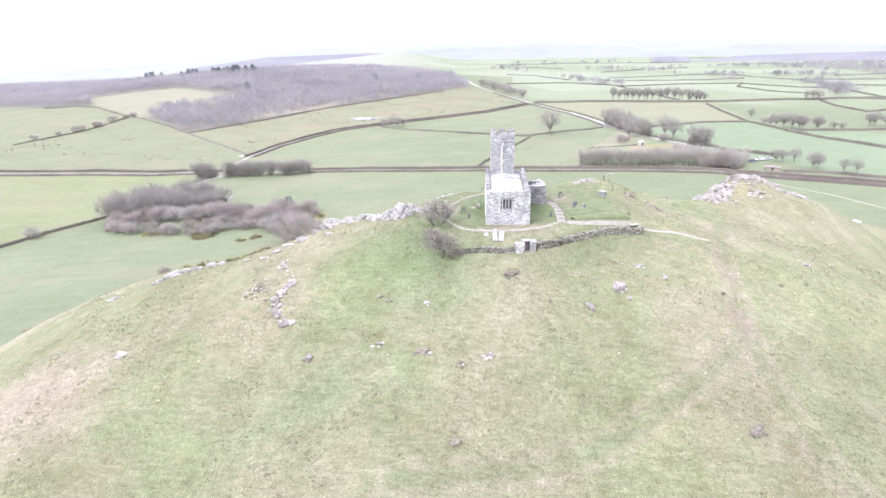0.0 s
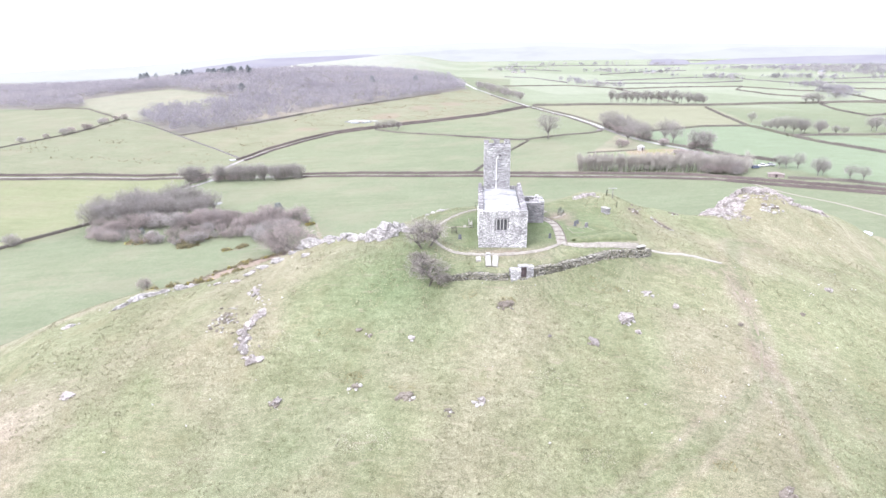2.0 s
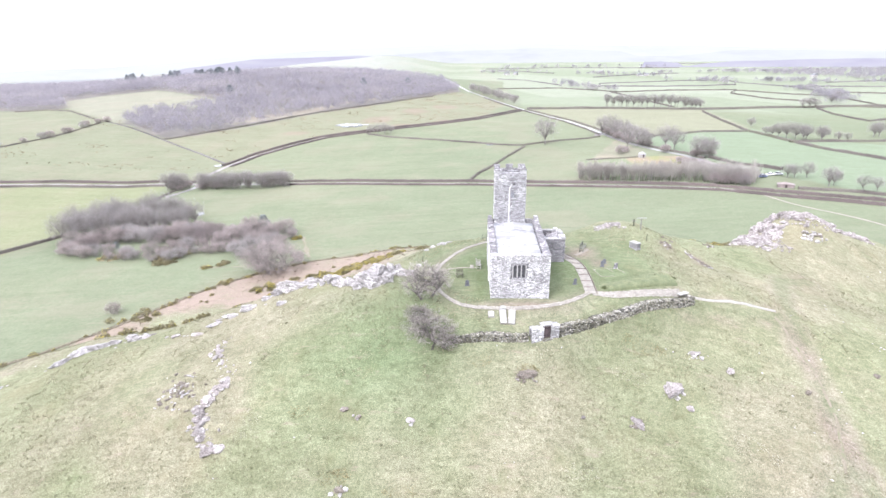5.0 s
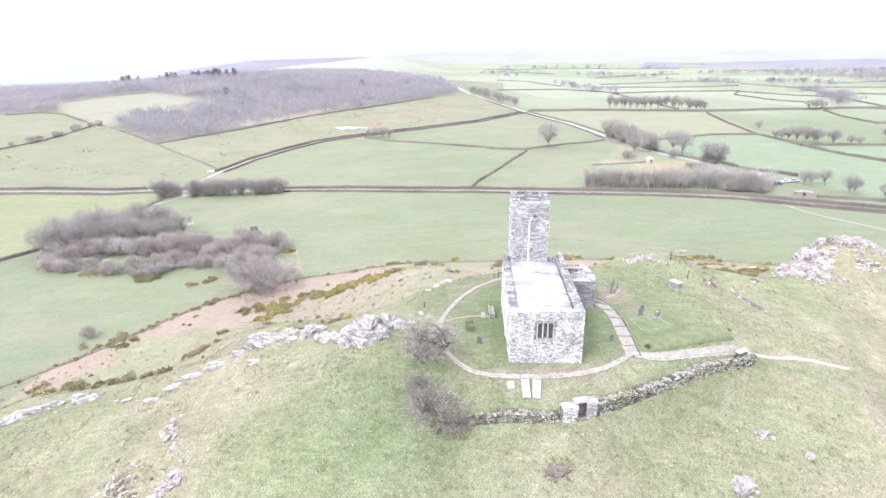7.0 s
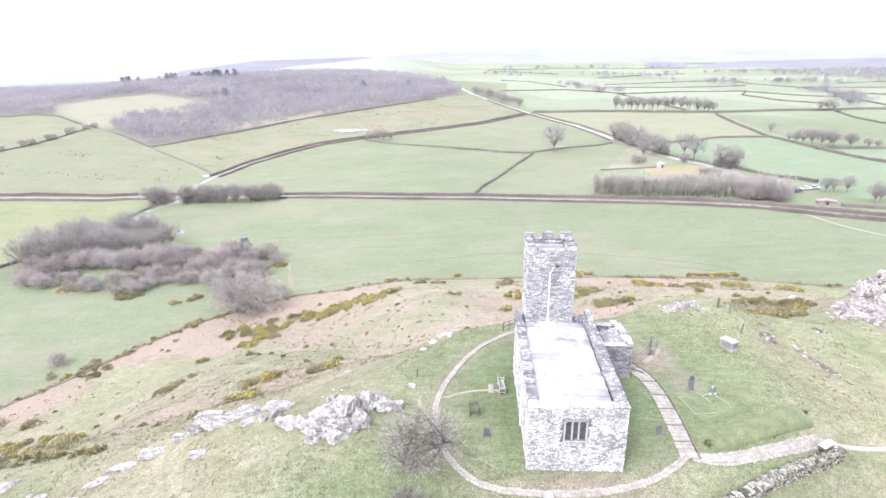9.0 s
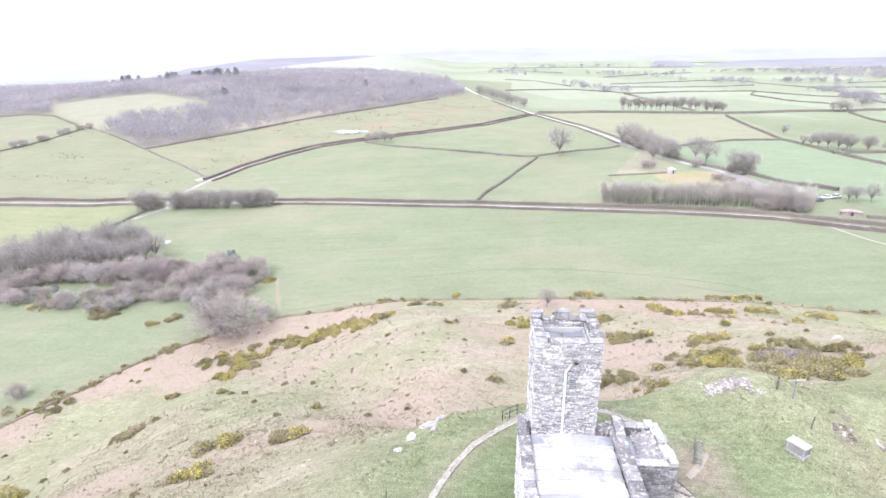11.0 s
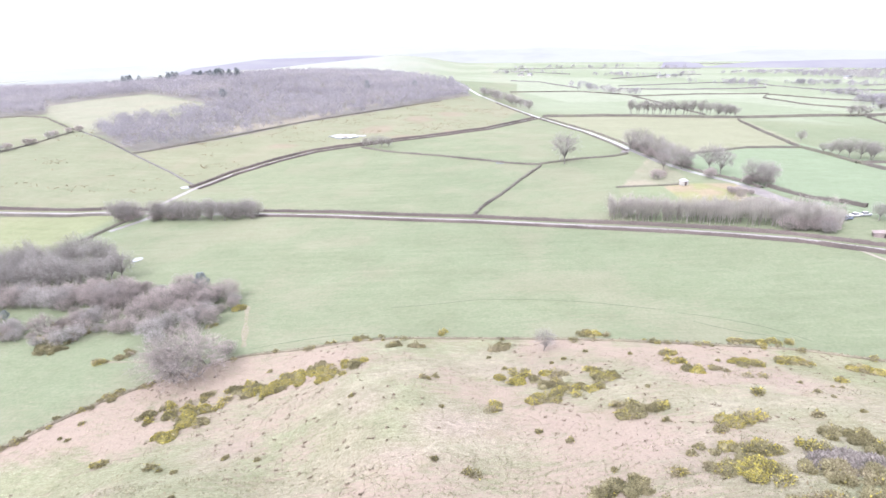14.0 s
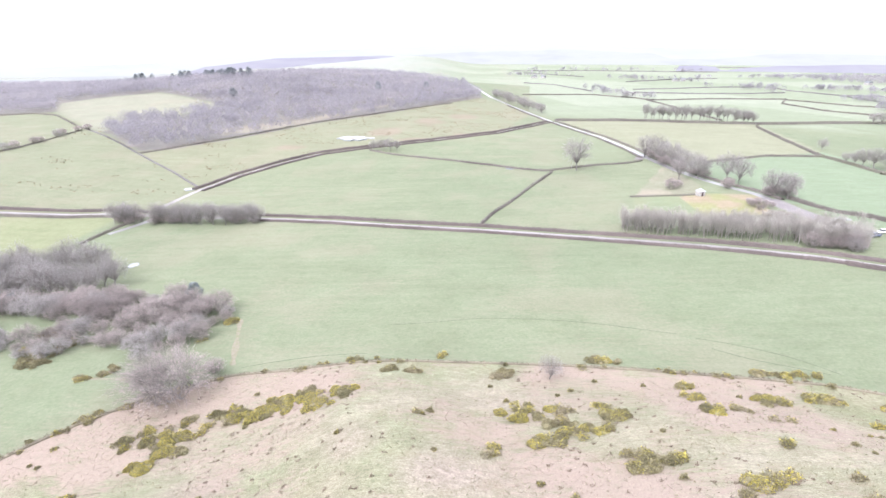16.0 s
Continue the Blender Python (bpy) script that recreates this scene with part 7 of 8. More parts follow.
FURZE = [gorse(400, 1250), gorse(401, 800), gorse(402, 60), gorse(403, 0)]
BLOOM = (0.66, 0.5, 0.36, 0.12)
rg = random.Random(90)
GORSE = []
for x, y, rx, ry, count, bloom in ((-61, 87, 3, 2.2, 7, 1), (-55, 90, 3.2, 3, 11, 0), (-49, 93.5, 3.4, 3, 12, 1), (-42, 95, 3.6, 3, 12, 0), (-35, 95, 3.6, 3.2, 12, 1), (-28, 92, 4, 3.2, 13, 0), (-54, 83, 1.8, 1.2, 5, 0), (-56.5, 78.5, 1.8, 1.0, 5, 0), (-64.5, 85, 1.5, 1, 3, 3),
                                   (-10, 115.5, 1.4, 0.7, 3, 0), (3.2, 106, 2.2, 1.6, 6, 3), (22.7, 113.6, 2.2, 0.8, 5, 1), (27, 113, 1.5, 0.7, 3, 3), (4, 85.5, 1.8, 1.6, 6, 0), (6, 88.6, 1.6, 1.2, 4, 0), (10.5, 85, 3, 2.4, 9, 3), (8.8, 76.4, 2.2, 1.0, 6, 0), (13, 79, 2.6, 1.4, 8, 0), (18, 79.5, 1.6, 1.0, 4, 1), (20.3, 84.3, 1.5, 1.3, 5, 1), (19.6, 88.4, 0.8, 0.6, 2, 0), (17, 89, 1, 0.6, 2, 1), (0.8, 73.6, 0.9, 1.5, 4, 0),
                                   (21, 68.6, 2.6, 2.0, 11, 2), (19.8, 72, 1.4, 0.9, 4, 1), (24.4, 70, 1, 0.9, 3, 1), (32.6, 63, 2.8, 1.4, 9, 1), (35, 54.6, 1.5, 0.7, 4, 0), (28, 54, 2.2, 1.6, 6, 2), (24, 56, 1.4, 0.9, 3, 3), (36.2, 101, 1.3, 1.3, 4, 0), (35, 94.5, 1.3, 1.3, 4, 0), (35.4, 86.8, 2.0, 1.0, 7, 0), (38.4, 88.5, 1.4, 1.2, 3, 3), (48.5, 95, 1.9, 1.8, 6, 1), (58, 97.3, 2.8, 1.2, 8, 2), (58.6, 85.4, 1, 0.6, 3, 1), (55, 108, 2.3, 0.8, 6, 2), (61, 108, 1.8, 0.8, 4, 1), (68, 94.5, 3, 0.9, 6, 2),
                                   (27.6, 60.3, 0.8, 0.5, 2, 3), (41, 63.8, 0.9, 0.6, 2, 3), (39.4, 72.8, 0.8, 0.5, 2, 1), (10.9, 63.2, 0.5, 0.4, 1, 3), (-10.5, 82.8, 0.6, 0.4, 1, 3), (-8.7, 84.4, 0.5, 0.3, 1, 3), (-2.3, 55.4, 0.9, 0.5, 2, 3), (-17, 106, 4, 1.2, 5, 3), (-27, 113, 3, 0.8, 4, 3), (44, 84, 1.2, 0.8, 2, 3),
                                   (24, 39.6, 2.3, 1.8, 8, 3), (24.5, 36.7, 0.9, 0.6, 3, 0), (29.5, 41, 2.3, 1.3, 8, 2), (30.5, 38.6, 2.8, 1.3, 8, 2), (34, 39.8, 2.8, 1.8, 9, 2), (37, 42.6, 2, 0.7, 5, 0), (33.2, 37.7, 1.1, 0.5, 3, 0), (34, 47.4, 2.8, 1.6, 7, 3), (27, 48, 1.3, 1.8, 6, 1), (24.4, 50, 2.3, 1.3, 5, 3), (30, 54.8, 1.3, 1.0, 4, 2), (43, 53, 1.9, 1.0, 5, 2), (46.3, 54, 1.4, 0.8, 4, 3), (40, 46, 2.4, 2, 6, 2), (41, 57.5, 2, 1.6, 5, 3),
                                   (14.7, 36.6, 0.9, 0.6, 3, 1), (13, 36.2, 1.4, 0.8, 3, 3), (13.4, 49, 1.9, 1.4, 5, 3), (16.6, 43, 1.4, 1.7, 4, 3), (17.5, 37.2, 1.4, 0.8, 3, 3), (20.4, 50, 1.4, 0.9, 3, 3),
                                   (-61, 54, 2.5, 1.2, 9, 2), (-57.2, 56.6, 1.8, 0.6, 3, 3), (-63, 71, 1.2, 0.6, 4, 2), (-28, 50.4, 0.7, 0.5, 2, 0), (-24.6, 32, 1.7, 0.9, 5, 2), (-35, 34.5, 2.1, 0.9, 6, 2), (-50, 65.5, 0.7, 0.9, 2, 2), (-92, 77, 1.2, 0.6, 2, 3), (-85, 80, 1.5, 0.6, 3, 3), (-89, 73.6, 3, 0.5, 4, 3), (-77, 94.6, 1.5, 1, 4, 1),
                                   (-34, 27, 2.0, 1.0, 4, 1), (-78, 44, 6, 3, 11, 1), (-62, 26, 4.5, 1.8, 6, 2), (-51, 13, 5, 1.8, 9, 2), (-41, 10, 2.2, 0.8, 4, 2), (-92, 53, 4, 1.6, 5, 2), (-88, 47, 4, 1.6, 5, 1), (-93, 71, 5, 0.8, 5, 3),
                                   (-107, 116, 3.2, 3.2, 13, 3), (-113, 131, 2, 2.4, 6, 3), (-104.5, 125, 1.6, 1.2, 4, 3), (-130, 124, 5, 2.4, 12, 3), (-89.5, 107.6, 1.8, 0.7, 4, 1), (-68.3, 136.4, 1.8, 1.4, 5, 1), (-71, 125.6, 1, 0.7, 2, 1), (104, 88, 6, 2, 5, 2), (-116.2, 130, 2.2, 1.6, 6, 3), (-110.9, 135.6, 2.2, 1.6, 6, 3), (-113, 119.9, 2.2, 1.6, 6, 3), (-106.4, 123.1, 2.2, 1.6, 6, 3), (-86.1, 111.2, 2.2, 1.6, 6, 3)):
    for _ in range(int(count * 1.6) if count > 3 else count):
        a, r = rg.uniform(0, 6.28), math.sqrt(rg.random())
        GORSE.append((x + 1.25 * rx * r * math.cos(a), y + 1.35 * ry * r * math.sin(a), rg.uniform(0.55, 1.25) if count > 4 else rg.uniform(0.5, 0.8), rg.choice((0, 0, 1)) if vnoise(x + 31 * a, y, 5, 9) < BLOOM[bloom] else rg.choice((2, 3, 3))))
for _ in range(70):
    k = rg.random()
    i = min(int(k * (len(FIELD_BANK) - 1)), len(FIELD_BANK) - 2)
    u = rg.random()
    (ax, ay), (bx, by) = FIELD_BANK[i], FIELD_BANK[i + 1]
    GORSE.append((ax + (bx - ax) * u + rg.uniform(-1, 1), ay + (by - ay) * u + rg.uniform(-1.2, 0.8), rg.uniform(0.35, 0.85), rg.choice((1, 2, 3, 3))))
for x, y in scatter([(-95, 66), (-60, 20), (-25, 18), (5, 34), (40, 46), (64, 90), (40, 106), (-60, 104), (-84, 80)], 55, rg):
    GORSE.append((x, y, rg.uniform(0.2, 0.5), rg.choice((2, 3, 3))))
GORSE = [(x, y, s * (0.62 if x < -38 and y < 17 else 1.0), k) for x, y, s, k in GORSE]
GORSE.sort(key=lambda g: -g[2])
used = set()
for x, y, s, k in GORSE[:290]:
    m = Matrix.Translation((x, y, gz(x, y) - 0.1)) @ Matrix.Rotation(rg.uniform(0, 6.28), 4, "Z")
    if k not in used:
        used.add(k)
        g = FURZE[k]
        g.matrix_basis = m
    else:
        g = copy_thing(FURZE[k], m)
    g.scale = (s * rg.uniform(0.9, 1.3), s, s * rg.uniform(0.8, 1.05))
    tagged(g, group="gorse on the hill")


def gorse_scrub(spots):
    """The small bushes past counting, joined."""
    rng = np.random.default_rng(55)
    Vs, Fs, slots, at = [], [], [], 0
    for x, y, size, k in spots:
        n, bloom = 260, (120, 70, 30, 8)[k]
        v = rng.normal(size=(n + bloom, 3))
        v /= np.linalg.norm(v, axis=1)[:, None]
        v[:, 2] = np.abs(v[:, 2])
        pos = v * rng.uniform(0.5, 1.0, (n + bloom, 1)) * (1 + 0.25 * np.sin(3 * np.arctan2(v[:, 1:2], v[:, :1]) + x)) * size * 1.25
        d = v + rng.normal(size=v.shape) * 0.7
        d /= np.linalg.norm(d, axis=1)[:, None]
        V, F = blades(pos + np.array([x, y, gz(x, y) - 0.05]), d, rng.uniform(0.15, 0.32, n + bloom), rng.uniform(0.08, 0.18, n + bloom), rng)
        Vs.append(V)
        Fs.append(F + at)
        slots.append(np.r_[np.zeros(n), np.ones(bloom)])
        at += len(V)
    me = mesh_of("gorse_scrub", np.concatenate(Vs), np.concatenate(Fs), [M_GORSE, M_GORSE_FLOWER], slots=np.concatenate(slots))
    tagged(new("gorse_scrub", me), "small gorse bushes scattered over the bracken slope", "gorse scrub", kind="stuff")


gorse_scrub(GORSE[290:])


# rough growth too fine to count
def tufts(name, count, seed, box_, mat, size, keep, label, blades_each=4, up=1.0):
    rng = np.random.default_rng(seed)
    x, y = rng.uniform(box_[0], box_[1], count), rng.uniform(box_[2], box_[3], count)
    ok = keep(x, y)
    x, y = x[ok], y[ok]
    n = len(x) * blades_each
    xx, yy = x.repeat(blades_each) + rng.normal(size=n) * size * 0.4, y.repeat(blades_each) + rng.normal(size=n) * size * 0.4
    p = np.stack([xx, yy, ground_z(xx, yy) - 0.02], 1)
    d = np.c_[rng.normal(size=(n, 2)) * 0.6, rng.uniform(0.4, 1.2, n) * up]
    d /= np.linalg.norm(d, axis=1)[:, None]
    tagged(new(name, mesh_of(name, *blades(p, d, rng.uniform(0.5, 1.2, n) * size, rng.uniform(0.25, 0.5, n) * size, rng), mat)), label, name.replace("_", " "), kind="stuff")


def off_paths(x, y):
    ok = ~((x > -3.2) & (x < 6.6) & (y > -0.2) & (y < 14.9))
    for line, w in ((LOOP, 0.5), (RIGHT, 0.75), (TO_GATE, 0.95), (OUT, 0.5)):
        ok &= off_line(x, y, line) > w
    return ok


def on_front(x, y):
    return (height(x, y) - base(x, y) > 3) & (fbm(x, y, 5, 15) > 0.47) & off_paths(x, y) & (np.hypot((x - 3) / 15, (y - 9) / 12) > 0.9)


tufts("grass_tufts", 70000, 1, (-66, 66, -42, 60), M_TUFT, 0.22, on_front, "pale rough grass tufts over the hill", 4, 0.6)
tufts("grass_tufts", 9000, 6, (-30, 40, -36, 34), material("green grass tufts", [(0.125, 0.145, 0.08), (0.19, 0.20, 0.12)], 0.3, 4, bump=0, islands=0.35), 0.14, lambda x, y: off_paths(x, y) & (fbm(x, y, 7, 16) > 0.5) & (np.hypot((x - 6) / 17, (y - 12) / 14) > 1.0), "green grass tufts below the churchyard")
tufts("bank_tussocks", 9000, 31, (8.5, 20, 1.5, 8.5), material("dark rough bank grass", [(0.085, 0.105, 0.05), (0.16, 0.165, 0.09)], 0.5, 5, bump=0, islands=0.4), 0.26, lambda x, y: (off_line(x, y, [(9.6, 2.75), (11.4, 3.3), (14.2, 4.7), (18.6, 7.1)]) < 0.45 * (0.5 + fbm(x, y, 1.6, 18))) & (fbm(x, y, 1.0, 19) > 0.42), "rough dark tussocks along the turf bank", 5, 1.6)
plant(("oak", 1), 12, 104.5, 0.55, 1.0, label="small lone bare tree on the bracken slope")
tufts("dead_bracken", 24000, 2, (-104, 76, 18, 116), M_BRACKEN, 0.26, lambda x, y: inside(x, y, FIELD_BANK + [(60, 50), (8, 30), (-30, 14), (-70, 10)]) & (fbm(x, y, 16, 61) > 0.5), "collapsed dead bracken on the far slope", 4, 0.5)
def spots(*ovals):
    """Keeps what falls inside ragged ovals of (x, y, radius along, radius across)."""
    def keep(x, y):
        ok = np.zeros(x.shape, bool)
        for cx, cy, rx, ry in ovals:
            ok |= np.hypot((x - cx) / rx, (y - cy) / ry) < 0.5 + fbm(x, y, 1.5, 12)
        return ok
    return keep


tufts("ochre_tussocks", 80000, 21, (-36, 34, -34, 0), material("ochre moss and dead grass", [(0.19, 0.165, 0.085), (0.28, 0.245, 0.14)], 0.4, 5, bump=0, islands=0.3), 0.15, spots((-4.2, -6.9, 1.1, 0.7), (-16.4, -16.6, 1.4, 0.7), (-10.8, -17.9, 1.3, 0.7), (0.2, -7.6, 0.9, 0.5), (12.6, -2.4, 2.2, 0.8), (19.5, -24, 1.2, 0.6), (27, -27, 0.9, 0.7), (-21, -11, 1.2, 0.6)), "ochre mossy tussocks on the front slope", 5, 0.7)
tufts("bleached_tussocks", 45000, 22, (-36, 34, -34, 0), material("bleached dead grass", [(0.30, 0.29, 0.22), (0.42, 0.40, 0.32)], 0.4, 5, bump=0, islands=0.3), 0.14, spots((1.8, -5.6, 1.4, 0.7), (10.6, -5.2, 2.0, 1.4), (-26, -12, 2.2, 1.2), (4, -16, 2.0, 1.0), (20, -12, 2.4, 1.3), (-14, -24, 2.4, 1.3), (8, -24, 2.0, 1.2), (16, -17, 1.8, 1.0)), "bleached dead grass in loose patches", 5, 0.7)
tufts("straw_tufts", 24000, 7, (-104, 76, 16, 116), M_TUFT, 0.24, lambda x, y: inside(x, y, FIELD_BANK + [(60, 50), (8, 30), (-30, 14), (-70, 10)]) & (fbm(x, y, 6, 65) > 0.47), "bleached grass tussocks over the far slope", 4, 0.8)
tufts("bramble_litter", 3500, 8, (-104, 76, 18, 116), M_RUSH, 0.24, lambda x, y: inside(x, y, FIELD_BANK + [(60, 50), (8, 30), (-30, 14), (-70, 10)]) & (fbm(x, y, 10, 67) > 0.54), "dark brown bramble and fern litter", 5, 0.5)
tufts("bramble_patch", 900, 9, (32, 41, 46, 55), M_BRAMBLE, 0.5, lambda x, y: np.hypot((x - 36.3) / 3.6, (y - 50.5) / 3.2) < 0.75 + 0.5 * fbm(x, y, 2, 8), "bare purple-brown bramble thicket among gorse", 12, 0.9)
tufts("heather_shrubs", 1400, 3, (-104, 76, 18, 116), material("brown heather", [(0.16, 0.125, 0.10), (0.24, 0.19, 0.155)], 0.3, 4, bump=0, islands=0.3), 0.4, lambda x, y: inside(x, y, FIELD_BANK + [(60, 50), (8, 30), (-30, 14), (-70, 10)]) & (fbm(x, y, 17, 63) > 0.5), "small dark heather and seedling gorse", 14, 0.8)
tufts("rushes", 9000, 4, (-330, 40, 280, 760), M_RUSH, 0.9, lambda x, y: (inside(x, y, MOOR) | inside(x, y, ROUGH) | inside(x, y, CLEARING)) & (fbm(x, y * 1.6, 30, 33) > 0.52), "brown rushes in wet pasture", 5)

# ---- roads, water, buildings, distance ----
strip("lane", LANE, 3.6, 0.10, M_ROAD, "narrow tarred lane between hedges", "road", 2.0)
strip("side_lane", SIDE_LANE, 3.6, 0.10, M_ROAD, "narrow side lane between tall hedges", "road", 2.0)
strip("high_road", HIGH_ROAD, 5.2, 0.12, M_ROAD_WET, "pale wet road crossing open fields", "road", 2.5)
strip("car_park", [(118.5, 252), (119.5, 238), (121, 226), (125, 213), (131, 204)], 11.0, 0.12, M_GRAVEL, "gravelled car park beside the road", "car park", 1.5, wobble=0.05)
strip("lay_by", [(88, 352), (93, 366)], 6.0, 0.14, M_GRAVEL, "widened gravel lay-by on the road", "lay-by", 1.5)
strip("lane_mouth", [(-157, 247), (-156.5, 239), (-160, 230), (-164, 221)], 4.4, 0.08, M_ROAD_WET, "muddy gateway beside the lane", "track", 1.5)
strip("farm_track", [(112, 166), (116, 150), (126, 132), (132, 110)], 1.9, 0.06, M_PATH, "pale rutted farm track down the field", "track", 1.5)

strip("worn_track", [(-66.5, 138), (-63.5, 130), (-60.5, 122), (-57.5, 114)], 1.7, 0.05, M_TRODDEN, "worn earth slot beside the scrub", "track", 1.0, 5, 0.6, 14)
strip("worn_track", [(-60, 112.5), (-70, 108), (-80, 108), (-92, 108.5)], 1.1, 0.04, M_TRODDEN, "trodden cattle track below the bank", "track", 1.0, 5, 0.7, 15)

strip("grass_ring", [(-115 + 9 * math.cos(a), 290.5 + 11 * math.sin(a)) for a in np.linspace(0, 6.3, 30)], 1.0, 0.05, material("lush ring of grass", [(0.115, 0.145, 0.085), (0.14, 0.17, 0.10)], 0.3, 4, bump=0), "dark lush ring of grass in the pasture", "grass ring", 1.0)

M_WHEEL = material("grass pressed by tyres", [(0.095, 0.11, 0.07), (0.12, 0.135, 0.085)], 0.05, 3, bump=0)
for i, line in enumerate(([(-25, 133), (-15, 134), (-2, 136), (12, 135), (24, 133), (34, 130), (43, 127)], [(46, 125), (53, 122), (61, 117), (65, 113), (68, 109)], [(48, 120), (54, 115), (60, 112), (66, 109)], [(-55, 113), (-49, 115), (-39, 117), (-27, 117)])):
    strip("wheel_track", line, 0.38, 0.05, M_WHEEL, "faint wheel track pressed into the pasture", "track", 1.5, 4, 0.4, 90 + i)


def puddle(name, x, y, rx, ry, label, seed):
    rng = random.Random(seed)
    pts = [(x + rx * math.cos(a) * rng.uniform(0.6, 1.1), y + ry * math.sin(a) * rng.uniform(0.6, 1.1)) for a in np.linspace(0, 2 * math.pi, 22)[:-1]]
    z = max(gz(*p) for p in pts) + 0.05
    bm = bmesh.new()
    top = [bm.verts.new((px, py, z)) for px, py in pts]
    low = [bm.verts.new((px * 1.0, py, z - 1.2)) for px, py in pts]
    bm.faces.new(top)
    for i in range(len(pts)):
        j = (i + 1) % len(pts)
        bm.faces.new((top[i], low[i], low[j], top[j]))
    bmesh.ops.recalc_face_normals(bm, faces=bm.faces)
    me = bpy.data.meshes.new(name)
    bm.to_mesh(me)
    bm.free()
    me.materials.append(M_WATER)
    tagged(new(name, me), label, "water", kind="structure")


puddle("pond", -108, 428, 11.5, 12, "small bright pond in rushy pasture", 1)
puddle("pond", -95, 432, 4, 3, "shallow flooded hollow beside the pond", 2)
puddle("puddle", -127, 183, 1.9, 2.6, "bright puddle in the field", 3)
puddle("puddle", 10, 332, 2.6, 3.0, "standing water in a gateway", 4)
puddle("puddle", -166, 292, 3.0, 3.0, "standing water at the lane side", 5)


def islet(x, y, rx, ry, label):
    """A low hummock of rush and turf standing out of the water."""
    bm = bmesh.new()
    bmesh.ops.create_icosphere(bm, subdivisions=4, radius=1.0)
    top = max(gz(x + rx * math.cos(a), y + ry * math.sin(a)) for a in np.linspace(0, 6.28, 9))
    for v in bm.verts:
        r = 1 + 0.3 * noise.noise(v.co * 1.7)
        v.co = Vector((x + v.co.x * rx * r, y + v.co.y * ry * r, top + v.co.z * 0.5))
    me = bpy.data.meshes.new("islet")
    bm.to_mesh(me)
    bm.free()
    me.materials.append(M_RUSH)
    tagged(new("islet", me), label, "islet", kind="structure")


islet(-107, 427, 7.2, 6.4, "brown rushy islet in the pond")


def hut(x, y, turn, w, l, h, rise, wall, roof_mat, name, label, category, windows=0, hip=0.0):
    """A small building: walls, a pitched roof with eaves, door and windows."""
    t = thing(name, label, category, stand(x, y, turn, -0.15))
    part("wall", boxed(-w / 2, w / 2, -l / 2, l / 2, -0.4, h, bevel=0.02), wall, t)
    bm = bmesh.new()
    e = 0.3
    v = [bm.verts.new(p) for p in ((-w / 2 - e, -l / 2 - e, h), (w / 2 + e, -l / 2 - e, h), (w / 2 + e, l / 2 + e, h), (-w / 2 - e, l / 2 + e, h), (0, -l / 2 - e + hip, h + rise), (0, l / 2 + e - hip, h + rise))]
    for f in ((0, 1, 4), (2, 3, 5), (1, 2, 5, 4), (3, 0, 4, 5), (3, 2, 1, 0)):
        bm.faces.new([v[i] for i in f])
    part("roof", bm, roof_mat, t)
    part("door", boxed(-0.45, 0.45, -l / 2 - 0.05, -l / 2 - 0.005, 0, 2.0), M_DOOR, t)
    for i in range(windows):
        wx = -w / 2 + (i + 0.5) * w / windows
        if abs(wx) > 0.9:
            win = part("window", boxed(wx - 0.5, wx + 0.5, -l / 2 - 0.06, -l / 2 - 0.006, 1.0, 2.0), M_PAINT, t)
            part("pane", boxed(wx - 0.42, wx + 0.42, -l / 2 - 0.075, -l / 2 - 0.062, 1.08, 1.92), M_DARKGLASS, win)
    return t


hut(92, 257.5, 20, 2.8, 2.8, 2.2, 1.1, M_RENDER, M_TIN, "garden_hut", "small pale hut with a pointed metal roof in a paddock", "hut", 0, 1.3)
hut(128, 178.5, -20, 6.0, 3.0, 1.5, 0.5, M_SHED, M_SHED, "lane_shed", "low pale building beside the lane", "shed", 0)
puddle("puddle", 131, 221, 3.2, 2.2, "bright standing water in the car park", 6)
for i, (x, y, turn, w, l) in enumerate(((420, 1390, 20, 14, 8), (440, 1400, 80, 18, 9), (100, 1500, 10, 16, 8), (125, 1515, 70, 20, 9), (760, 1250, 30, 16, 9))):
    hut(x, y, turn, w, l, 4.5, 3.0, M_RENDER, M_SLATEROOF, "farmhouse", "distant pale farm building with a slate roof", "house", 5)


# sheeted trailer at the foot of the knoll
trailer = thing("trailer", "flat farm trailer covered with a pale blue-white sheet", "trailer", stand(106, 88, 12, 0.05))
bm = boxed(-2.6, 2.6, -1.1, 1.1, 0.7, 1.7, bevel=0.25)
for v in bm.verts:
    v.co.z += 0.12 * noise.noise(v.co * 1.3)
part("sheet", bm, material("pale sheeting", [(0.42, 0.46, 0.58), (0.62, 0.65, 0.72)], 0.6, 5, rough=0.5, contrast=0.1), trailer)
part("bed", boxed(-2.5, 2.5, -1.0, 1.0, 0.5, 0.70), M_DOOR, trailer)
for x in (-0.7, 0.7):
    for y in (-0.95, 0.95):
        bm = bmesh.new()
        bmesh.ops.create_cone(bm, segments=18, radius1=0.36, radius2=0.36, depth=0.22, cap_ends=True, matrix=pose(x, y, 0.34, 90, 0, 0))
        part("wheel", bm, M_RUBBER, trailer)


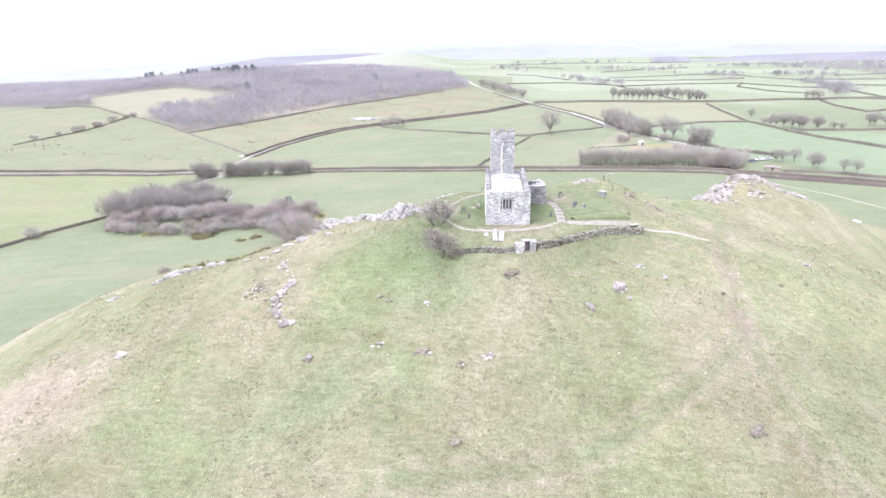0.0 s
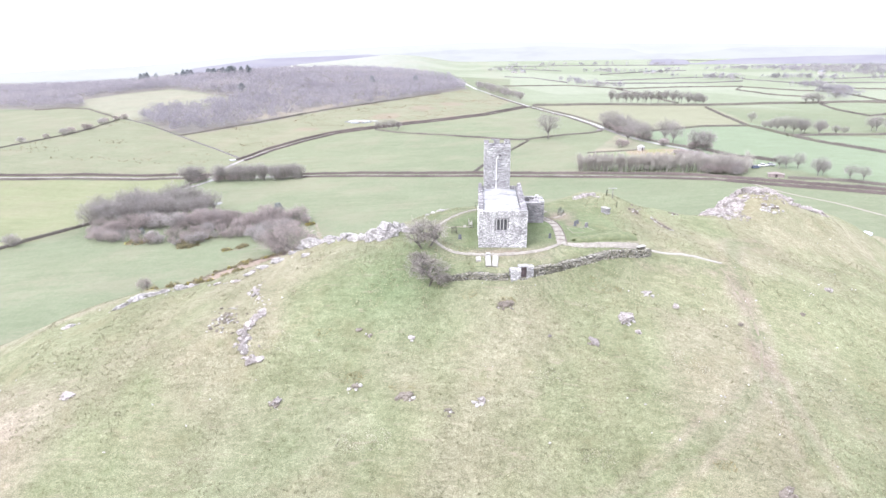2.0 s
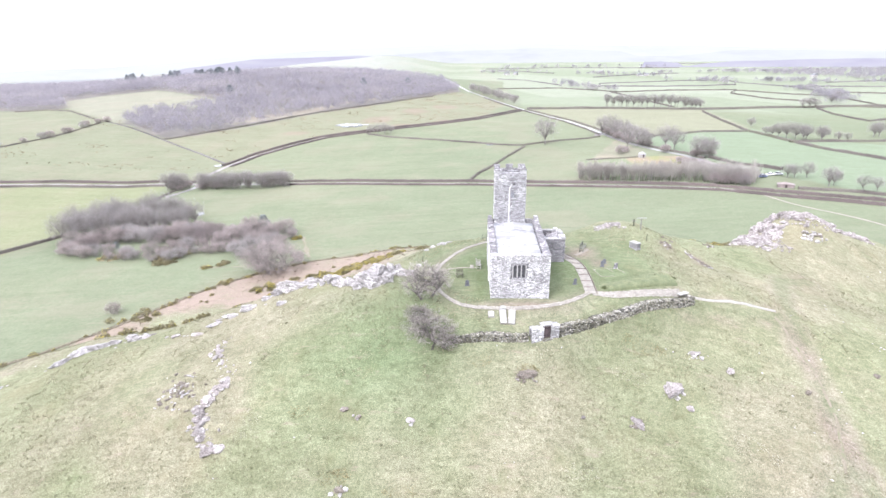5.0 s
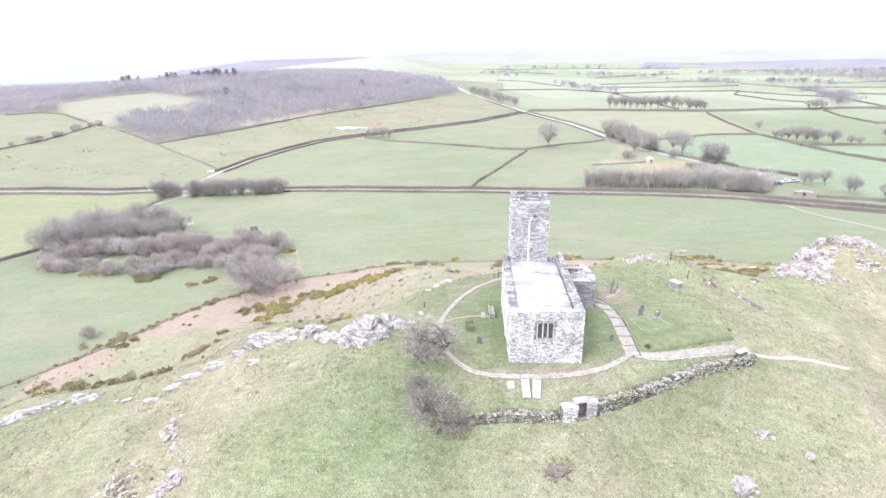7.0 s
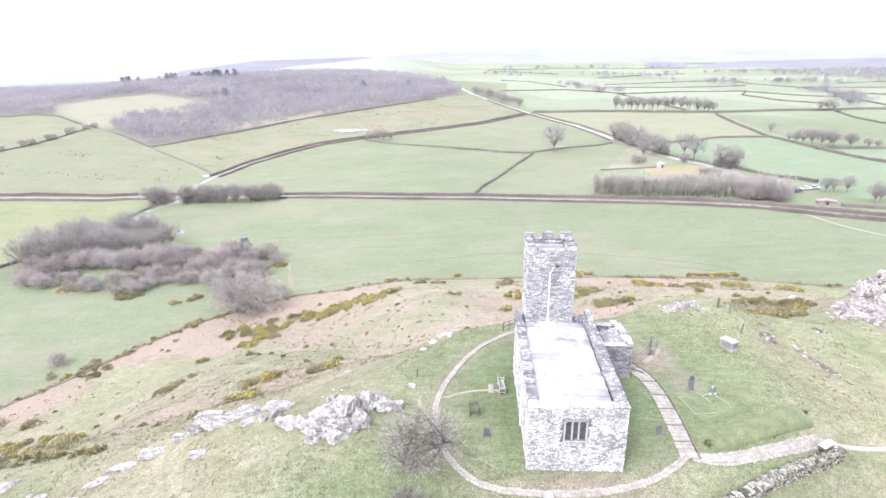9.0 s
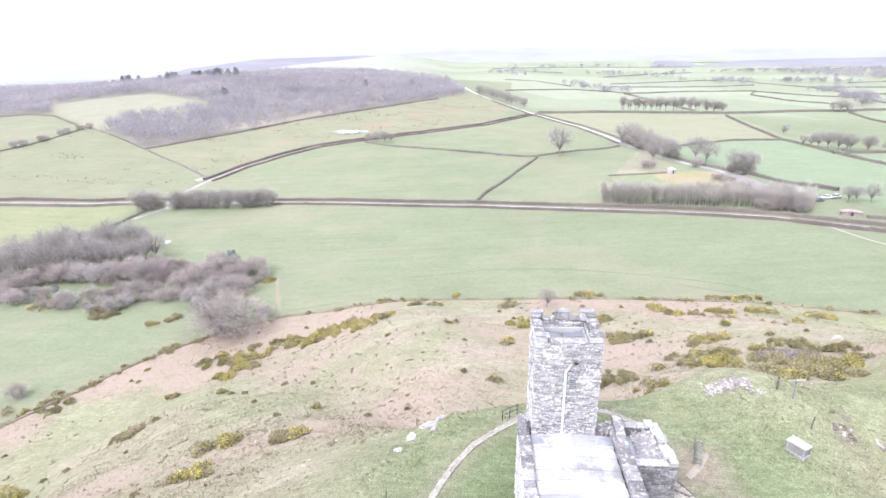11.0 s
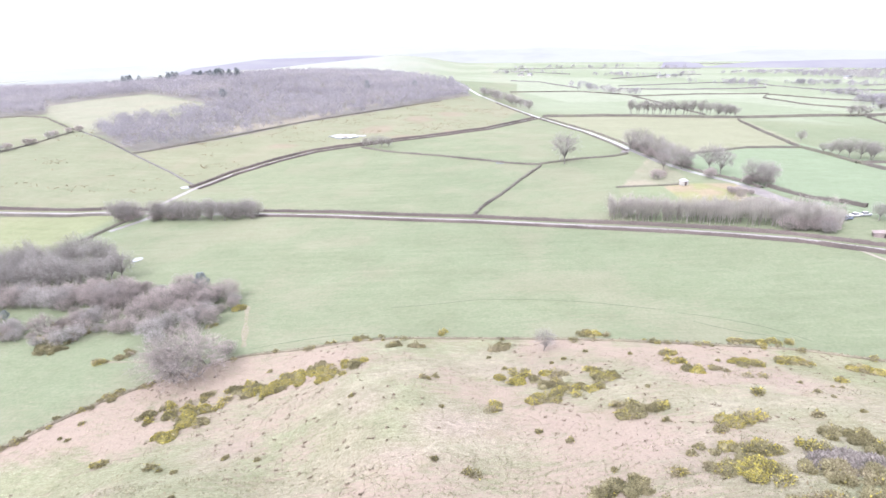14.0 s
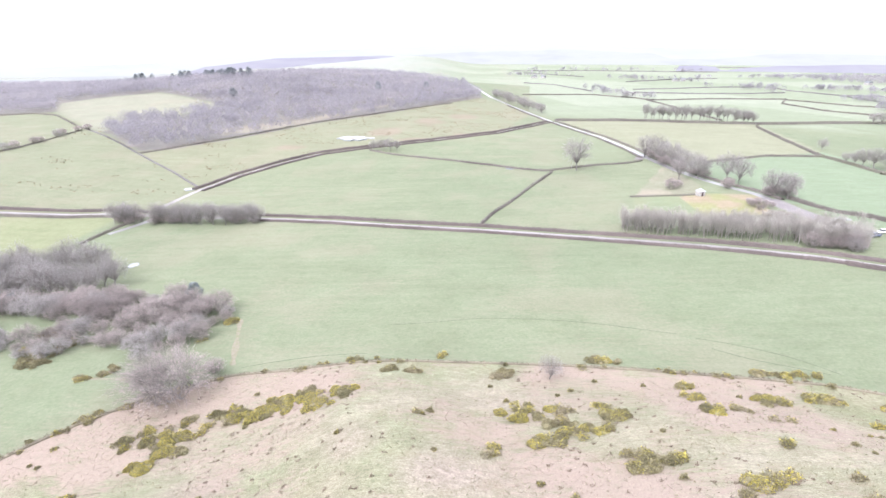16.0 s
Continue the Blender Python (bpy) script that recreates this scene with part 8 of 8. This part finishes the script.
def car(x, y, turn, paint, label):
    t = thing("car", label, "car", stand(x, y, turn, 0.13), "parked cars")
    bm = boxed(-2.1, 2.1, -0.85, 0.85, 0.28, 0.85, bevel=0.14)
    body = part("body", bm, paint, t)
    cabin = bmesh.new()
    box(cabin, -1.3, 0.95, -0.76, 0.76, 0.84, 1.42)
    for v in cabin.verts:
        if v.co.z > 1.2:
            v.co.x = v.co.x * 0.72 - 0.1
            v.co.y *= 0.86
    bmesh.ops.bevel(cabin, geom=cabin.edges[:], offset=0.06, segments=2, affect="EDGES")
    part("windows", cabin, M_DARKGLASS, t)
    part("roof", boxed(-0.95, 0.5, -0.62, 0.62, 1.40, 1.45, bevel=0.02), paint, t)
    for x0 in (-1.3, 1.35):
        for y0 in (-0.82, 0.82):
            bm = bmesh.new()
            bmesh.ops.create_cone(bm, segments=18, radius1=0.32, radius2=0.32, depth=0.2, cap_ends=True, matrix=pose(x0, y0, 0.32, 90, 0, 0))
            w = part("wheel", bm, M_RUBBER, t)
            bm = bmesh.new()
            bmesh.ops.create_cone(bm, segments=14, radius1=0.19, radius2=0.19, depth=0.03, cap_ends=True, matrix=pose(x0, y0 + 0.1 * (1 if y0 > 0 else -1), 0.32, 90, 0, 0))
            part("rim", bm, M_TIN, w)
    for y0 in (-0.6, 0.6):
        part("headlight", boxed(2.04, 2.12, y0 - 0.17, y0 + 0.17, 0.58, 0.72, bevel=0.02), M_PAINT, t)


car(134.2, 203, 15, M_CARPAINT[0], "white parked car at the car park")
car(128.5, 198.5, 20, M_CARPAINT[1], "dark blue parked car at the car park")
car(138.5, 204.5, 10, M_CARPAINT[2], "silver parked car at the car park")


# the rim of hills that closes the view, its mist painted as glowing colour
def ridge(far, degrees, tops, uneven, colours, label, seed):
    """A ridge glowing in haze colours all along the horizon, rising behind the last fields."""
    az = np.linspace(-math.pi, math.pi, 721)
    deg = np.degrees(az)
    top = np.interp(deg, degrees, tops) + uneven * (2 * fbm(deg, 0 * deg, 7, seed) - 1) + uneven * 0.5 * (fbm(deg, 0 * deg, 0.8, seed + 1) - 0.5)
    V = np.concatenate([np.stack([far * np.sin(az), far * np.cos(az), np.full(721, -260.0) if i == 0 else top + h], 1) for i, h in enumerate((0, -30, 0))])
    i = np.concatenate([r * 721 + np.arange(720) for r in range(2)])
    me = mesh_of("backdrop", V, np.stack([i, i + 1, i + 722, i + 721], 1), [])
    m = bpy.data.materials.new(label)
    m.use_nodes = True
    nt = m.node_tree
    nt.nodes.remove(nt.nodes["Principled BSDF"])
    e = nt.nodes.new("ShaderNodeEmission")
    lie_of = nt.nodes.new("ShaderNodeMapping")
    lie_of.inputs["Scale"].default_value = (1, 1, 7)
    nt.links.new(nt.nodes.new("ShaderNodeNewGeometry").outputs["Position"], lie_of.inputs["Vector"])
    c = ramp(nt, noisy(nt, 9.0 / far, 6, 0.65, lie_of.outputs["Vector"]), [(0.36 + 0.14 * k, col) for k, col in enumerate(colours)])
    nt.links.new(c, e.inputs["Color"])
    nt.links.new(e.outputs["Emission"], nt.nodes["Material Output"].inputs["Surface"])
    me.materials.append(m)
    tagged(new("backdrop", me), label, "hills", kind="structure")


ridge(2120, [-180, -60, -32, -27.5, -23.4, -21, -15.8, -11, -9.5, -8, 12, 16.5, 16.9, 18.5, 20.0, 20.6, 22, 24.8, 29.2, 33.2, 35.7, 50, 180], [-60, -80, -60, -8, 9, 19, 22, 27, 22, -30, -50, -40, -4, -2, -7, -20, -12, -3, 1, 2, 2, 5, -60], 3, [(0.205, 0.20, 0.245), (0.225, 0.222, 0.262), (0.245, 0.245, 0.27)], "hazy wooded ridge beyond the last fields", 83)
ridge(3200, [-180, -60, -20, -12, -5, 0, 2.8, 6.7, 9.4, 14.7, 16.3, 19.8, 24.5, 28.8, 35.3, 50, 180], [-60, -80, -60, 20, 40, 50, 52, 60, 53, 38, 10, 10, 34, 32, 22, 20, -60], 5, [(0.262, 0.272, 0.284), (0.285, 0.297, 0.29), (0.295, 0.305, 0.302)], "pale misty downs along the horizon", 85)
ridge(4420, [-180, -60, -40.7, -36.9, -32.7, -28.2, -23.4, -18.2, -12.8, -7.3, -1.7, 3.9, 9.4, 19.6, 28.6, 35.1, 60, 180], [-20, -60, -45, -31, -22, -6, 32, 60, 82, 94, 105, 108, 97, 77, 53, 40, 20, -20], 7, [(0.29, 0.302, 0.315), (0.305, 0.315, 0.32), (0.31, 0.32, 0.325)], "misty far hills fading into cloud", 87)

# ---- single stones of the church walls, the nearest faces first ----
lay(wall_e, face(0, 0, 0, 0), courses(6.06, -0.25, 4.64, 0.105, 0.19, 31, [(WIN[0] - 0.12, WIN[1] + 0.12, WIN[2] - 0.15, WIN[3] + 0.18)], 0.02), M_STONE, 300)
lay(tower, face((TX0 + TX1) / 2, TY0, 0, 0), sorted(courses(TX1 - TX0 + 0.08, 4.9, TTOP, 0.105, 0.27, 32, [(-0.25, 0.55, 7.0, 7.0)]), key=lambda s: -s[1]), M_STONE_GREY, 290)
lay(tower, face(TX0, (TY0 + TY1) / 2, 0, -90), courses(TY1 - TY0 + 0.06, -0.4, TTOP, 0.11, 0.30, 33), M_STONE_GREY)
lay(tower, face(TX1, (TY0 + TY1) / 2, 0, 90), courses(TY1 - TY0 + 0.06, -0.4, TTOP, 0.11, 0.30, 34), M_STONE_GREY)
lay(tower, face((TX0 + TX1) / 2, TY1, 0, 180), courses(TX1 - TX0 + 0.06, -0.4, TTOP, 0.24, 0.6, 35), M_STONE_GREY)
lay(wall_s, face(-NAVE_W, NAVE_L / 2, 0, -90), [s for s in courses(NAVE_L + 0.04, -0.4, 5.1, 0.135, 0.3, 36) if s[1] + s[3] / 2 < nave_top(NAVE_L / 2 - s[0]) - 0.06], M_STONE)
lay(wall_n, face(NAVE_W, NAVE_L / 2, 0, 90), [s for s in courses(NAVE_L + 0.04, -0.4, 5.1, 0.135, 0.3, 37) if s[1] + s[3] / 2 < nave_top(NAVE_L / 2 + s[0]) - 0.06], M_STONE)
lay(wall_n, face(2.32, NAVE_L / 2, 0, -90), [s for s in courses(NAVE_L - 1.2, 4.3, 5.1, 0.2, 0.5, 38) if s[1] + s[3] / 2 < nave_top(NAVE_L / 2 - s[0]) - 0.06], M_STONE_DARK)
lay(wall_s, face(-2.46, NAVE_L / 2, 0, 90), [s for s in courses(NAVE_L - 1.2, 4.3, 5.1, 0.2, 0.5, 39) if s[1] + s[3] / 2 < nave_top(NAVE_L / 2 + s[0]) - 0.06], M_STONE_DARK)
lay(porch, face((PX0 + PX1) / 2, PY0, 0, 0), courses(PX1 - PX0 + 0.04, -0.4, PTOP, 0.13, 0.3, 41), M_STONE_DARK, 150)
lay(porch, face(PX1, (PY0 + PY1) / 2, 0, 90), courses(PY1 - PY0 + 0.04, -0.4, PTOP, 0.13, 0.3, 42), M_STONE_DARK, 0)
for x, y, turn, w in ((TX0 + T, (TY0 + TY1) / 2, 90, 2.1), (TX1 - T, (TY0 + TY1) / 2, -90, 2.1), ((TX0 + TX1) / 2, TY1 - T, 0, 2.5)):
    lay(tower, face(x, y, 0, turn), courses(w, 10.2, TTOP, 0.2, 0.4, 43), M_STONE_GREY)
drystone(YARD_WALL, 0.75, 1.0, 51, 120, "low mossy dry stone wall below the church")
drystone(YARD_WALL_2, 1.25, 1.1, 52, 290, "dry stone wall with white lichen running up to a slab")
flags(path_loop, LOOP, 0.46, 2, 0.30, M_FLAG, 61, 290)
flags(path_right, RIGHT, 1.18, 3, 0.40, M_FLAG, 62, 130, 0.03, 6)
flags(path_gate, TO_GATE, 0.86, 4, 0.23, M_FLAG, 63, 220, 0.02, 24)
for x0, x1, h in ((-1.6, -0.40, 1.12), (0.40, 1.25, 1.28)):
    lay(gateway, face((x0 + x1) / 2, -0.32, 0, 0), courses(x1 - x0 + 0.06, -0.4, h, 0.15, 0.26, int(70 + x0 * 2), ragged=0.02), M_STONE, 60)
    lay(gateway, face((x0 + x1) / 2, 0.45, 0, 180), courses(x1 - x0 + 0.06, -0.4, h, 0.15, 0.26, int(80 + x0 * 2), ragged=0.02), M_STONE)
    lay(gateway, face((x0 + x1) / 2, 0.065, h + 0.08, 0) @ Matrix.Rotation(-math.pi / 2, 4, "X"), courses(x1 - x0 + 0.1, -0.42, 0.42, 0.22, 0.3, int(90 + x0 * 2), ragged=0.02), M_STONE)
